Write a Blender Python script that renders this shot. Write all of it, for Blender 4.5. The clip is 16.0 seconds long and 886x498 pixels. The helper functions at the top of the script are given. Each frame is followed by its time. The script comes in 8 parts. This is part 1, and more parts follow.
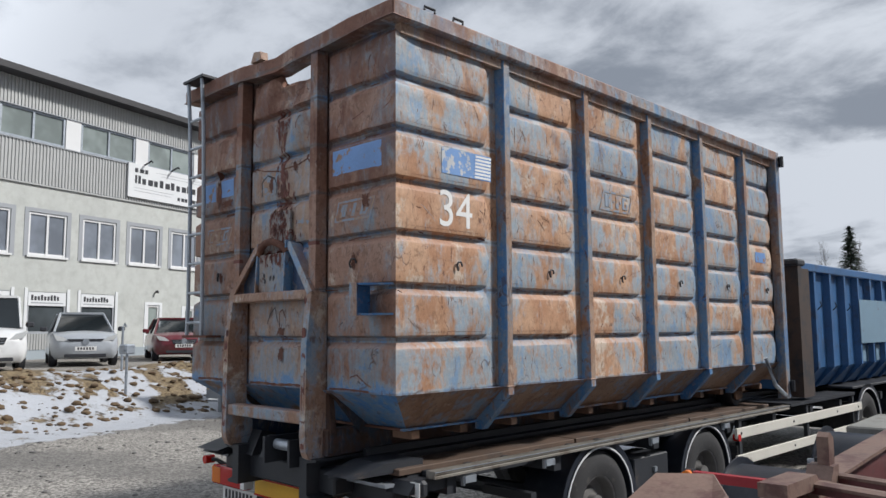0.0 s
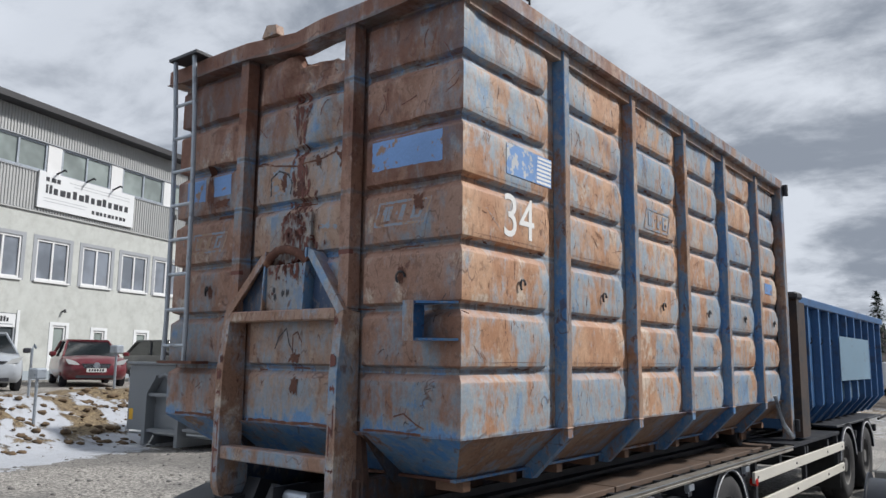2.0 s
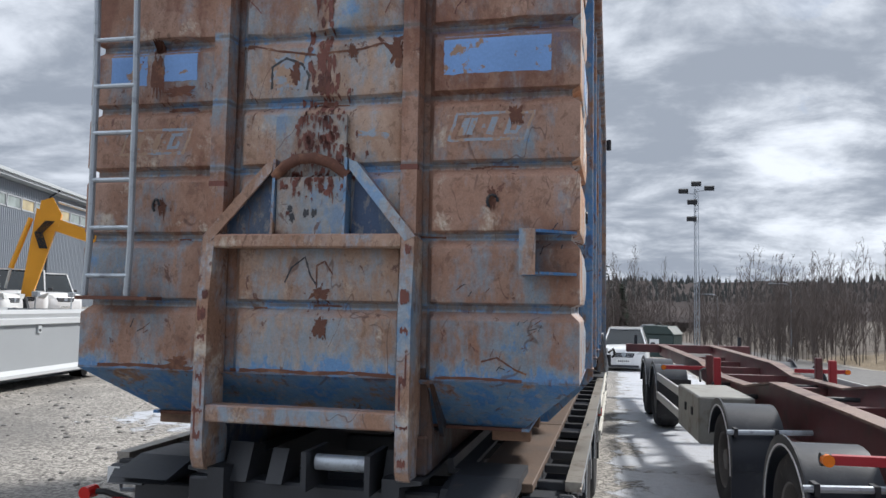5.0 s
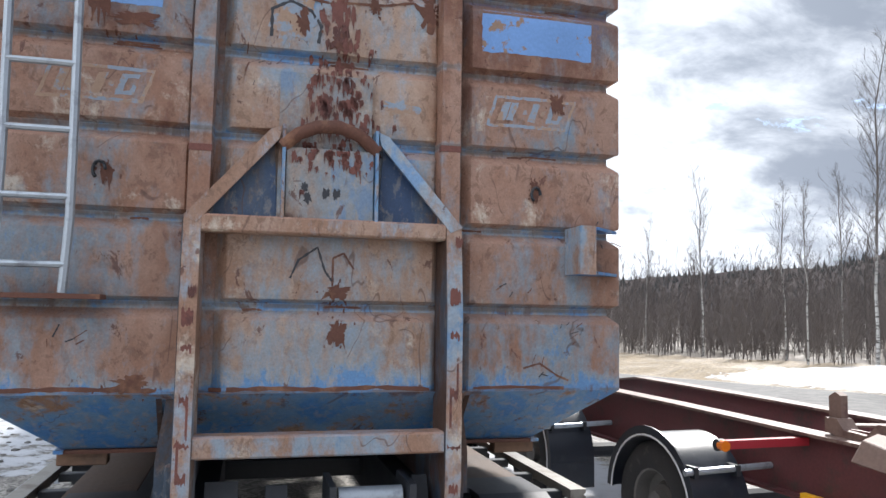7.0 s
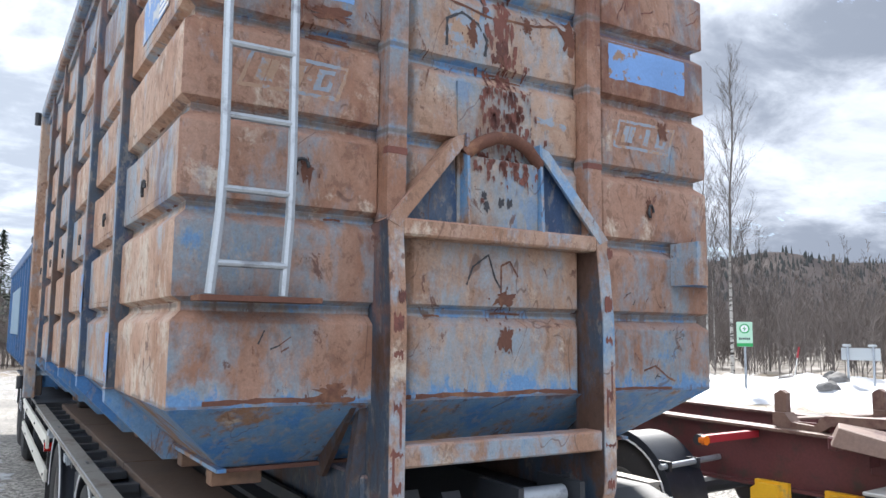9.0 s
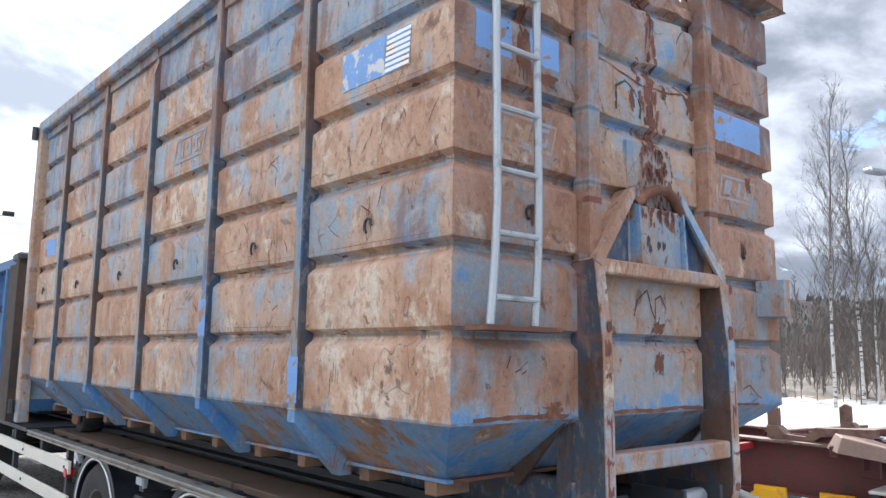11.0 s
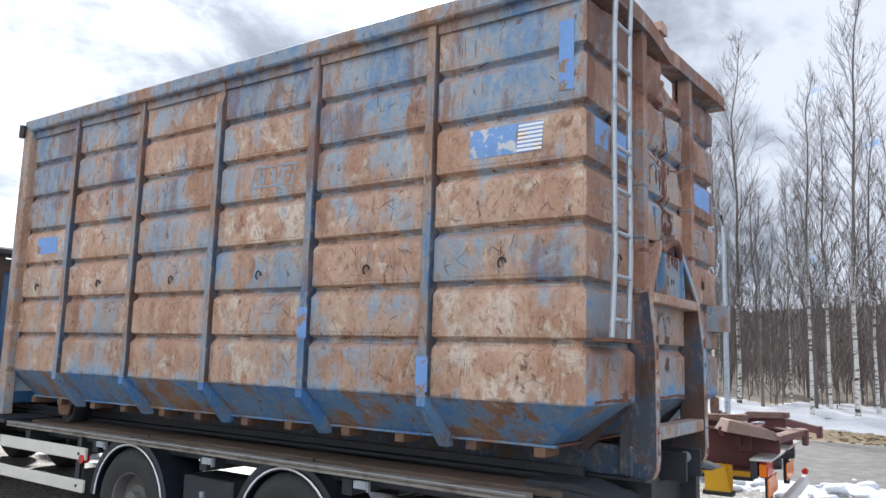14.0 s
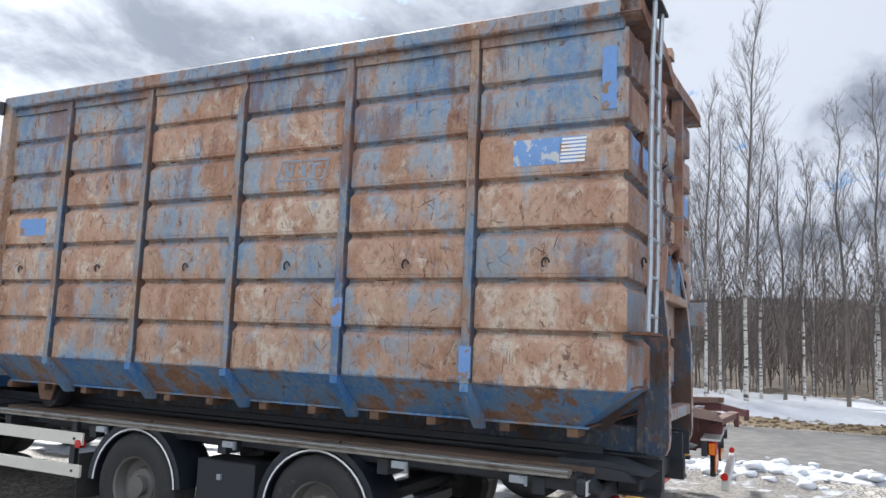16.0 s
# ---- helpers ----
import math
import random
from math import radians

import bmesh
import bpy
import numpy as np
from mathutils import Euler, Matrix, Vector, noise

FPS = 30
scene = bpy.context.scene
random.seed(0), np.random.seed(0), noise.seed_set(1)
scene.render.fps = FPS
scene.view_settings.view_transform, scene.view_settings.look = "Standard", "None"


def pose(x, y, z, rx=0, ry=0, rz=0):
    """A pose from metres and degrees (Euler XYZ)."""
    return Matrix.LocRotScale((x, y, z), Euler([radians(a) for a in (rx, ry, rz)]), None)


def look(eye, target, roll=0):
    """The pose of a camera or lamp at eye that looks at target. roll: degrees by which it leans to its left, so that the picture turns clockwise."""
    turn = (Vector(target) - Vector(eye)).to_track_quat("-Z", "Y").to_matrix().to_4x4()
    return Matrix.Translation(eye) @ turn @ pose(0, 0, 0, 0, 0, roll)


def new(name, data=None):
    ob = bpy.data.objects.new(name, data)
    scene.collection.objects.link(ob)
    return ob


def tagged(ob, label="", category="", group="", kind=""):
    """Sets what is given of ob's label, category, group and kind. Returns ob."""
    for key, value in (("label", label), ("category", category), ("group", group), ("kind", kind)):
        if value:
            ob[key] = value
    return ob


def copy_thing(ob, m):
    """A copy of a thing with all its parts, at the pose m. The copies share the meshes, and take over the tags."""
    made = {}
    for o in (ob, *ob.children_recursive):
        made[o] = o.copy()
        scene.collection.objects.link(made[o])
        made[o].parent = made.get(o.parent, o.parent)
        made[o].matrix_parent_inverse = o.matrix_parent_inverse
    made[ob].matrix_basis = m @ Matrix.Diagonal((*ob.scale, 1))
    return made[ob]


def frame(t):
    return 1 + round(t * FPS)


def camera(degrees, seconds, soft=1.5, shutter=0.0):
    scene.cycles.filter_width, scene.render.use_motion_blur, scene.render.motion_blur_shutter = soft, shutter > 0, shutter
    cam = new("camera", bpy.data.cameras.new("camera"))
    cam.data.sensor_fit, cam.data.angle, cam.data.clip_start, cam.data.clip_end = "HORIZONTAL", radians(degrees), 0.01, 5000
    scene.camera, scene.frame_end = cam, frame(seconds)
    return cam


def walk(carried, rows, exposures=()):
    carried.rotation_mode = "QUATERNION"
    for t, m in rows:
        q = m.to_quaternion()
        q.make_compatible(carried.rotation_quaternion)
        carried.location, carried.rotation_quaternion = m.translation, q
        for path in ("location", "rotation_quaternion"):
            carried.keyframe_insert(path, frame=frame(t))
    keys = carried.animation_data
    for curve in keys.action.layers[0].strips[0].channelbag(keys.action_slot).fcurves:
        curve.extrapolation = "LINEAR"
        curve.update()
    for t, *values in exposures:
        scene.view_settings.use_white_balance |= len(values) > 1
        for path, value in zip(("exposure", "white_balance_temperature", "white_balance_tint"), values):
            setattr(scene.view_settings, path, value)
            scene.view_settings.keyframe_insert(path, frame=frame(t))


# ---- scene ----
cam = camera(60.1, 16.0)
PATH = [
    (0, (4.629, -3.014, 1.782), (3.221, -1.609, 1.992), -0.4),
    (0.5, (4.351, -3.014, 1.776), (2.969, -1.588, 2.011), 0.4),
    (1, (4.065, -2.915, 1.777), (2.718, -1.461, 2.041), 0.9),
    (1.5, (3.775, -2.908, 1.759), (2.477, -1.413, 2.042), 0.9),
    (2, (3.467, -2.98, 1.783), (2.234, -1.431, 2.068), 0.7),
    (2.5, (3.176, -3.053, 1.749), (2.025, -1.439, 2.015), 0.6),
    (3, (2.833, -3.102, 1.756), (1.775, -1.422, 1.998), 0.7),
    (3.5, (2.497, -3.221, 1.742), (1.544, -1.477, 1.966), 0.8),
    (4, (2.108, -3.306, 1.715), (1.299, -1.488, 1.91), 1.0),
    (4.5, (1.747, -3.325, 1.732), (1.099, -1.44, 1.901), 1.0),
    (5, (1.392, -3.379, 1.735), (0.945, -1.435, 1.882), 1.0),
    (5.2, (1.287, -3.382, 1.738), (0.911, -1.423, 1.879), 1.0),
    (7.3, (-0.561, -2.887, 1.686), (0.062, -0.995, 1.866), 0.7),
    (7.5, (-0.724, -2.833, 1.666), (-0.022, -0.969, 1.852), 0.5),
    (8, (-1.059, -2.723, 1.673), (-0.231, -0.913, 1.865), 0.4),
    (8.5, (-1.389, -2.589, 1.647), (-0.452, -0.834, 1.85), 0.4),
    (9, (-1.723, -2.496, 1.645), (-0.702, -0.79, 1.863), 0.7),
    (9.5, (-2.057, -2.409, 1.665), (-0.959, -0.754, 1.899), 0.9),
    (10, (-2.356, -2.245, 1.642), (-1.191, -0.639, 1.894), 1.1),
    (10.2, (-2.47, -2.196, 1.648), (-1.283, -0.607, 1.906), 1.1),
    (12.3, (-3.908, -1.946, 1.642), (-2.456, -0.6, 1.923), 0.4),
    (12.5, (-4.026, -1.927, 1.643), (-2.553, -0.604, 1.924), 0.5),
    (13, (-4.306, -1.852, 1.634), (-2.779, -0.591, 1.913), 0.8),
    (13.5, (-4.612, -1.776, 1.635), (-3.037, -0.575, 1.911), 1.3),
    (14, (-4.899, -1.704, 1.64), (-3.278, -0.565, 1.915), 1.6),
    (14.5, (-5.108, -1.566, 1.622), (-3.445, -0.488, 1.89), 1.9),
    (15, (-5.314, -1.409, 1.628), (-3.614, -0.388, 1.886), 2.1),
    (15.5, (-5.55, -1.266, 1.637), (-3.815, -0.304, 1.888), 2.1),
    (16, (-5.718, -1.078, 1.636), (-3.945, -0.187, 1.883), 2.2),
]
EXPOSURES = [(t, e, 6240, 10) for t, e in ((0, -0.08), (1.5, -0.05), (3, 0.06), (5.2, 0.38), (7.3, 1.0), (9, 1.2), (10.2, 1.22), (12.3, 1.18), (14, 1.0), (16, 0.86))]
walk(cam, [(t, look(eye, target, roll)) for t, eye, target, roll in PATH], EXPOSURES)

from mathutils.bvhtree import BVHTree

# ---- light and sky ----
SUN_AZ, SUN_EL = radians(43), radians(41)          # azimuth from +y towards +x, elevation
world = bpy.data.worlds.new("sky")
scene.world = world
world.use_nodes = True


class Nodes:
    """Short hand for building node trees."""

    def __init__(self, tree):
        self.tree = tree

    def add(self, kind, values=None, **props):
        node = self.tree.nodes.new(kind)
        for key, value in props.items():
            setattr(node, key, value)
        for key, value in (values or {}).items():
            self.put(node.inputs[key], value)
        return node

    def put(self, socket, value):
        if isinstance(value, bpy.types.NodeSocket):
            self.tree.links.new(value, socket)
        elif isinstance(value, tuple) and len(value) == 3 and socket.type == "RGBA":
            socket.default_value = (*value, 1.0)
        else:
            socket.default_value = value

    def math(self, op, a, b=0.0, c=0.0, clamp=False):
        node = self.add("ShaderNodeMath", {0: a, 1: b, 2: c}, operation=op, use_clamp=clamp)
        return node.outputs[0]

    def noise(self, vector, scale, detail=4.0, rough=0.55, distort=0.0):
        return self.add("ShaderNodeTexNoise", {"Vector": vector, "Scale": scale, "Detail": detail, "Roughness": rough, "Distortion": distort}).outputs["Fac"]

    def ramp(self, value, low, high):
        """0 below low, 1 above high, smooth between."""
        node = self.add("ShaderNodeMapRange", {"Value": value, "From Min": low, "From Max": high}, interpolation_type="SMOOTHSTEP")
        return node.outputs["Result"]

    def mix(self, fac, a, b, kind="MIX"):
        node = self.add("ShaderNodeMix", data_type="RGBA", blend_type=kind)
        self.put(node.inputs[0], fac)
        self.put(node.inputs[6], a)
        self.put(node.inputs[7], b)
        return node.outputs[2]

    def scaled(self, vector, scale):
        return self.add("ShaderNodeVectorMath", {0: vector, 1: scale}, operation="MULTIPLY").outputs[0]


def make_sky():
    w = Nodes(world.node_tree)
    world.node_tree.nodes.clear()
    sky = w.add("ShaderNodeTexSky", sky_type="NISHITA", sun_disc=False, sun_elevation=SUN_EL, sun_rotation=SUN_AZ, air_density=1.0, dust_density=1.5, ozone_density=2.0)
    way = w.add("ShaderNodeTexCoord").outputs["Generated"]
    split = w.add("ShaderNodeSeparateXYZ", {0: way})
    up = w.math("ADD", w.math("MAXIMUM", split.outputs[2], 0.0), 0.28)
    flat = w.add("ShaderNodeCombineXYZ", {0: w.math("DIVIDE", split.outputs[0], up), 1: w.math("DIVIDE", split.outputs[1], up), 2: 0.35}).outputs[0]
    big = w.noise(w.scaled(flat, (1.0, 1.1, 1.0)), 1.15, 7.0, 0.55, 0.35)
    fine = w.noise(w.scaled(flat, (1.0, 1.25, 1.0)), 3.2, 8.0, 0.6, 0.3)
    shade = w.ramp(w.math("ADD", w.math("MULTIPLY", big, 0.62), w.math("MULTIPLY", fine, 0.38)), 0.42, 0.58)
    glow = w.add("ShaderNodeVectorMath", {0: way, 1: (math.sin(SUN_AZ) * math.cos(SUN_EL), math.cos(SUN_AZ) * math.cos(SUN_EL), math.sin(SUN_EL))}, operation="DOT_PRODUCT").outputs["Value"]
    near = w.math("POWER", w.ramp(glow, 0.1, 1.0), 1.6)
    dark = w.mix(near, (2.7, 3.0, 3.5), (3.0, 3.3, 3.8))
    light = w.mix(near, (6.6, 6.9, 7.4), (8.0, 8.3, 8.7))
    clouds = w.mix(shade, dark, light)
    # bright patch added mostly out of view in the west, to light the container
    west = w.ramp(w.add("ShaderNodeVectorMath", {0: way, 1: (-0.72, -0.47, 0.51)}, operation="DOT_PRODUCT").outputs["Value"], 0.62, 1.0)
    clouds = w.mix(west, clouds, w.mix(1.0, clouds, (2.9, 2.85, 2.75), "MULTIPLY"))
    # the east is dimmed so that the raised exposure doesn't clip it
    east = w.ramp(w.math("ADD", split.outputs[0], w.math("MULTIPLY", split.outputs[1], -0.35)), 0.0, 0.75)
    clouds = w.mix(east, clouds, w.mix(1.0, clouds, (0.56, 0.57, 0.60), "MULTIPLY"))
    hole = w.ramp(w.noise(w.scaled(flat, (1.0, 1.4, 1.0)), 4.2, 7.0, 0.66, 0.5), 0.60, 0.67)
    hole = w.math("MULTIPLY", hole, w.ramp(split.outputs[0], 0.1, 0.6))
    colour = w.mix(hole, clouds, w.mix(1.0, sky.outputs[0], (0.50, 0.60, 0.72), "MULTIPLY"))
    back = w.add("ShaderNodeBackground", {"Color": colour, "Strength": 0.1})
    out = w.add("ShaderNodeOutputWorld")
    world.node_tree.links.new(back.outputs[0], out.inputs["Surface"])


make_sky()
sun_data = bpy.data.lights.new("sun", "SUN")
sun_data.energy, sun_data.angle, sun_data.color = 4.3, radians(6), (1.0, 0.95, 0.88)
sun = new("sun", sun_data)
sun.matrix_world = look((30 * math.sin(SUN_AZ), 30 * math.cos(SUN_AZ), 30 * math.tan(SUN_EL)), (0, 0, 0))


# ---- materials ----
def material(name):
    mat = bpy.data.materials.new(name)
    mat.use_nodes = True
    n = Nodes(mat.node_tree)
    return mat, n, mat.node_tree.nodes["Principled BSDF"]


def place(n):
    return n.add("ShaderNodeNewGeometry").outputs["Position"]


def bumped(n, bsdf, height, strength=0.3, distance=0.01):
    n.put(bsdf.inputs["Normal"], n.add("ShaderNodeBump", {"Height": height, "Strength": strength, "Distance": distance}).outputs[0])


def plain(name, colour, rough=0.6, metal=0.0, grain=0.12, scale=9.0, bump=0.12, second=None, spread=(0.45, 0.7)):
    """A surface of one colour with stains and grain at two scales; second: a colour that shows in patches."""
    mat, n, bsdf = material(name)
    p = place(n)
    coarse, fine = n.noise(p, scale * 0.25, 5.0, 0.6), n.noise(p, scale * 6.0, 3.0, 0.6)
    tone = n.math("ADD", n.math("MULTIPLY", n.math("SUBTRACT", coarse, 0.5), 2.2 * grain), n.math("MULTIPLY", n.math("SUBTRACT", fine, 0.5), 1.6 * grain))
    tone = n.math("ADD", tone, 1.0)
    base = colour
    if second:
        base = n.mix(n.ramp(n.noise(p, scale * 0.6, 7.0, 0.65), *spread), colour, second)
    shade = n.add("ShaderNodeCombineColor", {0: tone, 1: tone, 2: tone}).outputs[0]
    n.put(bsdf.inputs["Base Color"], n.mix(1.0, base, shade, "MULTIPLY"))
    n.put(bsdf.inputs["Roughness"], n.math("ADD", n.math("MULTIPLY", n.math("SUBTRACT", coarse, 0.5), 0.35), rough, clamp=True))
    bsdf.inputs["Metallic"].default_value = metal
    if bump:
        bumped(n, bsdf, fine, bump, 0.006)
    return mat


def weathered(name, level, tan, faded, deep, cream=0.52, red=0.3, climb=0.0, seams=0.05, foot=0.0, along=0.0, ledge=0.5, soft=0.04, rust=(0.195, 0.098, 0.074), rise=0.035):
    """Old blue paint bleached to grey and worn to tan film, cream and red-brown rust, with runs downwards, chips and scratches.
    level: how much paint is left (higher: more blue); climb: how that grows with height; red: share of red-brown rust."""
    mat, n, bsdf = material(name)
    geo = n.add("ShaderNodeNewGeometry")
    p = geo.outputs["Position"]
    axes = n.add("ShaderNodeSeparateXYZ", {0: p})
    high = axes.outputs[2]
    info = n.add("ShaderNodeObjectInfo").outputs["Random"]
    shift = n.math("MULTIPLY", n.math("SUBTRACT", info, 0.5), 0.07)
    broad = n.noise(n.scaled(p, (1.0, 1.0, 0.6)), 1.6, 4.0, 0.55)
    streak = n.noise(n.scaled(p, (1.0, 1.0, 0.26)), 5.5, 7.0, 0.66, 0.5)
    patch = n.noise(n.scaled(p, (1.0, 1.0, 0.7)), 4.6, 9.0, 0.70, 0.35)
    fine = n.noise(n.scaled(p, (1.0, 1.0, 0.5)), 24.0, 6.0, 0.72, 0.2)
    wear = n.math("ADD", n.math("ADD", n.math("MULTIPLY", broad, 0.26), n.math("MULTIPLY", streak, 0.30)), n.math("ADD", n.math("MULTIPLY", patch, 0.32), n.math("MULTIPLY", fine, 0.12)))
    wear = n.math("ADD", wear, shift)
    # height within one pressed row of the sheet: paint holds in the grooves
    row = n.math("ABSOLUTE", n.math("SUBTRACT", n.math("FRACT", n.math("DIVIDE", n.math("SUBTRACT", high, 1.24), 0.3228)), 0.5))
    groove = n.ramp(row, 0.09, 0.02)
    wear = n.math("SUBTRACT", wear, n.math("MULTIPLY", groove, seams))
    wear = n.math("SUBTRACT", wear, n.math("MULTIPLY", n.math("SUBTRACT", high, 2.5), climb))
    wear = n.math("SUBTRACT", wear, n.math("MULTIPLY", n.ramp(n.math("ADD", high, n.math("MULTIPLY", patch, 0.16)), 1.60, 1.46), foot))
    wear = n.math("ADD", wear, n.math("MULTIPLY", n.ramp(axes.outputs[1], 3.0, 0.3), along))
    # tan film in three tones
    second = tuple(c * f for c, f in zip(tan, (0.78, 0.66, 0.58)))
    film = n.mix(n.ramp(n.noise(n.scaled(p, (1.0, 1.0, 0.6)), 3.1, 6.0, 0.65, 0.5), 0.40, 0.62), tan, second)
    light = n.ramp(n.math("ADD", n.noise(n.scaled(p, (1.0, 1.0, 0.8)), 4.4, 9.0, 0.72, 0.2), n.math("MULTIPLY", shift, 0.8)), cream, cream + 0.12)
    film = n.mix(n.math("MULTIPLY", light, 0.85), film, (0.50, 0.44, 0.37))
    speck = n.ramp(n.noise(n.scaled(p, (1.0, 1.0, 0.7)), 22.0, 7.0, 0.75, 0.5), 0.53, 0.60)
    film = n.mix(n.math("MULTIPLY", speck, 0.6), film, tuple(0.6 * c for c in second))
    # bleached paint, with stronger blue where it is thickest
    cover = n.ramp(wear, level + soft, level - soft)
    strong = n.ramp(wear, level - 0.035, level - 0.085)
    coat = n.mix(strong, faded, deep)
    coat = n.mix(n.math("MULTIPLY", n.ramp(fine, 0.52, 0.62), 0.45), coat, tuple(0.5 * c + 0.5 * d for c, d in zip(tan, (0.42, 0.40, 0.37))))
    colour = n.mix(cover, film, coat)
    # red-brown rust in runs, and on ledges where water stands
    run = n.noise(n.scaled(p, (1.0, 1.0, 0.2)), 6.5, 7.0, 0.66, 0.6)
    blotch = n.noise(n.scaled(p, (1.0, 1.0, 0.75)), 2.4, 9.0, 0.72, 0.7)
    brown = n.ramp(n.math("ADD", n.math("ADD", n.math("MULTIPLY", run, 0.4), n.math("MULTIPLY", blotch, 0.6)), n.math("ADD", n.math("MULTIPLY", n.math("SUBTRACT", high, 2.6), rise), n.math("MULTIPLY", shift, -0.6))), 0.585 - 0.10 * red, 0.66 - 0.07 * red)
    colour = n.mix(n.math("MULTIPLY", brown, 0.35 + 0.5 * red), colour, rust)
    face = n.add("ShaderNodeSeparateXYZ", {0: geo.outputs["Normal"]}).outputs[2]
    shelf = n.math("MULTIPLY", n.ramp(face, 0.12, 0.5), n.ramp(n.noise(n.scaled(p, (1.0, 1.0, 0.4)), 4.0, 5.0, 0.65), 0.36, 0.56))
    colour = n.mix(n.math("MULTIPLY", shelf, ledge), colour, (0.33, 0.185, 0.135))
    # rust that creeps out of the seams and hard-edged chips
    creep = n.math("MULTIPLY", n.ramp(row, 0.10, 0.03), n.ramp(n.noise(n.scaled(p, (1.0, 1.0, 0.25)), 8.0, 6.0, 0.72), 0.55, 0.62))
    colour = n.mix(n.math("MULTIPLY", creep, 0.7), colour, (0.105, 0.052, 0.04))
    chip = n.ramp(n.math("ADD", n.math("MULTIPLY", n.noise(n.scaled(p, (1.0, 1.0, 0.6)), 9.0, 8.0, 0.75, 0.8), 0.75), n.math("MULTIPLY", fine, 0.25)), 0.592, 0.61)
    colour = n.mix(n.math("MULTIPLY", chip, 0.8), colour, (0.095, 0.042, 0.033))
    # groove lines: some grime, with the grooves' own shade put into the colour
    grime_shade = n.math("MULTIPLY", n.ramp(row, 0.04, 0.012), n.ramp(n.noise(n.scaled(p, (1.0, 1.0, 0.5)), 6.0, 7.0, 0.7), 0.36, 0.52))
    colour = n.mix(n.math("MULTIPLY", grime_shade, 0.75 if seams else 0.0), colour, (0.12, 0.10, 0.09))
    for seed, stretch, scale in ((0.0, (1.0, 1.0, 0.28), 3.2), (7.3, (1.0, 1.0, 0.9), 2.1)):
        q = n.add("ShaderNodeVectorMath", {0: n.scaled(p, stretch), 1: (seed, seed, seed)}, operation="ADD").outputs[0]
        line = n.math("ABSOLUTE", n.math("SUBTRACT", n.noise(q, scale, 3.0, 0.5, 0.4), 0.5))
        thin = n.math("MULTIPLY", n.ramp(line, 0.0045, 0.0015), n.ramp(n.noise(q, scale * 1.7, 3.0), 0.55, 0.58))
        colour = n.mix(n.math("MULTIPLY", thin, 0.6), colour, (0.085, 0.045, 0.036))
    grain = n.math("ADD", n.math("ADD", n.math("MULTIPLY", n.math("SUBTRACT", n.noise(p, 120.0, 4.0, 0.7), 0.5), 0.7), n.math("MULTIPLY", n.math("SUBTRACT", n.noise(p, 34.0, 5.0, 0.7), 0.5), 0.55)), 1.0)
    grain = n.math("MULTIPLY", grain, n.math("ADD", n.math("MULTIPLY", n.math("SUBTRACT", broad, 0.5), 0.6), n.math("ADD", n.math("MULTIPLY", shift, 2.6), 1.0)))
    shade = n.add("ShaderNodeCombineColor", {0: grain, 1: grain, 2: grain}).outputs[0]
    n.put(bsdf.inputs["Base Color"], n.mix(1.0, colour, shade, "MULTIPLY"))
    n.put(bsdf.inputs["Roughness"], n.math("SUBTRACT", n.math("ADD", n.math("MULTIPLY", brown, 0.15), 0.62), n.math("MULTIPLY", cover, 0.14)))
    bsdf.inputs["Specular IOR Level"].default_value = 0.45
    relief = n.math("ADD", n.math("MULTIPLY", n.noise(p, 3.4, 4.0, 0.5), 1.8), n.math("ADD", n.math("MULTIPLY", cover, 0.10), n.math("MULTIPLY", fine, 0.35)))
    bumped(n, bsdf, relief, 0.4, 0.02)
    return mat


PAINT_SIDE = weathered("weathered_blue_side", 0.507, (0.46, 0.285, 0.18), (0.30, 0.35, 0.395), (0.20, 0.31, 0.46), red=0.3, seams=0.05, along=0.02)
PAINT_WEST = weathered("weathered_blue_west_side", 0.478, (0.425, 0.285, 0.21), (0.265, 0.32, 0.38), (0.165, 0.275, 0.44), cream=0.515, red=0.64, climb=0.03, seams=0.02, foot=0.05)
PAINT_END = weathered("weathered_rusty_end", 0.474, (0.30, 0.185, 0.14), (0.195, 0.235, 0.28), (0.10, 0.215, 0.41), cream=0.57, red=0.75, seams=0.06, foot=0.10, soft=0.05, rust=(0.155, 0.070, 0.050), rise=0.11)
PAINT_MIDDLE = weathered("scraped_end_sheet", 0.497, (0.345, 0.245, 0.19), (0.235, 0.275, 0.32), (0.11, 0.235, 0.44), cream=0.55, red=0.6, seams=0.06, foot=0.10, soft=0.05, rise=0.07)
PAINT_PLATE = weathered("scraped_hook_plate", 0.53, (0.30, 0.21, 0.16), (0.23, 0.255, 0.28), (0.16, 0.23, 0.34), cream=0.54, red=0.5, seams=0.0, soft=0.06)
PAINT_FRAME = weathered("weathered_frame", 0.485, (0.345, 0.235, 0.18), (0.25, 0.305, 0.37), (0.13, 0.24, 0.40), red=0.6, seams=0.0)
PAINT_BRACE = weathered("chipped_blue_brace", 0.53, (0.31, 0.21, 0.16), (0.27, 0.33, 0.40), (0.17, 0.28, 0.45), cream=0.58, red=0.6, seams=0.0)
# blue paint darkened to hold the shade of the hollow behind the brace
PAINT_NAVY_SHADE = weathered("dark_blue_paint_and_shade", 0.56, (0.12, 0.085, 0.07), (0.055, 0.085, 0.14), (0.03, 0.06, 0.13), cream=0.66, red=0.3, seams=0.0, ledge=0.2)
PAINT_RIB = weathered("weathered_rib", 0.492, (0.34, 0.24, 0.18), (0.205, 0.245, 0.295), (0.10, 0.20, 0.37), cream=0.57, red=0.6, seams=0.0)
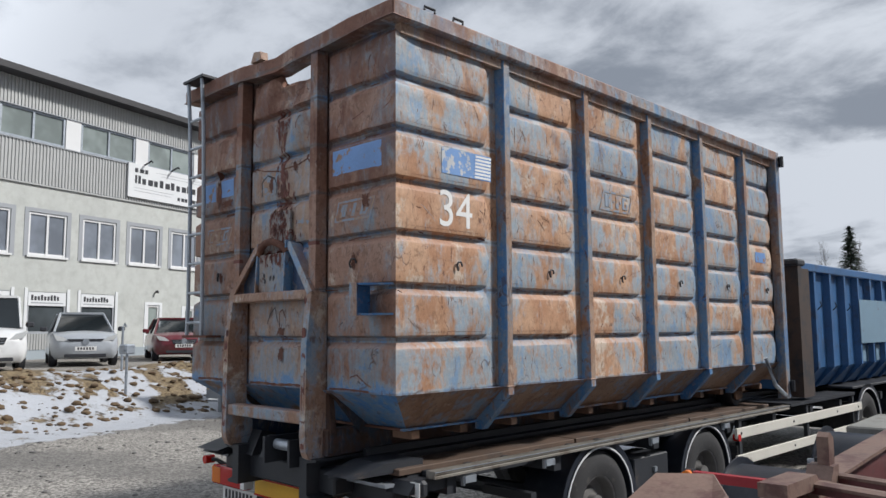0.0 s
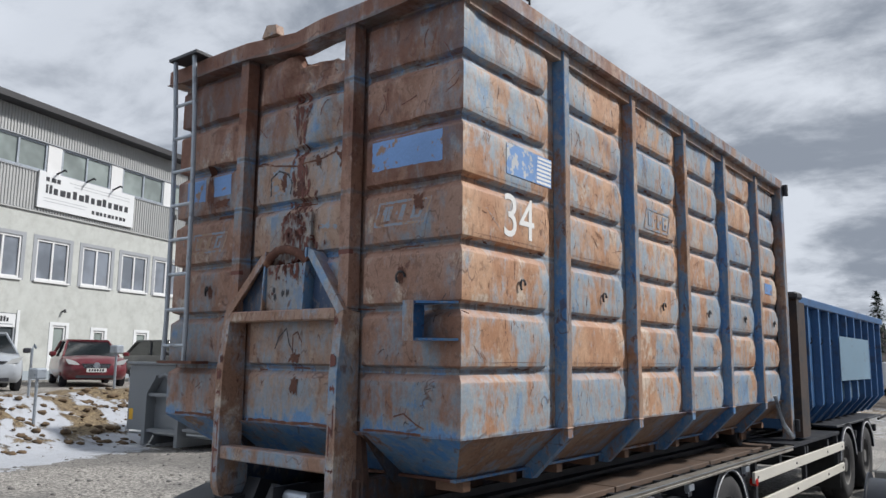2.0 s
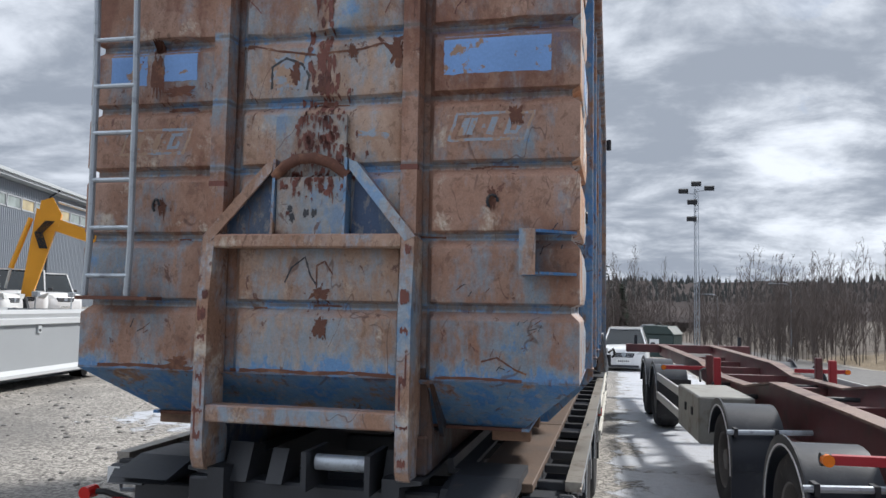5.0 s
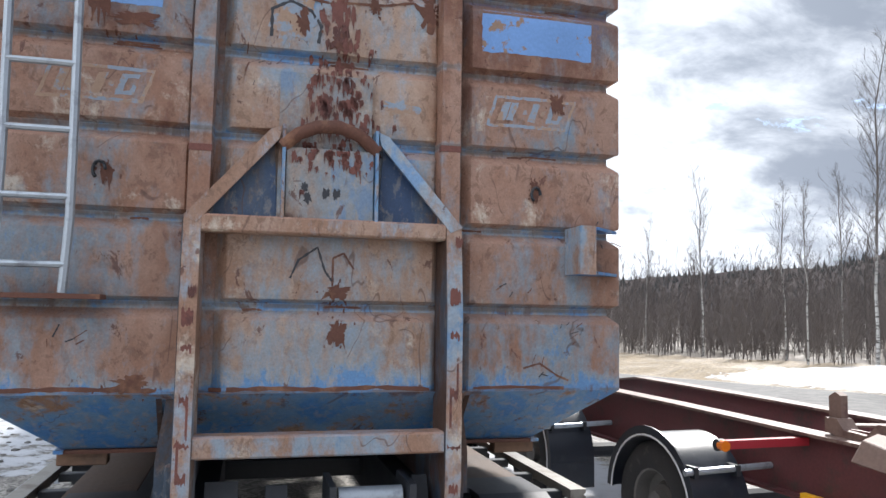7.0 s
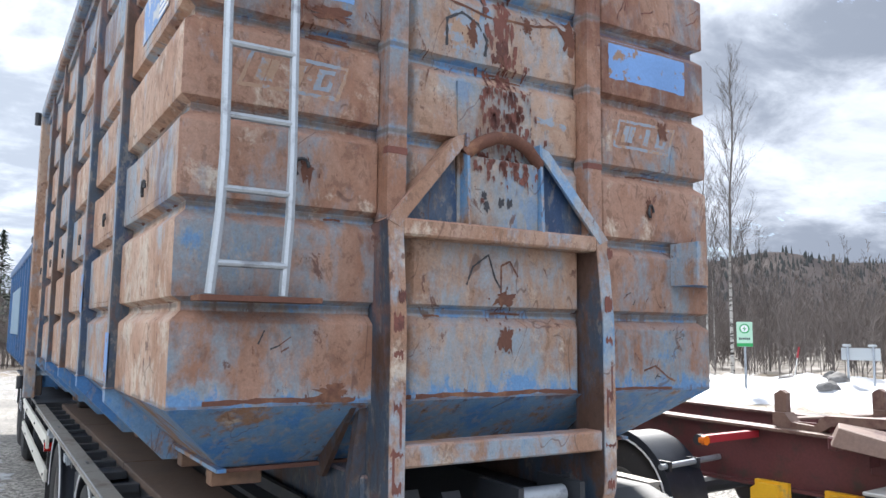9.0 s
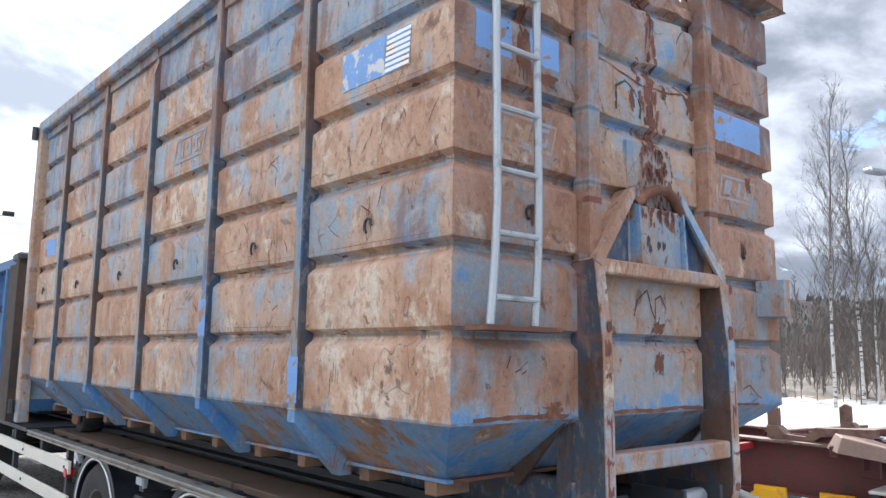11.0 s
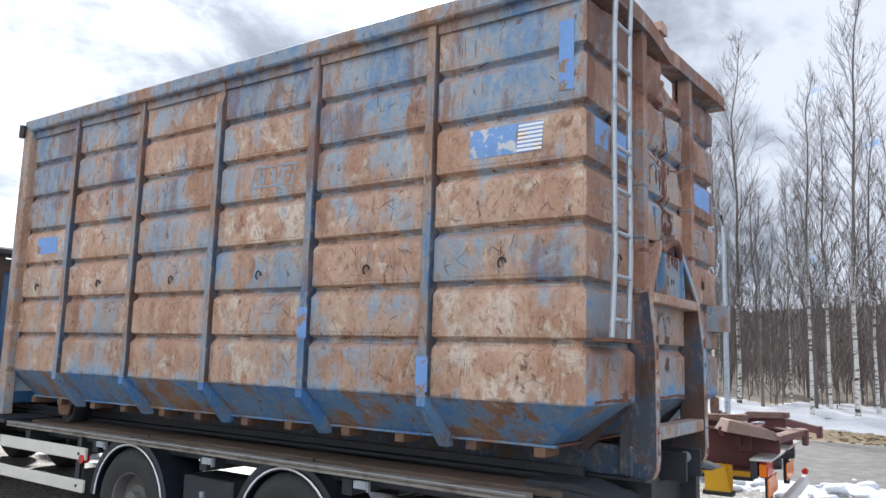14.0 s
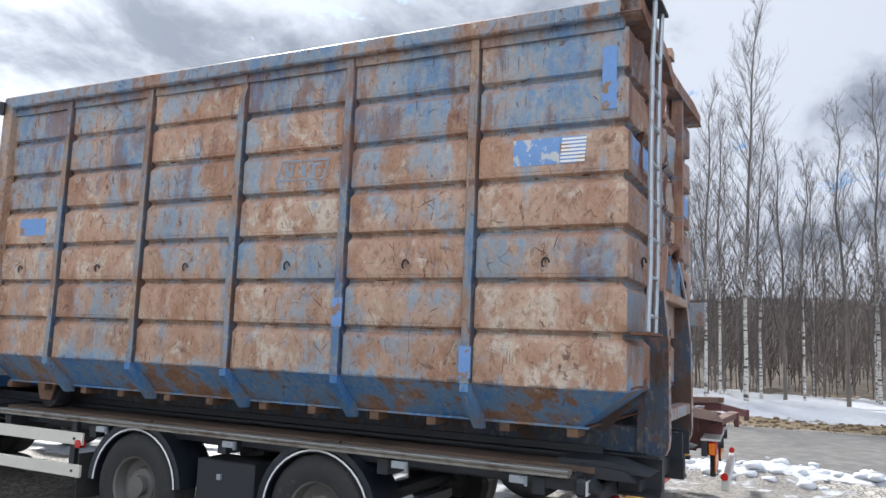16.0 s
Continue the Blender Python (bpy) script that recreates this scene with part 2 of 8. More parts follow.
PAINT_RAIL = weathered("weathered_blue_rail", 0.545, (0.28, 0.18, 0.13), (0.19, 0.25, 0.32), (0.12, 0.20, 0.33), cream=0.60, red=0.4, seams=0.0)
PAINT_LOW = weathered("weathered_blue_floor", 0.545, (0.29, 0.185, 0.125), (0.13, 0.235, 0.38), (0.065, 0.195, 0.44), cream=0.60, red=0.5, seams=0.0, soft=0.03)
PAINT_SKIRT = weathered("rusty_lower_slope", 0.485, (0.27, 0.17, 0.115), (0.14, 0.20, 0.28), (0.08, 0.17, 0.33), cream=0.62, red=0.6, seams=0.0)
# dark rusty paint that also carries the shade of rib flanks and leg sides
PAINT_DARK_SHADE = weathered("dark_rusted_paint_and_shade", 0.50, (0.075, 0.046, 0.036), (0.036, 0.054, 0.082), (0.022, 0.046, 0.098), cream=0.66, red=0.6, seams=0.0, ledge=0.2)
BLUE_PATCH = plain("fresh_blue_paint", (0.15, 0.29, 0.58), 0.55, grain=0.2, second=(0.26, 0.17, 0.12), spread=(0.56, 0.59), scale=14)
DARK_RUST = plain("dark_rust", (0.115, 0.05, 0.035), 0.85, grain=0.35, scale=14, second=(0.2, 0.1, 0.06), spread=(0.5, 0.65), bump=0.3)
SPLASH_RUST = plain("maroon_rust", (0.16, 0.062, 0.05), 0.8, grain=0.3, scale=16, second=(0.095, 0.04, 0.035), spread=(0.48, 0.6), bump=0.3)
RUST_STEEL = plain("rusty_steel", (0.19, 0.11, 0.07), 0.8, grain=0.3, second=(0.08, 0.055, 0.045), scale=8, bump=0.3)
BLACK_STEEL = plain("dark_painted_steel", (0.022, 0.025, 0.032), 0.55, grain=0.3, scale=10, second=(0.06, 0.05, 0.045), spread=(0.6, 0.72))
GALV = plain("galvanised_steel", (0.38, 0.42, 0.47), 0.42, 0.55, grain=0.15, scale=20, second=(0.22, 0.24, 0.27), spread=(0.5, 0.7))
ALU = plain("aluminium_profile", (0.55, 0.55, 0.54), 0.4, 0.5, grain=0.12, scale=14, second=(0.3, 0.28, 0.25), spread=(0.62, 0.75))
EDGE_METAL = plain("weathered_edge_metal", (0.24, 0.225, 0.20), 0.5, 0.3, grain=0.25, second=(0.13, 0.10, 0.08), spread=(0.5, 0.68))
WHITE_PLANK = plain("white_side_guard", (0.62, 0.60, 0.54), 0.5, grain=0.12, second=(0.35, 0.31, 0.25), spread=(0.62, 0.75))
RUBBER = plain("tyre_rubber", (0.028, 0.028, 0.03), 0.85, grain=0.3, scale=25, second=(0.07, 0.065, 0.06), spread=(0.55, 0.75))
RIM_GREY = plain("rim_grey", (0.16, 0.155, 0.15), 0.6, 0.3, grain=0.3)
FENDER = plain("black_plastic_fender", (0.013, 0.017, 0.027), 0.40, grain=0.25, second=(0.035, 0.04, 0.05), spread=(0.52, 0.75))
WHITE_EDGE = plain("white_edge_strip", (0.75, 0.76, 0.78), 0.5)
DECK = plain("worn_deck_plank", (0.105, 0.068, 0.048), 0.7, grain=0.35, second=(0.075, 0.055, 0.045), scale=7, bump=0.4)
WHITE_PAINT = plain("white_paint_marking", (0.78, 0.78, 0.77), 0.6, grain=0.08)
FADED_BLUE = plain("faded_blue_marking", (0.235, 0.285, 0.355), 0.65, grain=0.25, second=(0.33, 0.22, 0.155), spread=(0.47, 0.56), scale=18)
STICKER_BLUE = plain("torn_blue_sticker", (0.16, 0.30, 0.58), 0.5, grain=0.2, second=(0.50, 0.52, 0.54), spread=(0.53, 0.56), scale=24)
MAROON = plain("maroon_chassis", (0.115, 0.038, 0.04), 0.5, grain=0.35, second=(0.06, 0.042, 0.038), spread=(0.5, 0.7))
BROWN_TOP = plain("dusty_brown_flange", (0.17, 0.11, 0.088), 0.6, grain=0.4, second=(0.10, 0.05, 0.045), spread=(0.48, 0.62))
TOOL_GREY = plain("dirty_grey_tool_box", (0.27, 0.27, 0.25), 0.5, grain=0.25, second=(0.17, 0.15, 0.125), spread=(0.5, 0.68))
RED_PAINT = plain("red_paint", (0.30, 0.02, 0.03), 0.45)
YELLOW = plain("yellow_paint", (0.75, 0.42, 0.02), 0.5, second=(0.4, 0.3, 0.1), spread=(0.62, 0.75))
ORANGE_LENS = plain("orange_lens", (0.65, 0.16, 0.01), 0.25, bump=0)
RED_LENS = plain("red_lens", (0.45, 0.012, 0.01), 0.25, bump=0)
CLEAR_LENS = plain("clear_lens", (0.6, 0.62, 0.63), 0.15, bump=0)
BLUE_BOX = plain("blue_container_paint", (0.032, 0.11, 0.26), 0.5, grain=0.35, second=(0.035, 0.07, 0.14), spread=(0.5, 0.7))
BLUE_BOX_PALE = plain("pale_blue_container_plate", (0.17, 0.27, 0.36), 0.55, grain=0.2, second=(0.13, 0.08, 0.06), spread=(0.64, 0.7), scale=12)
GREY_PAINT = plain("new_grey_paint", (0.20, 0.22, 0.24), 0.42, grain=0.06)
GREY_LIGHT = plain("light_grey_paint", (0.42, 0.45, 0.47), 0.35, grain=0.06)
STUCCO = plain("stucco_wall", (0.52, 0.54, 0.52), 0.9, grain=0.16, scale=5, bump=0.9, second=(0.45, 0.465, 0.445), spread=(0.4, 0.7))
PALE_RAIL = plain("pale_grey_rail", (0.46, 0.48, 0.50), 0.4, grain=0.06)
SIDE_GREY = plain("pale_grey_side_plate", (0.29, 0.31, 0.33), 0.38, grain=0.06)
SHEET_METAL = plain("grey_corrugated_sheet", (0.42, 0.43, 0.43), 0.5, 0.1, grain=0.08)
HALL_METAL = plain("blue_grey_corrugated_sheet", (0.24, 0.27, 0.31), 0.5, 0.1, grain=0.1)
ROOF_DARK = plain("dark_roof_edge", (0.035, 0.035, 0.04), 0.6)
FRAME_WHITE = plain("white_window_frame", (0.72, 0.73, 0.74), 0.45, grain=0.05)
FRAME_GREY = plain("grey_window_surround", (0.33, 0.35, 0.38), 0.6, grain=0.08)
PLINTH = plain("grey_blue_plinth", (0.33, 0.38, 0.42), 0.8, grain=0.1)
INK = plain("dark_ink", (0.03, 0.032, 0.04), 0.6)
SIGN_WHITE = plain("white_sign_board", (0.72, 0.74, 0.76), 0.5, grain=0.05)
WOOD_DOOR = plain("brown_wooden_door", (0.13, 0.06, 0.03), 0.5, grain=0.2)
TEAL = plain("dark_teal_paint", (0.02, 0.05, 0.065), 0.5)
CONIFER = plain("conifer_needles", (0.03, 0.05, 0.03), 0.9, grain=0.5, scale=20)
STONE = plain("boulder_stone", (0.17, 0.165, 0.16), 0.9, grain=0.35, scale=8, bump=0.6, second=(0.1, 0.09, 0.085))
CROWN = plain("dark_fine_twigs", (0.095, 0.08, 0.073), 0.9, grain=0.25)
TWIG = plain("bare_twigs", (0.14, 0.118, 0.108), 0.9, grain=0.25)
TWIG_DARK = plain("dark_bare_twigs", (0.12, 0.098, 0.09), 0.9, grain=0.25)
SNOW = plain("old_snow", (0.52, 0.54, 0.58), 0.75, grain=0.08, scale=6, bump=0.5, second=(0.45, 0.45, 0.45), spread=(0.6, 0.75))


def glass(name, colour, rough=0.06):
    mat, n, bsdf = material(name)
    n.put(bsdf.inputs["Base Color"], n.mix(n.ramp(n.noise(place(n), 0.7, 3.0), 0.35, 0.65), colour, tuple(0.6 * c for c in colour)))
    bsdf.inputs["Roughness"].default_value = rough
    bsdf.inputs["Specular IOR Level"].default_value = 0.8
    return mat


PANE = glass("window_pane", (0.085, 0.10, 0.11))
# pale base colour holds the reflections in the office windows
PANE_REFLECTION = glass("reflection_coloured_pane", (0.23, 0.26, 0.31), 0.1)
PANE_PALE = glass("curtained_pane", (0.30, 0.35, 0.34), 0.12)
CAR_GLASS = glass("car_glass", (0.02, 0.026, 0.03))


def car_paint(name, colour):
    mat, n, bsdf = material(name)
    dust = n.noise(place(n), 3.0, 5.0, 0.6)
    n.put(bsdf.inputs["Base Color"], n.mix(n.ramp(dust, 0.45, 0.8), colour, tuple(0.75 * c + 0.05 for c in colour)))
    bsdf.inputs["Roughness"].default_value, bsdf.inputs["Coat Weight"].default_value = 0.35, 0.7
    return mat


def birch_bark():
    mat, n, bsdf = material("birch_bark")
    p = place(n)
    band = n.ramp(n.noise(n.scaled(p, (2.0, 2.0, 9.0)), 1.6, 5.0, 0.7, 0.5), 0.50, 0.58)
    height = n.add("ShaderNodeSeparateXYZ", {0: p}).outputs[2]
    thin = n.ramp(n.math("ADD", height, n.math("MULTIPLY", n.noise(p, 1.2, 2.0), 3.0)), 3.6, 7.2)
    pale = n.mix(band, (0.50, 0.48, 0.45), (0.05, 0.042, 0.038))
    n.put(bsdf.inputs["Base Color"], n.mix(thin, pale, (0.14, 0.118, 0.105)))
    bsdf.inputs["Roughness"].default_value = 0.85
    return mat


BIRCH = birch_bark()
GREY_BARK = plain("grey_bark", (0.12, 0.105, 0.095), 0.9, grain=0.4, scale=14, bump=0.4)


def ground_surface():
    """Damp gravel with stones, dry pale areas, ice and old snow where the snow layer lies."""
    mat, n, bsdf = material("gravel_yard")
    p = place(n)
    layer = n.add("ShaderNodeAttribute", attribute_name="snow").outputs["Fac"]
    grass = n.add("ShaderNodeAttribute", attribute_name="grass").outputs["Fac"]
    stones = n.add("ShaderNodeTexVoronoi", {"Vector": p, "Scale": 34.0}).outputs["Color"]
    tone = n.add("ShaderNodeSeparateColor", {0: stones}).outputs[0]
    pebble = n.mix(n.ramp(tone, 0.1, 0.95), (0.12, 0.112, 0.102), (0.42, 0.395, 0.36))
    wet = n.ramp(n.noise(p, 0.33, 6.0, 0.6), 0.42, 0.62)
    gravel = n.mix(n.math("MULTIPLY", wet, 0.6), pebble, (0.085, 0.08, 0.075))
    straw = n.mix(n.ramp(n.noise(n.scaled(p, (2.2, 2.2, 2.2)), 4.0, 8.0, 0.7, 1.0), 0.38, 0.64), (0.085, 0.058, 0.033), (0.27, 0.205, 0.115))
    litter = n.mix(n.ramp(n.noise(p, 3.0, 6.0, 0.7), 0.4, 0.65), (0.045, 0.034, 0.026), (0.10, 0.075, 0.052))
    earth = n.mix(n.ramp(grass, 1.2, 1.8), n.mix(n.math("MINIMUM", grass, 1.0), gravel, straw), litter)
    edge = n.math("ADD", layer, n.math("MULTIPLY", n.math("SUBTRACT", n.noise(n.scaled(p, (1.0, 1.0, 1.0)), 2.2, 9.0, 0.68, 0.4), 0.5), 1.15))
    snow = n.ramp(edge, 0.46, 0.56)
    dirt = n.ramp(n.noise(p, 5.0, 8.0, 0.7), 0.5, 0.75)
    white = n.mix(n.math("MULTIPLY", dirt, 0.7), (0.43, 0.45, 0.49), (0.28, 0.265, 0.25))
    n.put(bsdf.inputs["Base Color"], n.mix(snow, earth, white))
    n.put(bsdf.inputs["Roughness"], n.math("SUBTRACT", n.mix(snow, (0.85, 0.85, 0.85), (0.6, 0.6, 0.6)), n.math("MULTIPLY", wet, 0.2)))
    relief = n.math("ADD", n.math("MULTIPLY", tone, 0.25), n.math("ADD", n.math("MULTIPLY", snow, 0.8), n.math("MULTIPLY", n.noise(p, 11.0, 5.0, 0.6), 0.8)))
    bumped(n, bsdf, relief, 0.7, 0.03)
    return mat


GROUND = ground_surface()
ASPHALT = plain("worn_asphalt", (0.085, 0.083, 0.082), 0.85, grain=0.14, scale=6, second=(0.14, 0.137, 0.132), spread=(0.4, 0.7), bump=0.4)


def woods(name, a, b):
    mat, n, bsdf = material(name)
    p = place(n)
    tall = n.noise(n.scaled(p, (0.5, 0.5, 0.05)), 1.0, 8.0, 0.75)
    patch = n.noise(p, 0.012, 5.0, 0.6)
    n.put(bsdf.inputs["Base Color"], n.mix(n.ramp(n.math("ADD", n.math("MULTIPLY", tall, 0.4), n.math("MULTIPLY", patch, 0.6)), 0.42, 0.6), a, b))
    bsdf.inputs["Roughness"].default_value = 1.0
    bsdf.inputs["Specular IOR Level"].default_value = 0.0
    return mat


HILL = woods("wooded_hillside", (0.055, 0.05, 0.052), (0.10, 0.088, 0.085))


# ---- mesh helpers ----
def finish(bm, mat, bevel=0.0, smooth=False):
    if bevel:
        edges = [e for e in bm.edges if len(e.link_faces) == 2 and e.calc_face_angle(0) > 0.5]
        bmesh.ops.bevel(bm, geom=edges, offset=bevel, segments=1, affect="EDGES", clamp_overlap=True)
    bmesh.ops.recalc_face_normals(bm, faces=bm.faces)
    me = bpy.data.meshes.new("mesh")
    bm.to_mesh(me)
    bm.free()
    me.materials.append(mat)
    if smooth:
        for f in me.polygons:
            f.use_smooth = True
        me.set_sharp_from_angle(angle=radians(40))
    return me


def part(name, bm, mat, parent=None, label="", bevel=0.0, smooth=False, m=None):
    """Links a bmesh, or a mesh that alike pieces share, as one object under a thing or a part."""
    me = finish(bm, mat, bevel, smooth) if isinstance(bm, bmesh.types.BMesh) else bm
    ob = new(name, me)
    ob.parent = parent
    if m is not None:
        ob.matrix_basis = m
    return tagged(ob, label)


def thing(name, label, category, group="", kind="", m=None):
    ob = new(name)
    if m is not None:
        ob.matrix_basis = m
    return tagged(ob, label, category, group, kind)


def box(x0, x1, y0, y1, z0, z1, bm=None, m=None):
    bm = bm or bmesh.new()
    mat = Matrix.Translation(((x0 + x1) / 2, (y0 + y1) / 2, (z0 + z1) / 2)) @ Matrix.Diagonal((abs(x1 - x0), abs(y1 - y0), abs(z1 - z0), 1))
    bmesh.ops.create_cube(bm, size=1.0, matrix=(m @ mat) if m is not None else mat)
    return bm


def prism(points, axis, a, b, bm=None):
    """A closed outline, in the two axes that are not `axis` (in the order x, y, z), drawn out from a to b."""
    bm = bm or bmesh.new()

    def at(p, h):
        return {"x": (h, p[0], p[1]), "y": (p[0], h, p[1]), "z": (p[0], p[1], h)}[axis]
    lo, hi = [bm.verts.new(at(p, a)) for p in points], [bm.verts.new(at(p, b)) for p in points]
    bm.faces.new(lo)
    bm.faces.new(hi)
    for i in range(len(points)):
        j = (i + 1) % len(points)
        bm.faces.new((lo[i], lo[j], hi[j], hi[i]))
    return bm


def tube(points, radii, sides=8, bm=None, caps=True):
    """A round bar along points; radii: one number or one a point."""
    bm = bm or bmesh.new()
    pts = [Vector(p) for p in points]
    if not isinstance(radii, (list, tuple)):
        radii = [radii] * len(pts)
    rings = []
    for i, p in enumerate(pts):
        way = (pts[min(i + 1, len(pts) - 1)] - pts[max(i - 1, 0)]).normalized()
        side = way.cross(Vector((0, 0, 1)) if abs(way.z) < 0.9 else Vector((1, 0, 0))).normalized()
        over = side.cross(way)
        rings.append([bm.verts.new(p + radii[i] * (math.cos(2 * math.pi * k / sides) * side + math.sin(2 * math.pi * k / sides) * over)) for k in range(sides)])
    for r, q in zip(rings, rings[1:]):
        for k in range(sides):
            bm.faces.new((r[k], r[(k + 1) % sides], q[(k + 1) % sides], q[k]))
    if caps and sides > 2:
        bm.faces.new(rings[0][::-1])
        bm.faces.new(rings[-1])
    return bm


def lathe(profile, segments, m=None, bm=None):
    """A profile of (radius, height along x) turned round the x axis."""
    bm = bm or bmesh.new()
    rings = []
    for k in range(segments):
        a = 2 * math.pi * k / segments
        rings.append([bm.verts.new((h, r * math.cos(a), r * math.sin(a))) for r, h in profile])
    for k in range(segments):
        r, q = rings[k], rings[(k + 1) % segments]
        for i in range(len(profile) - 1):
            bm.faces.new((r[i], q[i], q[i + 1], r[i + 1]))
    if m is not None:
        bm.transform(m)
    return bm


# ---- ground, road, bank ----
YARD = pose(-23.88, 6.19, 0, 0, 0, 108)            # local x along the office front, local y into the building
YARD_INV = YARD.inverted()


def smooth01(v, a, b):
    v = min(max((v - a) / (b - a), 0.0), 1.0)
    return v * v * (3 - 2 * v)


def dip(x, y):
    """The yard and the road fall away to the north."""
    return -(0.042 * max(0.0, y - 12.0) if y < 40 else 1.176 + 0.02 * (min(y, 150) - 40)) * smooth01(x, -14, -6)


def ground_at(x, y):
    """Height of the ground, and how much snow and dry grass lie on it."""
    q = YARD_INV @ Vector((x, y, 0))
    out = -q.y                                       # metres in front of the office
    n1, n2 = noise.noise(Vector((x * 0.9, y * 0.9, 3.1))), noise.noise(Vector((x * 3.1, y * 3.1, 7.7)))
    up = smooth01(out, 11.6, 8.4)
    h = 0.88 * up
    slope = smooth01(out, 11.5, 10.5) * smooth01(out, 7.7, 8.7) * smooth01(q.x, 7.2, 4.7)
    h += slope * (0.13 * n1 + 0.09 * n2 + 0.05)
    snow, grass = 0.0, 0.0
    if slope > 0:
        grass = min(1.0, 1.6 * slope)
        snow = slope * (0.70 - 0.40 * smooth01(noise.noise(Vector((x * 0.55, y * 0.8, 1.2))), -0.15, 0.4) - 0.25 * max(0.0, n2))
    foot = smooth01(out, 13.5, 12.2) * smooth01(out, 10.3, 11.2) * smooth01(q.x, 1.2, -0.8)
    snow = max(snow, 0.66 * foot)
    # snow and ice in the lane between the two trailers and out in front
    lane = smooth01(x, 0.9, 1.6) * smooth01(x, 4.8, 3.4) * smooth01(y, -1.0, 3.0) * smooth01(y, 40.0, 24.0)
    snow = max(snow, 0.66 * lane)
    west = smooth01(x, -7.5, -5.2) * smooth01(x, -0.9, -1.6) * smooth01(y, 3.5, 7.0) * smooth01(y, 26.0, 15.0)
    snow = max(snow, 0.58 * west)
    near = smooth01(x, 2.0, 3.4) * smooth01(x, 6.5, 5.6) * smooth01(y, 2.0, 0.6) * smooth01(y, -6.0, -3.0)
    snow = max(snow, 0.42 * near)
    if x > 5.0:                                      # ploughed snow along the near edge of the road
        ridge = smooth01(x, 5.0, 5.8) * smooth01(x, 6.7, 6.2) * smooth01(y, 9.0, 2.0)
        h += ridge * (0.10 + 0.16 * max(0.0, n2 + 0.3))
        snow = max(snow, 0.85 * ridge)
    if x > 13.6:                                     # verge and snow field beyond the road
        rise = smooth01(x, 13.8, 16.5)
        north = smooth01(y, 2.5, 6.0)
        h += rise * (0.35 + 0.18 * n1 + 0.05 * n2) + 0.02 * max(0.0, x - 16.5)
        dirt = smooth01(x, 15.3, 14.5) * (1 - north)
        snow = max(snow, (0.72 - 0.70 * dirt) * smooth01(x, 13.9, 14.4) * smooth01(x, 25.0 + 2 * n1, 20.0) * smooth01(y, 24, 17))
        grass = max(grass, smooth01(x, 13.8, 14.2)) + smooth01(x, 20.0, 24.5)
    if y > 25:
        h += 0.012 * (y - 25) * smooth01(abs(x - 10), 3.8, 12.0)
        if abs(x - 10) > 6 and y < 60 and x < 14:
            snow = max(snow, 0.45)
        if y > 45:
            grass = max(grass, 2 * smooth01(y, 45, 55))
    return h + dip(x, y), min(snow, 1.0), grass


def spaced(limits):
    out = []
    for a, b, step in limits:
        out += list(np.arange(a, b, step))
    return out + [limits[-1][1]]


def make_ground():
    xs = spaced([(-3000, -300, 540), (-300, -40, 26), (-40, -24, 2), (-24, -5, 0.3), (-5, 18, 0.4), (18, 28, 1.0), (28, 60, 4.0), (60, 300, 24), (300, 3000, 540)])
    ys = spaced([(-3000, -300, 540), (-300, -20, 28), (-20, -8, 1.0), (-8, 14, 0.3), (14, 40, 0.8), (40, 100, 4), (100, 300, 25), (300, 3000, 540)])
    verts, snow, grass = [], [], []
    for y in ys:
        for x in xs:
            h, s, g = ground_at(float(x), float(y)) if abs(x) < 320 and abs(y) < 320 else (0.0, 0.0, 1.0)
            verts.append((x, y, h))
            snow.append(s)
            grass.append(g)
    w = len(xs)
    faces = [(j * w + i, j * w + i + 1, (j + 1) * w + i + 1, (j + 1) * w + i) for j in range(len(ys) - 1) for i in range(w - 1)]
    me = bpy.data.meshes.new("ground")
    me.from_pydata(verts, [], faces)
    for name, values in (("snow", snow), ("grass", grass)):
        me.attributes.new(name, "FLOAT", "POINT").data.foreach_set("value", values)
    me.materials.append(GROUND)
    for f in me.polygons:
        f.use_smooth = True
    tagged(new("ground", me), "gravel yard with ice, old snow and a grassy bank", "ground", kind="structure")


make_ground()


def make_road():
    bm = bmesh.new()
    rows = []
    for y in list(range(-60, 30, 3)) + list(range(30, 130, 10)):
        wave = 0.12 * noise.noise(Vector((0.3, y * 0.35, 0)))
        bend = -0.0009 * max(0, y - 25) ** 2
        rows.append([bm.verts.new((x + bend, y, z + dip(x, y))) for x, z in ((6.35 + wave, -0.05), (6.45 + wave, 0.02), (10.1, 0.07), (13.75 - wave, 0.02), (13.85 - wave, -0.05))])
    for r, q in zip(rows, rows[1:]):
        for k in range(4):
            bm.faces.new((r[k], r[k + 1], q[k + 1], q[k]))
    tagged(part("road", bm, ASPHALT), "worn grey asphalt road beside the yard", "road", kind="structure")


make_road()


# ---- the rusty roll-off container ----
LEVELS = [1.40 + 0.3228 * i for i in range(8)]       # grooves in the walls, from the lower edge to the top rail
PITCH = 0.985                                        # between the ribs
REAR = 5.74
container = thing("roll_off_container", "tall weathered blue and rust-brown steel roll-off container on a trailer", "container", m=pose(0, 0, 0, 0, 0, 0.5))


def profile(row):
    """Rise of the pressed sheet over the plane of the wall, by height within a row."""
    h = 0.3228
    low = [(0.0, 0.0285)] if row == 0 else [(0.0, -0.011), (0.012, -0.011), (0.027, 0.0265), (0.033, 0.0285)]
    return low + [(0.09, 0.0285), (0.15, 0.0285), (0.21, 0.0285), (h - 0.058, 0.0285), (h - 0.050, 0.0265), (h - 0.016, -0.010), (h, -0.011)]


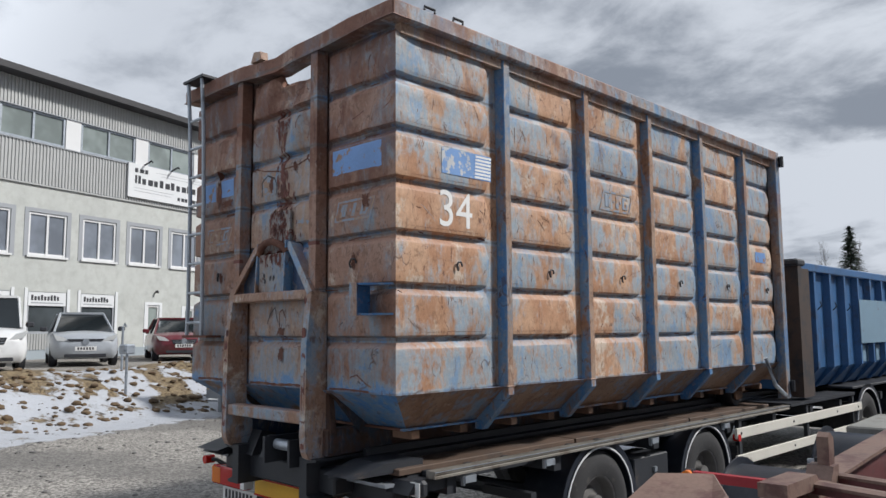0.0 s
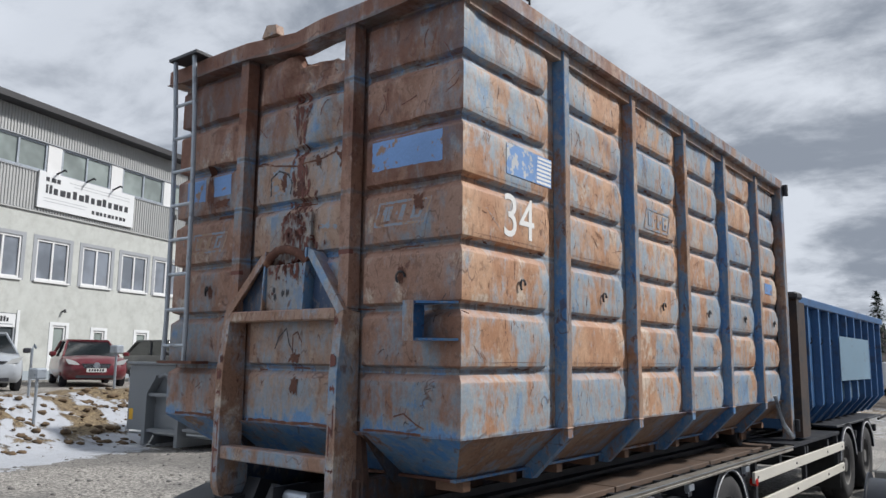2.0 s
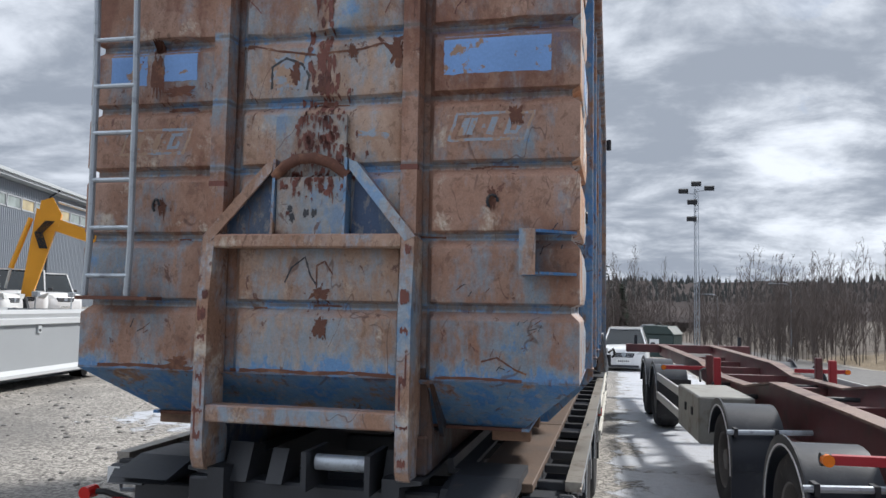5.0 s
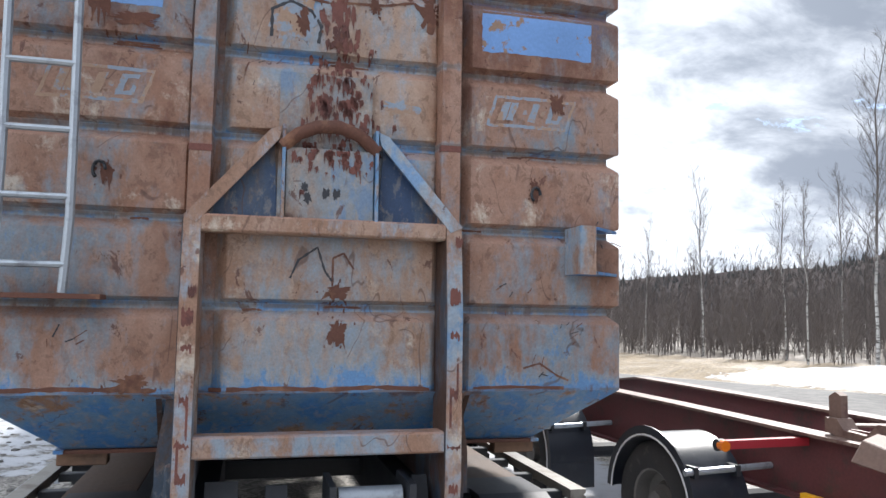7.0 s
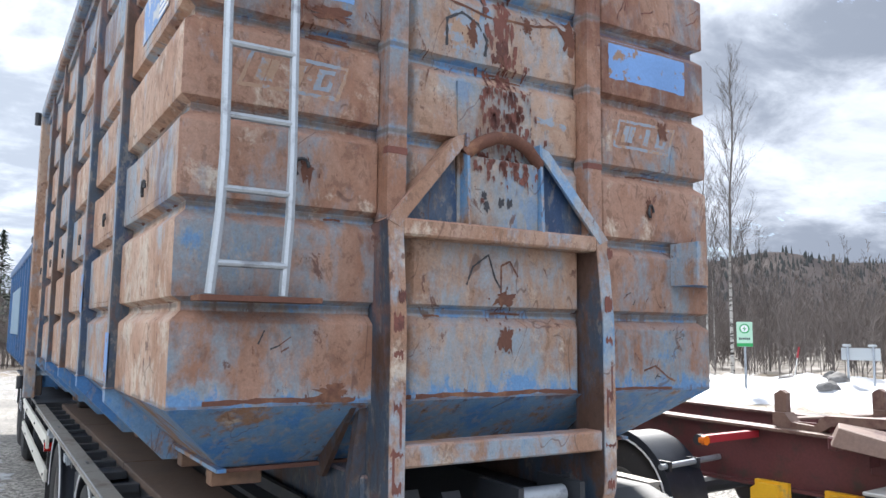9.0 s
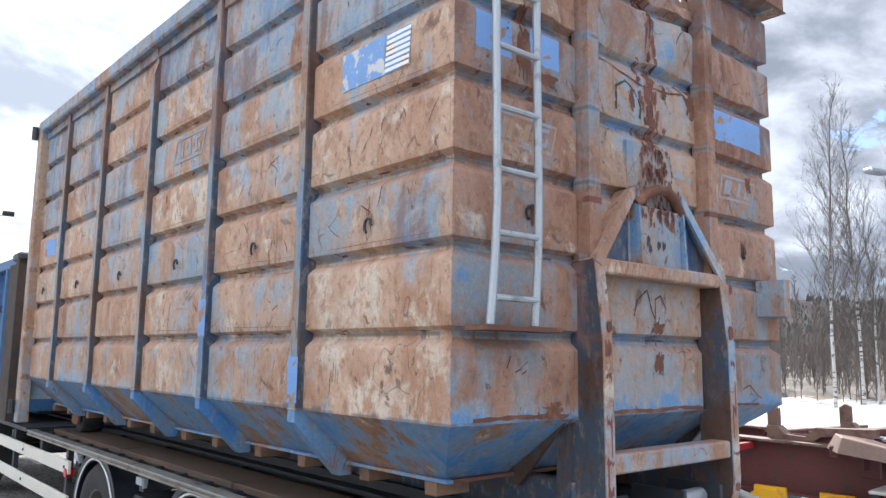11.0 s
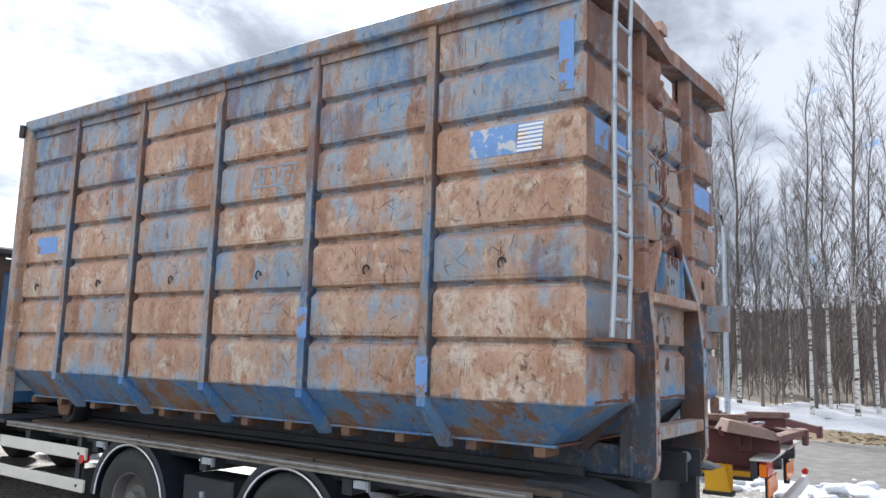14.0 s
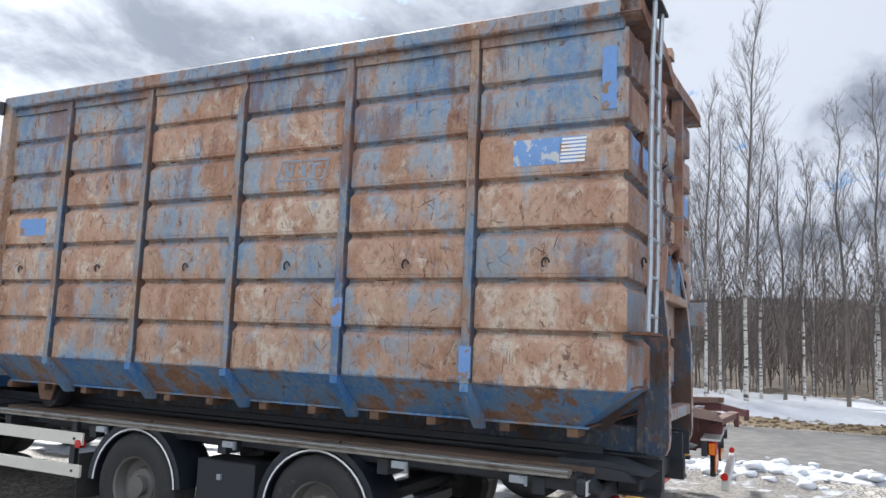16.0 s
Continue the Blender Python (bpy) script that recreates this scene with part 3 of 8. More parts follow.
def sheet(columns, row, at, flip):
    """One pressed row: columns of (way along, place(o, z) weight); at(column, rise, z) gives the point."""
    bm = bmesh.new()
    grid = [[bm.verts.new(at(c, o, LEVELS[row] + dz, j)) for c in columns] for j, (dz, o) in enumerate(profile(row))]
    for r, q in zip(grid, grid[1:]):
        for i in range(len(columns) - 1):
            bm.faces.new((r[i], r[i + 1], q[i + 1], q[i]) if not flip else (q[i], q[i + 1], r[i + 1], r[i]))
    return bm


def side_panel(side, bay, row):
    y0 = 0.0 if bay == 0 else bay * PITCH + 0.042
    y1 = (bay + 1) * PITCH - 0.042 if bay < 5 else REAR - 0.06
    flat = (0.10 if bay < 5 else 0.05) if side > 0 else 0.004
    wide = 0.03 if side > 0 else 0.02
    e = y1 - flat
    ys = sorted({y0, y0 + 0.008, y0 + 0.02, y0 + 0.035, e - wide, e - wide * 0.75, e - wide * 0.45, e - wide * 0.2, e, y1} | {y0 + 0.05 + (e - wide - y0 - 0.06) * k / 11 for k in range(12)})
    push = (0.006, 0.006, 0.005, 0.0015, 0.0015, 0.008, 0.013)[row]

    def at(y, o, z, j):
        near_end = smooth01(abs(z - LEVELS[row] - 0.15), 0.07, 0.13)
        f = 1 - smooth01(y, e - wide - 0.03 * near_end, e - 0.015 * near_end) if side > 0 else 1.0
        free = smooth01(y, y0, y0 + 0.15) * smooth01(y, e, e - 0.12)
        dent = free * push * (noise.noise(Vector((y * 2.3, z * 2.9, side * 5.0))) + 0.5 * noise.noise(Vector((y * 6.5, z * 4.0, 3.0 * side))) - 0.75)
        o = -0.0135 + f * (o + 0.0135) + (dent if o > 0.02 else 0.4 * dent)
        return (side * (1.2 + o), y if (bay > 0 or y > 0) else -o, z)
    return sheet(ys, row, at, side < 0)


def end_panel(col, row, x0, x1):
    """A row of the end wall, buckled by use, with the torn sheet under the top rail in the middle bay."""
    us = [0.0, 0.015, 0.03, 0.045] + [0.06 + 0.88 * k / 21 for k in range(22)] + [0.955, 0.97, 0.985, 1.0]
    crush = 0.060 if row >= 5 and col == 1 else 0.038 if row >= 5 else 0.026 if col == 1 and row >= 3 else 0.009
    last = len(profile(row)) - 1

    def at(u, o, z, j):
        x = x0 + (x1 - x0) * u
        left, right = col > 0, col < 2
        f = min(smooth01(u, 0.0, 0.045) if left else 1.0, smooth01(u, 1.0, 0.955) if right else 1.0)
        free = min(smooth01(u, 0.0, 0.2), smooth01(u, 1.0, 0.8))
        k = 1.0 if o > 0.02 else 0.35
        o = -0.0135 + f * (o + 0.0135) + free * k * crush * (noise.noise(Vector((x * 3.2, z * 2.6, 4.0))) + 0.6 * noise.noise(Vector((x * 8, z * 4.4, 9.0))) + 0.25 * noise.noise(Vector((x * 17, z * 9.0, 2.0))))
        if col == 1 and row == 6 and j >= last - 5:
            # the torn edge hangs lower towards one side, with ragged tongues
            drop = smooth01(u, 0.40, 0.50) * smooth01(u, 1.01, 0.97) * (0.10 + 0.09 * smooth01(u, 0.76, 0.95) + 0.06 * noise.noise(Vector((x * 13, 2.0, 1.0))))
            z -= drop * (0.6 + 0.4 * (j - last + 5) / 5)
            o -= 0.012
        if not left and u == 0.0:
            x = -1.2 - o
        if not right and u == 1.0:
            x = 1.2 + o
        return (x, -o, z)
    return sheet(us, row, at, False)


def container_walls():
    for side, mat in ((1, PAINT_SIDE), (-1, PAINT_WEST)):
        wall = part("side_wall", box(side * 1.155, side * 1.182, 0.03, REAR, 1.40, 3.70), mat, container)
        for bay in range(6):
            for row in range(7):
                part("panel", side_panel(side, bay, row), mat, wall, smooth=True)
    end = part("end_wall", prism([(-1.15, 1.40), (1.15, 1.40), (1.15, 3.70), (0.44, 3.70), (0.44, 3.36), (-0.40, 3.36), (-0.40, 3.70), (-1.15, 3.70)], "y", 0.018, 0.04), PAINT_END, container)
    for col, (x0, x1) in enumerate(((-1.2, -0.50), (-0.41, 0.45), (0.54, 1.2))):
        for row in range(7):
            part("panel", end_panel(col, row, x0, x1), PAINT_MIDDLE if col == 1 and row < 6 else PAINT_END, end, smooth=True)


container_walls()


def container_frame():
    # top rail: box profile, slightly bent at the hook end
    for side in (1, -1):
        part("top_rail", box(side * 1.16, side * 1.30, -0.11, REAR + 0.05, 3.665, 3.775), PAINT_RAIL if side < 0 else PAINT_FRAME, container, bevel=0.012)
        part("rail_lip", box(side * 1.19, side * 1.245, 0.0, REAR, 3.60, 3.664), PAINT_RIB, container)
        for i in range(1, 6):
            y = i * PITCH
            bm = prism([(side * 1.184, y - 0.046), (side * 1.184, y + 0.046), (side * 1.262, y + 0.034), (side * 1.262, y - 0.034)], "z", 1.40, 3.664)
            bmesh.ops.subdivide_edges(bm, edges=[e for e in bm.edges if abs(e.verts[0].co.z - e.verts[1].co.z) > 1], cuts=23)
            for v in bm.verts:
                # knocks and a slight bow; one rib is pushed in under the rail
                knock = 0.006 * noise.noise(Vector((side * 3.0, y * 5.0, v.co.z * 2.2)))
                v.co.y += knock + 0.004 * noise.noise(Vector((side * 9.0, y, v.co.z * 5.0)))
                if abs(v.co.x) > 1.22:
                    v.co.x -= side * (abs(knock) + (0.028 * math.exp(-((v.co.z - 3.585) / 0.05) ** 2) if i == 3 and side < 0 else 0.0))
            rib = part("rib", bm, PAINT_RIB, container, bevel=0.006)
            # south flank gets a darker paint: its shade is put into the colour
            rib.data.materials.append(PAINT_LOW if side > 0 else PAINT_DARK_SHADE)
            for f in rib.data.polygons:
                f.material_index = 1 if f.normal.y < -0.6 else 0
            # the gusset that carries the rib in under the floor
            part("gusset", prism([(side * 1.262, 1.40), (side * 1.20, 1.40), (side * 0.955, 1.17), (side * 0.955, 1.10), (side * 1.02, 1.10), (side * 1.262, 1.345)], "y", y - 0.03, y + 0.03), PAINT_LOW, container, bevel=0.006)
        # rear door post with its hinges
        post = part("rear_post", box(side * 1.20, side * 1.30, REAR - 0.07, REAR + 0.05, 1.0, 3.72), PAINT_RIB, container, bevel=0.01)
        for z in (1.14, 3.66):
            part("hinge", tube([(side * 1.33, REAR + 0.03, z - 0.06), (side * 1.33, REAR + 0.03, z + 0.06)], 0.028), BLACK_STEEL, post)
    part("latch_rod", tube([(1.26, 5.24, 1.46), (1.30, 5.36, 1.17), (1.31, 5.6, 1.05)], 0.022), GALV, container, "bent grey latch rod")
    bm = prism([(-1.30, -0.115), (1.30, -0.115), (1.30, 0.02), (-1.30, 0.02)], "z", 3.67, 3.775)
    bmesh.ops.subdivide_edges(bm, edges=[e for e in bm.edges if abs(e.verts[0].co.x - e.verts[1].co.x) > 1], cuts=11)
    for v in bm.verts:
        v.co.z += 0.012 * noise.noise(Vector((v.co.x * 2.4, 0.3, 0.0))) - 0.03 * math.exp(-((v.co.x + 0.05) / 0.2) ** 2)
        v.co.y += 0.03 * math.exp(-((v.co.x - 0.2) / 0.4) ** 2)
    part("end_rail", bm, PAINT_END, container, bevel=0.01)
    part("rail_tab", prism([(-0.28, 3.76), (-0.14, 3.76), (-0.15, 3.82), (-0.24, 3.835)], "y", -0.12, -0.06), PAINT_RIB, container)
    for y in (0.16, 0.42):
        part("rail_hook", tube([(1.29, y, 3.778), (1.29, y, 3.80), (1.29, y + 0.09, 3.80), (1.29, y + 0.09, 3.778)], 0.009, 6), BLACK_STEEL, container)
    part("rear_door", box(-1.2, 1.2, REAR, REAR + 0.04, 1.2, 3.66), PAINT_SIDE, container)
    part("floor_plate", box(-1.15, 1.15, 0.06, REAR, 1.36, 1.39), PAINT_LOW, container)
    # hopper-shaped underside
    bm = bmesh.new()
    up = [bm.verts.new(v) for v in ((-1.2285, -0.0285, 1.40), (1.2285, -0.0285, 1.40), (1.2285, REAR, 1.40), (-1.2285, REAR, 1.40))]
    lo = [bm.verts.new(v) for v in ((-0.96, 0.30, 1.16), (0.96, 0.30, 1.16), (0.96, REAR, 1.16), (-0.96, REAR, 1.16))]
    for i in range(4):
        bm.faces.new((up[i], up[(i + 1) % 4], lo[(i + 1) % 4], lo[i]))
    bm.faces.new(lo)
    bm.faces.new(up[::-1])
    under = part("underside", bm, PAINT_LOW, container, "blue sloping underside with rust")
    under.data.materials.append(PAINT_SKIRT)
    for f in under.data.polygons:
        f.material_index = 1 if f.normal.x > 0.4 else 0
    for side in (1, -1):
        part("floor_lip", box(side * 0.95, side * 0.985, 0.26, REAR, 1.148, 1.162), PAINT_LOW, container)
    part("floor_lip", box(-0.97, 0.97, 0.27, 0.31, 1.146, 1.16), DARK_RUST, container)
    stub = finish(box(0.80, 0.985, -0.035, 0.035, 1.092, 1.146), RUST_STEEL, 0.004)
    for i in range(12):
        for side in (0, 180):
            part("cross_member", stub, RUST_STEEL, container, m=pose(0, 0.36 + i * PITCH / 2 - (0.04 if i % 2 else 0.0), 0, 0, 0, side))
    for side in (1, -1):
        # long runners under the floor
        part("skid", box(side * 0.47, side * 0.56, -0.02, REAR - 0.25, 0.975, 1.15), PAINT_DARK_SHADE, container, bevel=0.01)
        part("roller", lathe([(0.0, -0.09), (0.11, -0.09), (0.12, -0.07), (0.12, 0.07), (0.11, 0.09), (0.0, 0.09)], 20, pose(side * 0.78, 5.33, 1.04)), BLACK_STEEL, container, smooth=True)
        part("roller_bracket", prism([(5.2, 1.16), (5.46, 1.16), (5.40, 1.0), (5.26, 1.0)], "x", side * 0.89, side * 0.91), RUST_STEEL, container)


container_frame()


def hook_frame():
    """The lifting frame in front of the end wall: its legs lean in a little towards the top."""
    for side, x, px in ((1, 0.478, 0.468), (-1, -0.495, -0.48)):
        a, b = x - 0.030, x + 0.030
        apex = -0.005 + side * 0.19
        # upright with a rounded foot, wider where it meets the wall
        pts = [(-0.112, 2.045), (-0.15, 1.70), (-0.155, 1.08), (-0.148, 1.02), (-0.128, 0.975), (-0.09, 0.956), (0.06, 0.956), (0.06, 1.13), (0.006, 1.20), (0.0, 2.03)]
        bm = prism(pts, "x", a, b)
        for v in bm.verts:
            if v.co.y > -0.05:
                v.co.x = x + (v.co.x - x) * 1.35
        leg = part("leg", bm, PAINT_FRAME, container, bevel=0.006)
        # added plate: dark rusty paint plus the shade of the leg's west face
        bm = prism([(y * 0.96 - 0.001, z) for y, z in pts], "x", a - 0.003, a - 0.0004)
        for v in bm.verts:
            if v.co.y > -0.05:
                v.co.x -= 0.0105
        part("leg_side", bm, PAINT_DARK_SHADE, leg)
        for k, (z, h, w) in enumerate(((1.10, 0.035, 0.6), (1.215, 0.012, 0.9), (1.37, 0.03, 0.55), (1.55, 0.022, 0.62), (1.66, 0.055, 0.7), (1.30, 0.13, 0.14), (1.16, 0.15, 0.16), (1.75, 0.03, 0.5))):
            dx = 0.0 if w > 0.5 else (0.012 if k % 2 else -0.014)
            zz = z + (0.02 if side < 0 else -0.05 + 0.04 * k)
            front = -0.155 + 0.005 * (zz - 1.08) / 0.62
            bm = bmesh.new()
            n = 9
            edge = [(x + dx + 0.029 * w * (2 * j / (n - 1) - 1), zz + h / 2 + 0.022 * noise.noise(Vector((j * 1.3, z * 7, side)))) for j in range(n)]
            edge += [(px2, zz - h / 2 + 0.026 * noise.noise(Vector((j * 1.7, z * 5, 4.0)))) for j, (px2, q) in enumerate(reversed(edge))]
            part("rust_band", prism(edge, "y", front - 0.0009, front + 0.001), SPLASH_RUST, leg, "flaked dark rust patch")
        # sloping brace up to the hook: narrow front strip, cover plate and web
        outer, inner = [(x + side * 0.034, 2.04), (apex + side * 0.035, 2.385)], [(apex + side * 0.002, 2.350), (x - side * 0.014, 2.018)]
        strip = prism(outer + [(apex - side * 0.005, 2.40)] + inner, "y", -0.116, -0.102)
        cover = prism(outer + [(apex + side * 0.026, 2.376), (x + side * 0.022, 2.036)], "y", -0.102, 0.0)
        for bm in (strip, cover):
            for v in bm.verts:
                if v.co.y < -0.05:
                    v.co.y += 0.09 * (v.co.z - 2.04)
        brace = part("brace", strip, PAINT_BRACE, container, bevel=0.003)
        part("brace_cover", cover, PAINT_BRACE, brace)
        # added plate whose dark colour includes the hollow's shade
        part("brace_web", prism([(x, 2.02), (x + side * 0.018, 2.035), (apex + side * 0.02, 2.37), (apex, 2.02)], "y", -0.046, -0.036), PAINT_NAVY_SHADE, brace, "dark blue web plate behind the brace, shade in its colour")
        part("ear", prism([(-0.094, 2.405), (-0.02, 2.405), (-0.02, 2.02), (-0.114, 2.02)], "x", apex - side * 0.020, apex - side * 0.008), PAINT_LOW, container, "upright plate beside the hook")
        # post above the frame, up to the top rail
        part("post", prism([(px - 0.046, -0.005), (px + 0.046, -0.005), (px + 0.038, -0.085), (px - 0.038, -0.085)], "z", 2.05, 3.668), PAINT_END, container, bevel=0.006)
        part("rust_band", box(px - 0.041, px + 0.041, -0.0868, -0.03, 2.315 + 0.03 * side, 2.34 + 0.03 * side), SPLASH_RUST, container)
        part("stay", prism([(x + side * 0.045, 1.0), (x + side * 0.10, 1.0), (x + side * 0.10, 1.16), (x + side * 0.06, 1.45), (x + side * 0.042, 1.45)], "y", 0.0, 0.04), PAINT_DARK_SHADE, container)
        part("foot_stay", prism([(-0.02, 1.46), (0.0, 1.46), (0.30, 1.165), (0.30, 1.11), (0.24, 1.11), (-0.02, 1.40)], "x", x + side * 0.085, x + side * 0.105), PAINT_DARK_SHADE, container)
    for z0, z1, y0 in ((1.988, 2.052, -0.117), (1.183, 1.262, -0.142)):
        part("crossbar", box(-0.47, 0.45, y0, y0 + 0.10, z0, z1), PAINT_FRAME, container, bevel=0.008)
    part("hook_plate", box(-0.20, 0.155, -0.048, -0.03, 2.03, 2.62), PAINT_PLATE, container, "scraped plate behind the hook bar")
    part("hook_back", box(-0.17, 0.16, -0.085, -0.07, 2.05, 2.32), PAINT_PLATE, container)
    part("hook_bar", tube([(-0.185, -0.075, 2.325), (-0.13, -0.095, 2.37), (-0.06, -0.105, 2.40), (0.02, -0.105, 2.405), (0.10, -0.095, 2.38), (0.175, -0.075, 2.325)], 0.026, 12), DARK_RUST, container, "bent dark rusty hook bar", smooth=True)


hook_frame()


def container_fittings():
    # lashing eyes
    loop = [(0.024 * math.sin(a), 0.030 * math.cos(a)) for a in (radians(d) for d in range(-150, 91, 30))]
    eye = finish(tube([(0.014, p[0], p[1]) for p in loop], 0.0065, 6), BLACK_STEEL, smooth=True)
    for side in (1, -1):
        for bay in range(6):
            part("lashing_eye", eye, BLACK_STEEL, container, m=Matrix.Translation((side * 1.226, (0.5 + bay) * PITCH + (0.02 if side > 0 else -0.02), 2.185 if side > 0 else 2.16)) @ pose(0, 0, 0, 0, 0, 0 if side > 0 else 180))
        part("lashing_eye", eye, BLACK_STEEL, container, m=pose(0.01 + side * 0.83, -0.032, 2.20, 0, 0, -90 + side * 20))
    # box bracket on the end wall: open towards its long side
    shelf = [(0.985, -0.165), (1.065, -0.165), (1.215, -0.035), (0.985, -0.03)]
    bm = prism(shelf, "z", 2.052, 2.064)
    prism(shelf, "z", 1.872, 1.884, bm)
    box(0.985, 1.045, -0.177, -0.165, 1.872, 2.064, bm)
    box(0.985, 0.997, -0.165, -0.03, 1.884, 2.052, bm)
    part("bracket", bm, PAINT_LOW, container, "blue box bracket on the end wall")
    part("bracket_side", box(0.9805, 0.984, -0.177, -0.03, 1.872, 2.064), PAINT_FRAME, container)
    part("bracket_lip", box(0.982, 1.05, -0.181, -0.1775, 1.87, 2.066), PAINT_FRAME, container)
    # ladder
    ladder = part("ladder", box(-1.17, -0.78, -0.155, -0.03, 1.735, 1.752), DARK_RUST, container, "bent galvanised ladder on a rusty foot plate")
    for x, lean in ((-1.125, -0.012), (-0.905, 0.0)):
        pts = [(x + lean, -0.13, 1.755), (x + lean * 0.4 + 0.012, -0.135, 2.0), (x + 0.012, -0.14, 2.2), (x + 0.004, -0.14, 2.8), (x - 0.01, -0.15, 3.4), (x - 0.02, -0.17, 3.80)]
        part("ladder_rail", tube(pts, 0.016, 8), GALV, ladder, smooth=True)
    rung = finish(tube([(-1.12, -0.138, 0), (-0.90, -0.138, 0)], 0.012, 8), GALV, smooth=True)
    for i in range(8):
        part("rung", rung, GALV, ladder, m=Matrix.Translation((0, -0.002 * i, 1.85 + i * 0.232)))
    part("ladder_cap", prism([(-1.18, -0.20), (-0.86, -0.20), (-0.88, -0.02), (-1.16, -0.02)], "z", 3.79, 3.81), BLACK_STEEL, ladder)


container_fittings()


def lettering(text, size, mat, parent, m, name="number", label="", thick=0.0006):
    data = bpy.data.curves.new("text", "FONT")
    data.body, data.size, data.extrude, data.align_x = text, size, thick, "CENTER"
    tmp = bpy.data.objects.new("text", data)
    scene.collection.objects.link(tmp)
    bpy.context.view_layer.update()
    me = bpy.data.meshes.new_from_object(tmp.evaluated_get(bpy.context.evaluated_depsgraph_get()))
    bpy.data.objects.remove(tmp)
    me.materials.clear()
    me.materials.append(mat)
    return part(name, me, mat, parent, label, m=m)


def on_wall(side, y, z, off=0.0293):
    """A pose on a long wall: x along it as read from outside, y up, z out."""
    return Matrix(((0, 0, side, side * (1.2 + off)), (side, 0, 0, y), (0, 1, 0, z), (0, 0, 0, 1)))


def skew_frame(w, h, t, lean):
    """A leaning rectangular outline, flat."""
    bm = bmesh.new()
    for x0, x1, y0, y1 in ((-w, w, h - t, h), (-w, w, -h, -h + t), (-w, -w + t, -h + t, h - t), (w - t, w, -h + t, h - t)):
        box(x0, x1, y0, y1, 0, 0.002, bm)
    for v in bm.verts:
        v.co.x += lean * v.co.y
    return bm


EMBLEM_BARS = ((-0.17, -0.13, -0.05, 0.05), (-0.125, -0.09, -0.05, 0.05), (-0.05, -0.03, -0.01, 0.012), (-0.01, 0.03, -0.05, 0.05), (0.05, 0.07, -0.01, 0.012), (0.09, 0.12, -0.05, 0.05), (0.12, 0.17, 0.03, 0.05), (0.12, 0.17, -0.05, -0.03), (0.15, 0.17, -0.03, 0.0))


def emblem(parent, m, scale=1.0):
    """The faded emblem: a leaning frame with plain shapes inside."""
    bm = skew_frame(0.225 * scale, 0.082 * scale, 0.016 * scale, 0.35)
    for x0, x1, y0, y1 in EMBLEM_BARS:
        box(x0 * scale, x1 * scale, y0 * scale, y1 * scale, 0, 0.002, bm)
    part("emblem", bm, FADED_BLUE, parent, "faded pale blue emblem", m=m)


def markings():
    lettering("34", 0.335, WHITE_PAINT, container, on_wall(1, 0.49, 2.44), label="large white number 34")
    for side, y in ((1, 0.60), (-1, 0.47)):
        m = on_wall(side, y, 2.865)
        bm = box(-0.235, 0.07, -0.085, 0.085, 0, 0.0015)
        sticker = part("sticker", bm, STICKER_BLUE, container, "torn blue and white striped sticker", m=m)
        bm = box(0.072, 0.24, -0.085, 0.085, 0, 0.0012)
        part("sticker_end", bm, BLUE_PATCH, sticker)
        for k in range(7):
            part("stripe", box(0.075 + 0.002 * k, 0.232 + 0.002 * k, -0.078 + k * 0.0235, -0.064 + k * 0.0235, 0.0016, 0.0024), WHITE_PAINT, sticker)
    emblem(container, on_wall(1, 2.42, 2.82))
    emblem(container, on_wall(-1, 2.36, 2.87), 0.95)
    part("paint_patch", box(-0.13, 0.13, -0.055, 0.055, 0, 0.0015), BLUE_PATCH, container, m=on_wall(1, 5.3, 2.54))
    part("paint_patch", box(-0.17, 0.17, -0.075, 0.075, 0, 0.0015), BLUE_PATCH, container, m=on_wall(-1, 5.30, 2.54))
    for side, i in ((-1, 1), (-1, 2)):
        part("paint_patch", box(-0.041, 0.041, -0.1, 0.1, 0, 0.0015), BLUE_PATCH, container, m=on_wall(side, i * PITCH, 1.53 + 0.3 * (i - 1), 0.0622))


markings()


# ---- rust stains, scratches and bare spots on the end wall ----
def end_surface():
    """The pressed sheets of the end wall as one tree to lay stains on."""
    verts, faces = [], []
    for ob in container.children_recursive:
        if ob.name.startswith("panel") and ob.parent.name.startswith("end_wall") or ob.name.startswith(("hook_plate", "hook_back")):
            k = len(verts)
            verts += [tuple(v.co) for v in ob.data.vertices]
            faces += [[k + i for i in f.vertices] for f in ob.data.polygons]
    return BVHTree.FromPolygons(verts, faces)


SHEETS = end_surface()


def laid(x, z, up=0.0015):
    hit = SHEETS.ray_cast(Vector((x, -0.6, z)), Vector((0, 1, 0)))[0]
    return Vector((x, (hit.y if hit else 0.0) - up, z))


def painted(x, z, rects, lean=0.0):
    """Paint in rectangles round (x, z), following the pressed sheets, with ragged edges."""
    bm = bmesh.new()
    for x0, x1, z0, z1 in rects:
        nx, nz = max(2, int((x1 - x0) / 0.02)), max(2, int((z1 - z0) / 0.02))
        rows = []
        for j in range(nz + 1):
            row = []
            for i in range(nx + 1):
                u, w = x0 + (x1 - x0) * i / nx, z0 + (z1 - z0) * j / nz
                if i in (0, nx) or j in (0, nz):
                    u += 0.006 * noise.noise(Vector((u * 40, w * 40, x)))
                    w += 0.006 * noise.noise(Vector((u * 40, w * 40, x + 5)))
                row.append(bm.verts.new(laid(x + u + lean * w, z + w, 0.0012)))
            rows.append(row)
        for a, b in zip(rows, rows[1:]):
            for i in range(nx):
                bm.faces.new((a[i], a[i + 1], b[i + 1], b[i]))
    return bm


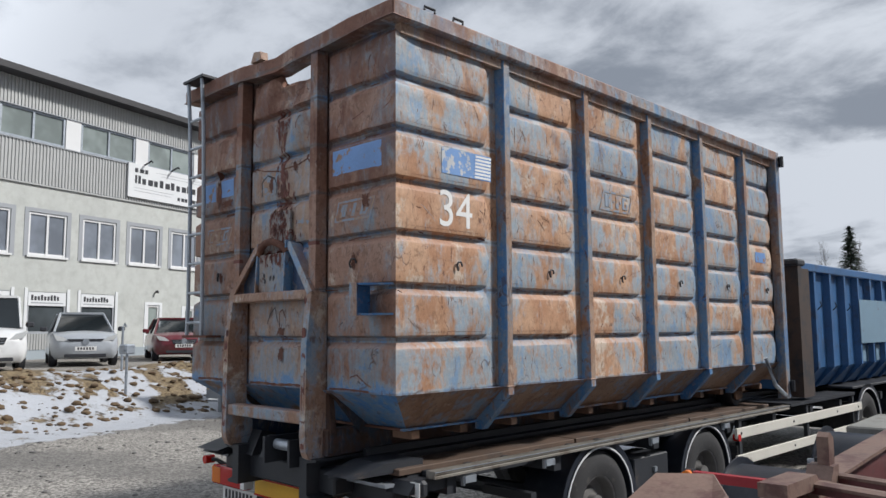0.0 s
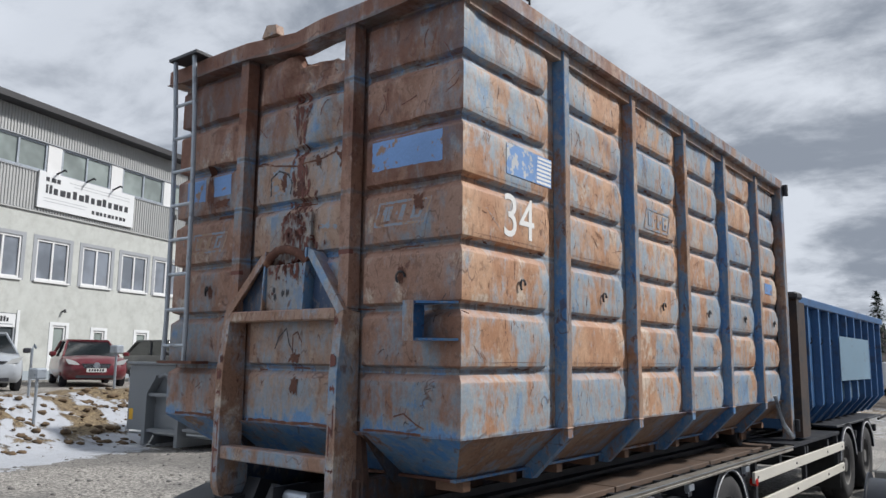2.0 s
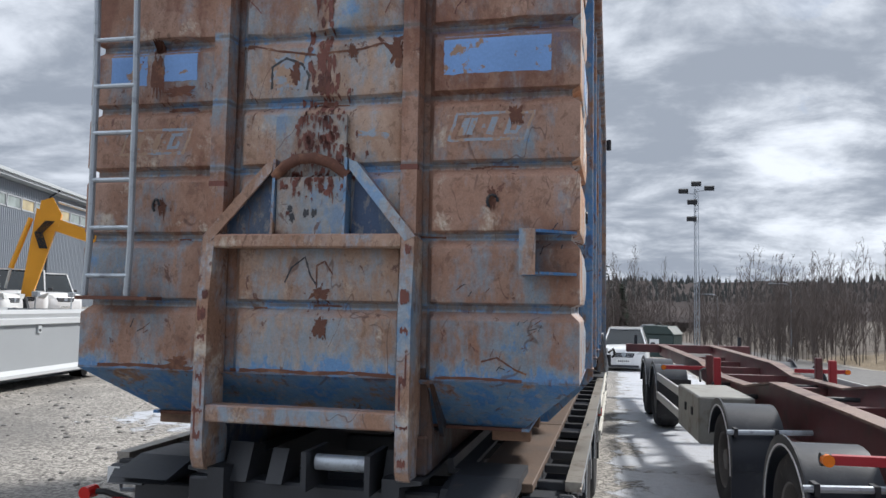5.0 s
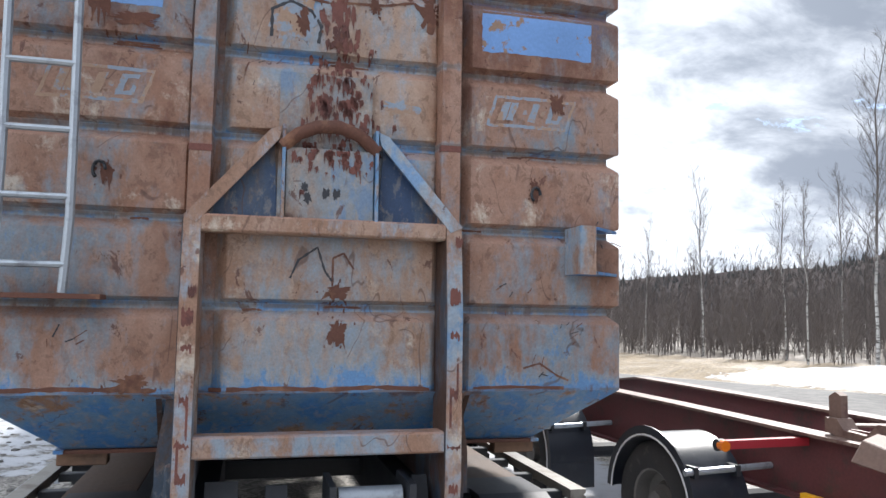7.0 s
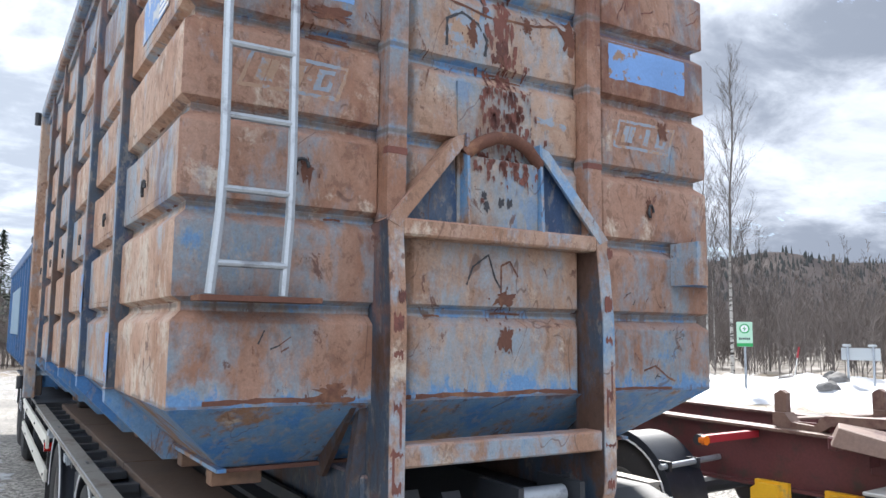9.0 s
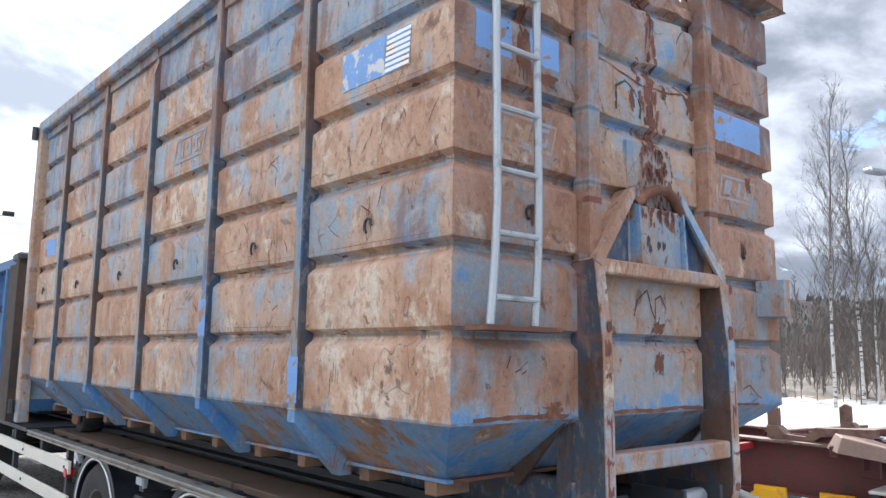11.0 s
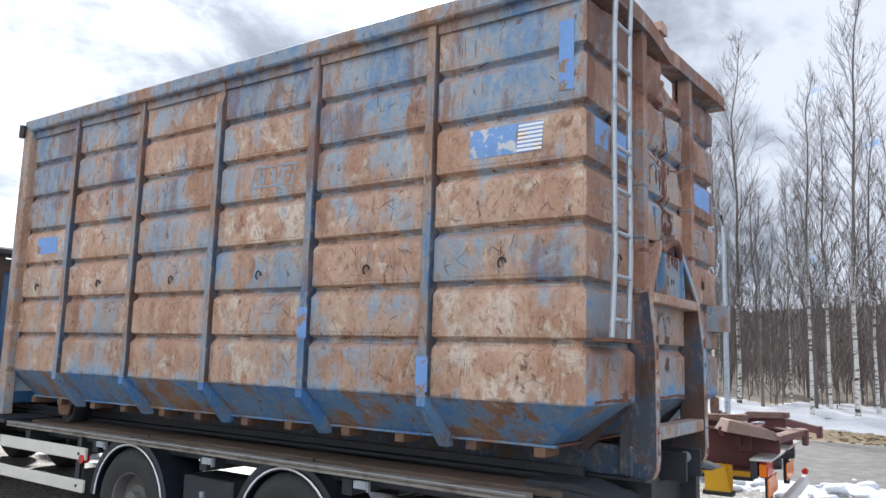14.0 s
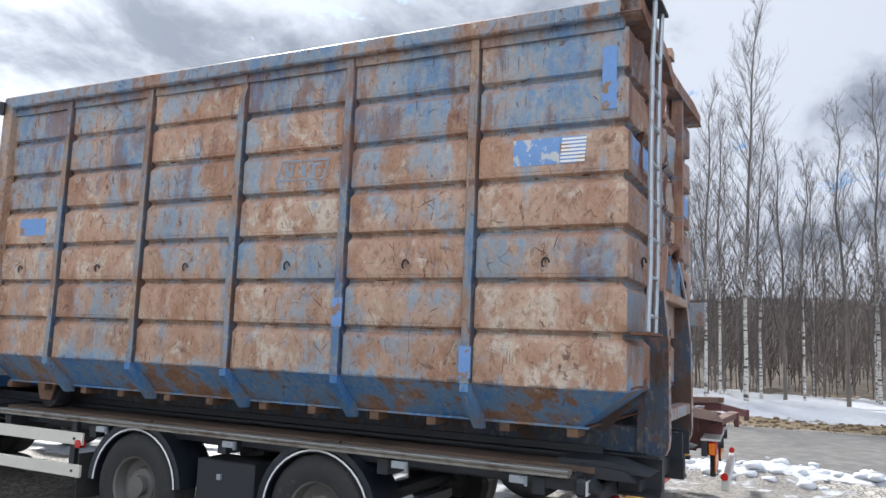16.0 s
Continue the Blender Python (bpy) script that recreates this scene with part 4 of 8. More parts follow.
def end_markings():
    part("paint_patch", painted(0.855, 2.88, [(-0.245, 0.245, -0.09, 0.09)]), BLUE_PATCH, container, "fresh blue repainted rectangle", smooth=True)
    part("paint_patch", painted(-0.88, 2.895, [(-0.24, -0.04, -0.085, 0.085), (0.06, 0.24, -0.07, 0.085)]), BLUE_PATCH, container, "fresh blue repainted rectangle", smooth=True)
    edge = [(-0.18, 0.18, 0.053, 0.066), (-0.18, 0.18, -0.066, -0.053), (-0.18, -0.167, -0.053, 0.053), (0.167, 0.18, -0.053, 0.053)]
    for x, z in ((0.83, 2.545), (-0.85, 2.52)):
        part("emblem", painted(x, z, edge + [tuple(0.8 * c for c in bar) for bar in EMBLEM_BARS], 0.35), FADED_BLUE, container, "faded pale blue emblem", smooth=True)


end_markings()


def blot(x, z, w, h, mat, seed, name="rust_stain", drip=0.0, up=0.0015, bm=None):
    """An uneven stain w wide and h high, with runs drawn down from it."""
    joined, bm = bm is not None, bm or bmesh.new()
    mid = bm.verts.new(laid(x, z, up))
    count, rings = (14 if joined else 44), []
    for f in (0.5, 1.0):
        ring = []
        for k in range(count):
            a = 2 * math.pi * k / count
            r = f * (1 + 0.5 * noise.noise(Vector((math.cos(a) * 1.6, math.sin(a) * 1.6, seed))) + 0.5 * noise.noise(Vector((math.cos(a) * 4, math.sin(a) * 4, seed))) + 0.4 * noise.noise(Vector((math.cos(a) * 11, math.sin(a) * 11, seed))))
            down = drip * f * max(0.0, noise.noise(Vector((k * 1.7, seed, 0.5)))) * 3 if math.sin(a) < -0.2 else 0.0
            ring.append(bm.verts.new(laid(x + w / 2 * r * math.cos(a), z + h / 2 * r * math.sin(a) - down, up)))
        rings.append(ring)
    for k in range(count):
        j = (k + 1) % count
        bm.faces.new((mid, rings[0][k], rings[0][j]))
        bm.faces.new((rings[0][k], rings[1][k], rings[1][j], rings[0][j]))
    return None if joined else part(name, bm, mat, container)


def mark(points, width, mat, name="scratch"):
    """A thin line laid over the sheets."""
    bm = bmesh.new()
    rows = []
    pts = [Vector((x, 0, z)) for x, z in points]
    fine = [p.lerp(q, k / 5) for p, q in zip(pts, pts[1:]) for k in range(5)] + [pts[-1]]
    for i, p in enumerate(fine):
        way = (fine[min(i + 1, len(fine) - 1)] - fine[max(i - 1, 0)]).normalized()
        side = Vector((-way.z, 0, way.x)) * width * (0.35 + 0.5 * abs(math.sin(i * 1.3 + points[0][0] * 9)))
        rows.append([bm.verts.new(laid(q.x, q.z, 0.002)) for q in (p + side, p - side)])
    for r, q in zip(rows, rows[1:]):
        bm.faces.new((r[0], r[1], q[1], q[0]))
    part(name, bm, mat, container)


def end_stains():
    rng = random.Random(12)
    pale, specks = FADED_BLUE, bmesh.new()
    blot(-0.15, 2.82, 0.17, 0.22, pale, 1, "bare_spot")
    blot(0.27, 2.52, 0.13, 0.06, pale, 4, "bare_spot")
    for x, z, w, h, d in ((-0.12, 2.83, 0.05, 0.09, 0), (0.03, 2.76, 0.07, 0.08, 0.02), (0.04, 1.78, 0.09, 0.06, 0.012), (0.045, 1.63, 0.065, 0.085, 0.012), (-0.80, 2.2, 0.035, 0.06, 0.04), (0.84, 2.22, 0.035, 0.06, 0.04), (-0.68, 1.435, 0.13, 0.06, 0.0), (0.94, 2.60, 0.06, 0.07, 0.02), (-0.86, 2.92, 0.07, 0.28, 0.03), (-0.72, 2.77, 0.16, 0.05, 0.0), (0.40, 2.93, 0.11, 0.12, 0.02), (-0.36, 2.98, 0.05, 0.03, 0.0), (0.16, 2.93, 0.04, 0.06, 0.0)):
        blot(x, z, w, h, DARK_RUST, rng.random() * 40, drip=d, up=0.003)
        for k in range(14):
            r = rng.uniform(0.003, 0.009)
            blot(x + rng.gauss(0, 0.55) * w, z + rng.gauss(0, 0.6) * h, r, r * rng.uniform(0.8, 2.5), DARK_RUST, rng.random() * 90, up=0.003, bm=specks)
    tagged(part("rust_speckle", specks, DARK_RUST, container), "fine dark rust specks round the stains", kind="stuff")
    # splashed rust above and below the hook
    bm = bmesh.new()
    for k in range(150):
        z = rng.gauss(2.53, 0.125)
        w = rng.uniform(0.005, 0.022) * (1.5 if k % 9 == 0 else 1.0)
        blot(rng.gauss(0.02, 0.05 if z > 2.62 else 0.075), z, w, w * rng.uniform(0.8, 2.4), SPLASH_RUST, k + 60, drip=0.02, up=0.004, bm=bm)
    for k in range(55):
        w = rng.uniform(0.006, 0.026)
        blot(rng.gauss(0.02, 0.085), rng.gauss(2.29, 0.035), w, w * rng.uniform(0.6, 1.6), SPLASH_RUST, k + 360, drip=0.015, up=0.004, bm=bm)
    for k in range(50):
        w = rng.uniform(0.008, 0.03)
        blot(rng.gauss(0.02, 0.035), rng.uniform(2.75, 3.35), w, w * rng.uniform(1.0, 4.0), SPLASH_RUST, k + 500, drip=0.03, up=0.003, bm=bm)
    tagged(part("rust_spatter", bm, SPLASH_RUST, container), "maroon rust splashed round the hook", kind="stuff")
    for x, z in ((-0.10, 2.17), (-0.09, 2.13), (-0.02, 2.15), (0.02, 2.15)):
        blot(x, z, 0.025, 0.04, INK, z * 30 + x, "dark_mark")
    mark([(-0.24, 2.76), (-0.24, 2.87), (-0.17, 2.91), (-0.09, 2.88), (-0.05, 2.82), (-0.06, 2.75)], 0.009, INK)
    mark([(-0.37, 2.99), (-0.22, 2.95), (-0.01, 2.92), (0.21, 2.94), (0.32, 2.96)], 0.008, DARK_RUST)
    mark([(0.28, 3.0), (0.35, 2.93), (0.43, 2.88)], 0.012, DARK_RUST)
    mark([(-0.14, 1.83), (-0.11, 1.9), (-0.04, 1.95), (-0.01, 1.86), (0.02, 1.82)], 0.006, INK)
    mark([(0.02, 1.80), (0.02, 1.91), (0.06, 1.93), (0.10, 1.87)], 0.006, DARK_RUST)
    mark([(0.8, 1.49), (0.87, 1.51), (0.95, 1.46), (1.0, 1.44)], 0.006, DARK_RUST)
    mark([(-1.12, 1.415), (-0.9, 1.42), (-0.72, 1.415), (-0.6, 1.412)], 0.012, DARK_RUST)
    mark([(-0.42, 1.412), (-0.2, 1.418), (0.0, 1.412), (0.2, 1.42), (0.41, 1.41)], 0.012, DARK_RUST)
    mark([(0.56, 1.412), (0.75, 1.416), (0.98, 1.41)], 0.009, DARK_RUST)
    # creases rubbed to bare rust in the crushed upper sheets, and scrapes
    for k in range(18):
        x, z = rng.uniform(-0.36, 0.40) if k % 2 else rng.uniform(0.56, 1.18), rng.uniform(3.05, 3.52)
        way, pts = rng.uniform(0.6, 2.4), [(x, z)]
        for j in range(3):
            way += rng.uniform(-0.5, 0.5)
            x, z = x + 0.035 * math.cos(way), z + 0.035 * math.sin(way)
            pts.append((x, z))
        mark(pts, rng.uniform(0.002, 0.005), SPLASH_RUST)
    for cx, cz, n in ((1.02, 1.62, 9), (1.1, 2.02, 7), (0.72, 1.78, 5), (-0.95, 1.58, 5), (0.9, 1.47, 5), (-0.3, 2.66, 5)):
        for k in range(n):
            x, z, way = cx + rng.gauss(0, 0.05), cz + rng.gauss(0, 0.035), rng.gauss(0.9, 0.5)
            l = rng.uniform(0.015, 0.05)
            mark([(x, z), (x + l * math.cos(way), z + l * math.sin(way))], rng.uniform(0.0015, 0.004), INK if k % 2 else DARK_RUST)
    for k in range(18):
        x, z = rng.uniform(-1.15, 1.0), rng.choice(LEVELS[1:7]) + rng.uniform(-0.02, 0.0)
        mark([(x, z), (x + 0.04, z + 0.003), (x + rng.uniform(0.06, 0.16), z)], 0.006, DARK_RUST)


def side_marks(side, seed):
    """Gouges, scratches and weld lines on a long wall, laid on its pressed sheets."""
    verts, faces = [], []
    for ob in container.children_recursive:
        if ob.name.startswith("panel") and ob.parent.name.startswith("side_wall") and ob.data.vertices[0].co.x * side > 0:
            k = len(verts)
            verts += [tuple(v.co) for v in ob.data.vertices]
            faces += [[k + i for i in f.vertices] for f in ob.data.polygons]
    tree, rng = BVHTree.FromPolygons(verts, faces), random.Random(seed)
    dark, pale = bmesh.new(), bmesh.new()

    def stroke(bm, points, width):
        pts = [Vector((0, y, z)) for y, z in points]
        fine = [p.lerp(q, k / 4) for p, q in zip(pts, pts[1:]) for k in range(4)] + [pts[-1]]
        rows = []
        for i, p in enumerate(fine):
            way = (fine[min(i + 1, len(fine) - 1)] - fine[max(i - 1, 0)]).normalized()
            across = Vector((0, -way.z, way.y)) * width * (0.3 + 0.7 * abs(math.sin(i * 1.7 + points[0][0] * 9))) * (1 - 0.7 * abs(2 * i / (len(fine) - 1) - 1) ** 3)
            row = []
            for q in (p + across, p - across):
                hit = tree.ray_cast(Vector((side * 1.6, q.y, q.z)), Vector((-side, 0, 0)))[0]
                if not hit:
                    return
                row.append(Vector((hit.x + side * 0.0016, q.y, q.z)))
            rows.append([bm.verts.new(v) for v in row])
        for r, q in zip(rows, rows[1:]):
            bm.faces.new((r[0], r[1], q[1], q[0]))

    def place_in(bay):
        return bay * PITCH + rng.uniform(0.1, 0.8), LEVELS[rng.randrange(7)] + rng.uniform(0.05, 0.22)
    for k in range(230):
        y, z = place_in(k % 6)
        way, length, pts = rng.gauss(1.5, 0.45), rng.choice((0.03, 0.05, 0.07, 0.12)), [(y, z)]
        for j in range(3):
            way += rng.gauss(0, 0.25)
            y, z = y + length / 3 * math.cos(way), z + length / 3 * math.sin(way)
            pts.append((y, z))
        stroke(dark, pts, rng.uniform(0.0012, 0.0042))
    for k in range(16):
        y, z = place_in(k % 6)
        way = rng.choice((0.5, 1.1, 1.6, 2.4))
        for j in range(rng.randrange(3, 6)):
            length = rng.uniform(0.05, 0.13)
            stroke(dark, [(y + 0.018 * j, z), (y + 0.018 * j + length * 0.5 * math.cos(way), z + length * 0.5 * math.sin(way)), (y + 0.018 * j + length * math.cos(way), z + length * math.sin(way))], 0.0022)
    for k in range(24):
        y, z = place_in(k % 6)
        way, length = rng.choice((-0.7, -0.2, 0.3, 1.2)) + rng.gauss(0, 0.2), rng.uniform(0.15, 0.36)
        stroke(dark if k % 3 else pale, [(y, z), (y + length * 0.5 * math.cos(way), z + length * 0.5 * math.sin(way) + 0.006), (y + length * math.cos(way), z + length * math.sin(way))], 0.0016)
    for bay in range(6):
        for row in range(1, 7):
            y0, z = bay * PITCH + 0.07, LEVELS[row] + 0.046
            if rng.random() < 0.55:
                stroke(dark, [(y0 + 0.75 * j / 4, z + rng.gauss(0, 0.0015)) for j in range(5)], 0.0013)
            for j in range(3):
                y = y0 + rng.uniform(0.0, 0.7)
                stroke(dark, [(y, LEVELS[row] + 0.012 + rng.gauss(0, 0.006)), (y + rng.uniform(0.03, 0.1), LEVELS[row] + 0.012)], rng.uniform(0.002, 0.006))
    tagged(part("scratch_wear", dark, DARK_RUST, container), "dark rusty gouges and scratches", kind="stuff")
    tagged(part("bare_metal_wear", pale, GALV, container), "bare metal scratches", kind="stuff")
    # dark stubs stand in for the shade inside open gaps beside the ribs
    for bay in range(1, 6):
        for row in range(1, 7):
            y = bay * PITCH + side * 0.0 + 0.046
            part("seam_end", GAP_SHADE, DARK_RUST, container, m=Matrix.Translation((side * 1.193, y + 0.008, LEVELS[row] - 0.004)))


GAP_SHADE = finish(prism([(-0.010, -0.014), (0.012, -0.010), (0.014, 0.008), (-0.010, 0.014)], "x", -0.012, 0.012), DARK_RUST)
side_marks(1, 41)
side_marks(-1, 52)
end_stains()
part("paint_patch", box(-0.045, 0.045, -0.2, 0.2, 0, 0.0015), BLUE_PATCH, container, m=on_wall(-1, 0.09, 3.30))


# ---- trailers ----
def wheel(parent, x, y, z, r, w, side, rim_mat=RIM_GREY):
    """A lorry wheel whose outer face looks to side (+1 or -1 along x)."""
    m = pose(x, y, z) @ Matrix.Diagonal((side, 1, 1, 1))
    key = (round(r, 3), round(w, 3), side)
    if key not in WHEELS:
        tyre = lathe([(r * 0.56, -w / 2), (r * 0.9, -w / 2), (r, -w * 0.36), (r, -w * 0.05), (r * 0.985, 0.0), (r, w * 0.05), (r, w * 0.36), (r * 0.9, w / 2), (r * 0.72, w / 2 + 0.012), (r * 0.56, w / 2 - 0.01)], 40)
        rim = lathe([(r * 0.56, w / 2 - 0.012), (r * 0.53, w / 2 - 0.02), (r * 0.50, w * 0.12), (r * 0.36, w * 0.1), (r * 0.30, w * 0.2), (r * 0.2, w * 0.22), (r * 0.2, w * 0.42), (0.0, w * 0.44)], 28)
        nut = finish(tube([(0, 0, 0), (0.03, 0, 0)], 0.016, 6), RIM_GREY)
        WHEELS[key] = (finish(tyre, RUBBER, smooth=True), finish(rim, rim_mat, smooth=True), nut)
    tyre, rim, nut = WHEELS[key]
    ob = part("wheel", tyre, RUBBER, parent, m=m)
    rim_ob = part("rim", rim, rim_mat, ob)
    return ob


WHEELS = {}


def arch(y, z, r, x0, x1, a0, a1, thick=0.012, steps=18):
    """A mudguard: a bent sheet round an axle at (y, z), from angle a0 to a1 (degrees, 90 is up)."""
    bm = bmesh.new()
    rings = []
    for k in range(steps + 1):
        a = radians(a0 + (a1 - a0) * k / steps)
        c, s = math.cos(a), math.sin(a)
        rings.append([bm.verts.new((x, y + q * c, z + q * s)) for x, q in ((x0, r), (x1, r), (x1, r + thick), (x0, r + thick))])
    for p, q in zip(rings, rings[1:]):
        for k in range(4):
            bm.faces.new((p[k], p[(k + 1) % 4], q[(k + 1) % 4], q[k]))
    bm.faces.new(rings[0])
    bm.faces.new(rings[-1][::-1])
    return bm


def mudguard(parent, y, z, r, xin, xout, a0, a1):
    guard = part("mudguard", arch(y, z, r, xin, xout, a0, a1), FENDER, parent, smooth=True)
    s = 1 if xout > xin else -1
    part("guard_side", arch(y, z, r - 0.02, xout - s * 0.012, xout, a0, a1, 0.075), FENDER, guard, smooth=True)
    part("guard_edge", arch(y, z, r - 0.012, xout, xout + s * 0.006, a0, a1, 0.012), WHITE_EDGE, guard, "white edge strip", smooth=True)
    return guard


def make_trailer():
    t = thing("container_trailer", "long dark steel trailer with white side guards carrying two containers", "trailer")
    for side in (1, -1):
        part("main_beam", prism([(side * 0.38, 0.70), (side * 0.52, 0.70), (side * 0.52, 0.72), (side * 0.46, 0.74), (side * 0.46, 0.94), (side * 0.56, 0.955), (side * 0.56, 0.972), (side * 0.38, 0.972)], "y", -0.10, 11.6), BLACK_STEEL, t)
        part("guide_rail", prism([(side * 0.60, 0.94), (side * 0.70, 0.94), (side * 0.70, 0.96), (side * 0.63, 0.965), (side * 0.625, 1.01), (side * 0.60, 1.01)], "y", 0.25, 11.2), BLACK_STEEL, t)
        # worn deck plank, open cross pieces and the outer profile
        board = finish(box(side * 0.72, side * 1.01, -0.92, 0.92, 0.885, 0.925), DECK, 0.004)
        for k in range(3):
            part("deck_board", board, DECK, t, m=Matrix.Translation((0, 1.12 + 1.86 * k, 0)))
        piece = finish(box(side * 1.01, side * 1.15, -0.03, 0.03, 0.86, 0.90), BLACK_STEEL, 0.004)
        for k in range(15):
            part("cross_piece", piece, BLACK_STEEL, t, m=Matrix.Translation((0, 0.42 + 0.38 * k, 0)))
        bm = prism([(side * 1.15, 0.88), (side * 1.225, 0.88), (side * 1.225, 0.893), (side * 1.215, 0.90), (side * 1.225, 0.907), (side * 1.225, 0.925), (side * 1.15, 0.925)], "y", 0.30, 5.80)
        part("edge_profile", bm, EDGE_METAL, t, "worn aluminium edge profile")
        part("edge_line", box(side * 1.2255, side * 1.229, 0.30, 5.80, 0.918, 0.923), GALV, t)
        clip = finish(box(-0.02, 0.02, -0.05, 0.05, -0.045, 0.0, box(-0.012, 0.012, -0.06, -0.045, -0.06, 0.0)), GALV)
        for y in (0.62, 1.45, 2.9, 4.25):
            part("edge_clip", clip, GALV, t, m=Matrix.Translation((side * 1.205, y, 0.865)))
        part("wedge_ramp", prism([(-0.12, 0.90), (0.45, 0.90), (0.45, 0.96), (0.12, 0.965)], "x", side * 0.66, side * 0.96), BLACK_STEEL, t, bevel=0.006)
        part("corner_bracket", prism([(0.14, 0.80), (0.50, 0.80), (0.50, 0.86), (0.20, 0.87)], "x", side * 0.96, side * 1.16), BLACK_STEEL, t, bevel=0.008)
        # wheels with their mudguards
        for y, a0, a1 in ((2.12, 5, 178), (3.88, 2, 176)):
            wheel(t, side * 1.03, y, 0.42, 0.42, 0.30, side)
            mudguard(t, y, 0.42, 0.455, side * 0.78, side * 1.19, a0, a1)
        for y in (8.62, 9.92):
            wheel(t, side * 1.03, y, 0.455, 0.455, 0.30, side)
            mudguard(t, y, 0.455, 0.50, side * 0.80, side * 1.2, 12, 168)
        part("mud_flap", box(side * 0.8, side * 1.2, 8.02, 8.035, 0.22, 0.80), RUBBER, t, "black rubber mud flap")
        flap = part("mud_flap", box(side * 0.8, side * 1.2, 4.50, 4.512, 0.25, 0.62), RUBBER, t)
        # white side guard planks on posts
        for z0, z1, y1 in ((0.69, 0.79, 8.25), (0.43, 0.53, 8.2)):
            plank = part("side_guard", box(side * 1.195, side * 1.222, 4.46, y1, z0, z1), WHITE_PLANK, t, "white side guard plank", bevel=0.004)
            for y in (4.55, 5.9, 7.3, 8.1):
                part("bolt", tube([(side * 1.222, y, (z0 + z1) / 2), (side * 1.23, y, (z0 + z1) / 2)], 0.012, 8), BLACK_STEEL, plank)
        for y in (4.6, 6.4, 8.0):
            part("guard_post", box(side * 1.15, side * 1.193, y - 0.03, y + 0.03, 0.42, 0.88), BLACK_STEEL, t)
        part("marker_lamp", tube([(side * 1.17, 4.50, 0.70), (side * 1.23, 4.50, 0.70)], 0.035, 14), RED_LENS, t)
        # narrow aluminium rail out beyond the deck
        part("side_bar", box(side * 0.97, side * 1.0, 0.28, 5.8, 0.80, 0.88), BLACK_STEEL, t)
        part("valve_box", box(side * 0.80, side * 1.12, 2.72, 3.28, 0.36, 0.70), BLACK_STEEL, t, bevel=0.01)
        part("hanger", box(side * 0.70, side * 1.16, 1.30, 1.36, 0.58, 0.64), BLACK_STEEL, t)
        part("hanger", box(side * 0.70, side * 1.14, 3.02, 3.06, 0.56, 0.60), GALV, t)
    for y in (0.5, 1.6, 3.0, 4.4, 5.5, 6.6, 7.6, 9.3, 10.8):
        part("cross_beam", box(-1.17, 1.17, y - 0.04, y + 0.04, 0.76, 0.86), BLACK_STEEL, t)
    for y in (2.12, 3.88, 8.62, 9.92):
        part("axle", tube([(-0.9, y, 0.43), (0.9, y, 0.43)], 0.07, 12), BLACK_STEEL, t)
    part("front_deck", box(-1.2, 1.2, 8.0, 11.2, 0.97, 1.0), BLACK_STEEL, t, bevel=0.006)
    part("deck_edge", box(-1.22, 1.22, 5.85, 8.0, 0.90, 0.935), BLACK_STEEL, t)
    part("hose", tube([(1.22, 10.75, 0.95), (1.30, 10.95, 1.0), (1.33, 11.1, 0.9), (1.28, 11.15, 0.84)], 0.02), RUBBER, t)
    # rear end: bumper beam, lamps, warning plate, number plate
    part("rear_beam", box(-1.02, 1.0, 0.16, 0.30, 0.70, 0.82), BLACK_STEEL, t, bevel=0.012)
    part("rear_head", box(-0.62, 0.62, 0.0, 0.16, 0.74, 0.90), BLACK_STEEL, t, bevel=0.012)
    part("beam_plate", box(0.62, 1.0, 0.10, 0.34, 0.825, 0.845), GALV, t, "pale worn steel plate on the rear beam")
    for x0, x1 in ((-1.0, -0.72), (0.62, 0.72)):
        part("rear_step", prism([(-0.05, 0.86), (0.30, 0.86), (0.30, 0.94), (0.02, 0.92)], "x", x0, x1), BLACK_STEEL, t, bevel=0.006)
    part("step_bar", box(-1.18, -0.74, 0.26, 0.31, 0.87, 0.895), BLACK_STEEL, t)
    part("bumper", box(-1.1, 1.1, 0.22, 0.30, 0.42, 0.52), BLACK_STEEL, t, bevel=0.01)
    for x in (-0.5, 0.5):
        part("bumper_stay", box(x - 0.04, x + 0.04, 0.24, 0.30, 0.50, 0.74), BLACK_STEEL, t)
    part("rear_roller", tube([(0.06, -0.06, 1.02), (0.30, -0.06, 1.02)], 0.036, 20), GALV, t, "bright steel roller", smooth=True)
    for x in (0.02, 0.315):
        part("roller_arm", box(x, x + 0.025, -0.15, 0.12, 0.90, 1.075), BLACK_STEEL, t)
    for x0, x1, z in ((-0.42, -0.30, 1.04), (-0.2, -0.12, 1.02), (0.36, 0.42, 1.04)):
        part("lock_claw", prism([(-0.04, 0.90), (0.16, 0.90), (0.16, z), (0.04, z + 0.03)], "x", x0, x1), BLACK_STEEL, t, bevel=0.006)
    part("warning_plate", box(-0.54, 0.60, 0.135, 0.145, 0.565, 0.70), YELLOW, t, "yellow warning plate with a red border", bevel=0.003)
    for z in (0.568, 0.686):
        part("plate_border", box(-0.54, 0.60, 0.131, 0.1345, z, z + 0.011), RED_LENS, t)
    for side in (1, -1):
        lamp = part("tail_lamp", box(side * 0.67, side * 1.16, 0.12, 0.20, 0.575, 0.72), RED_LENS, t, "red and orange tail lamp", bevel=0.012)
        part("indicator", box(side * 1.02, side * 1.163, 0.117, 0.20, 0.58, 0.715), ORANGE_LENS, lamp, bevel=0.01)
        part("reversing_lens", box(side * 0.665, side * 0.72, 0.118, 0.20, 0.585, 0.71), WHITE_PAINT, lamp)
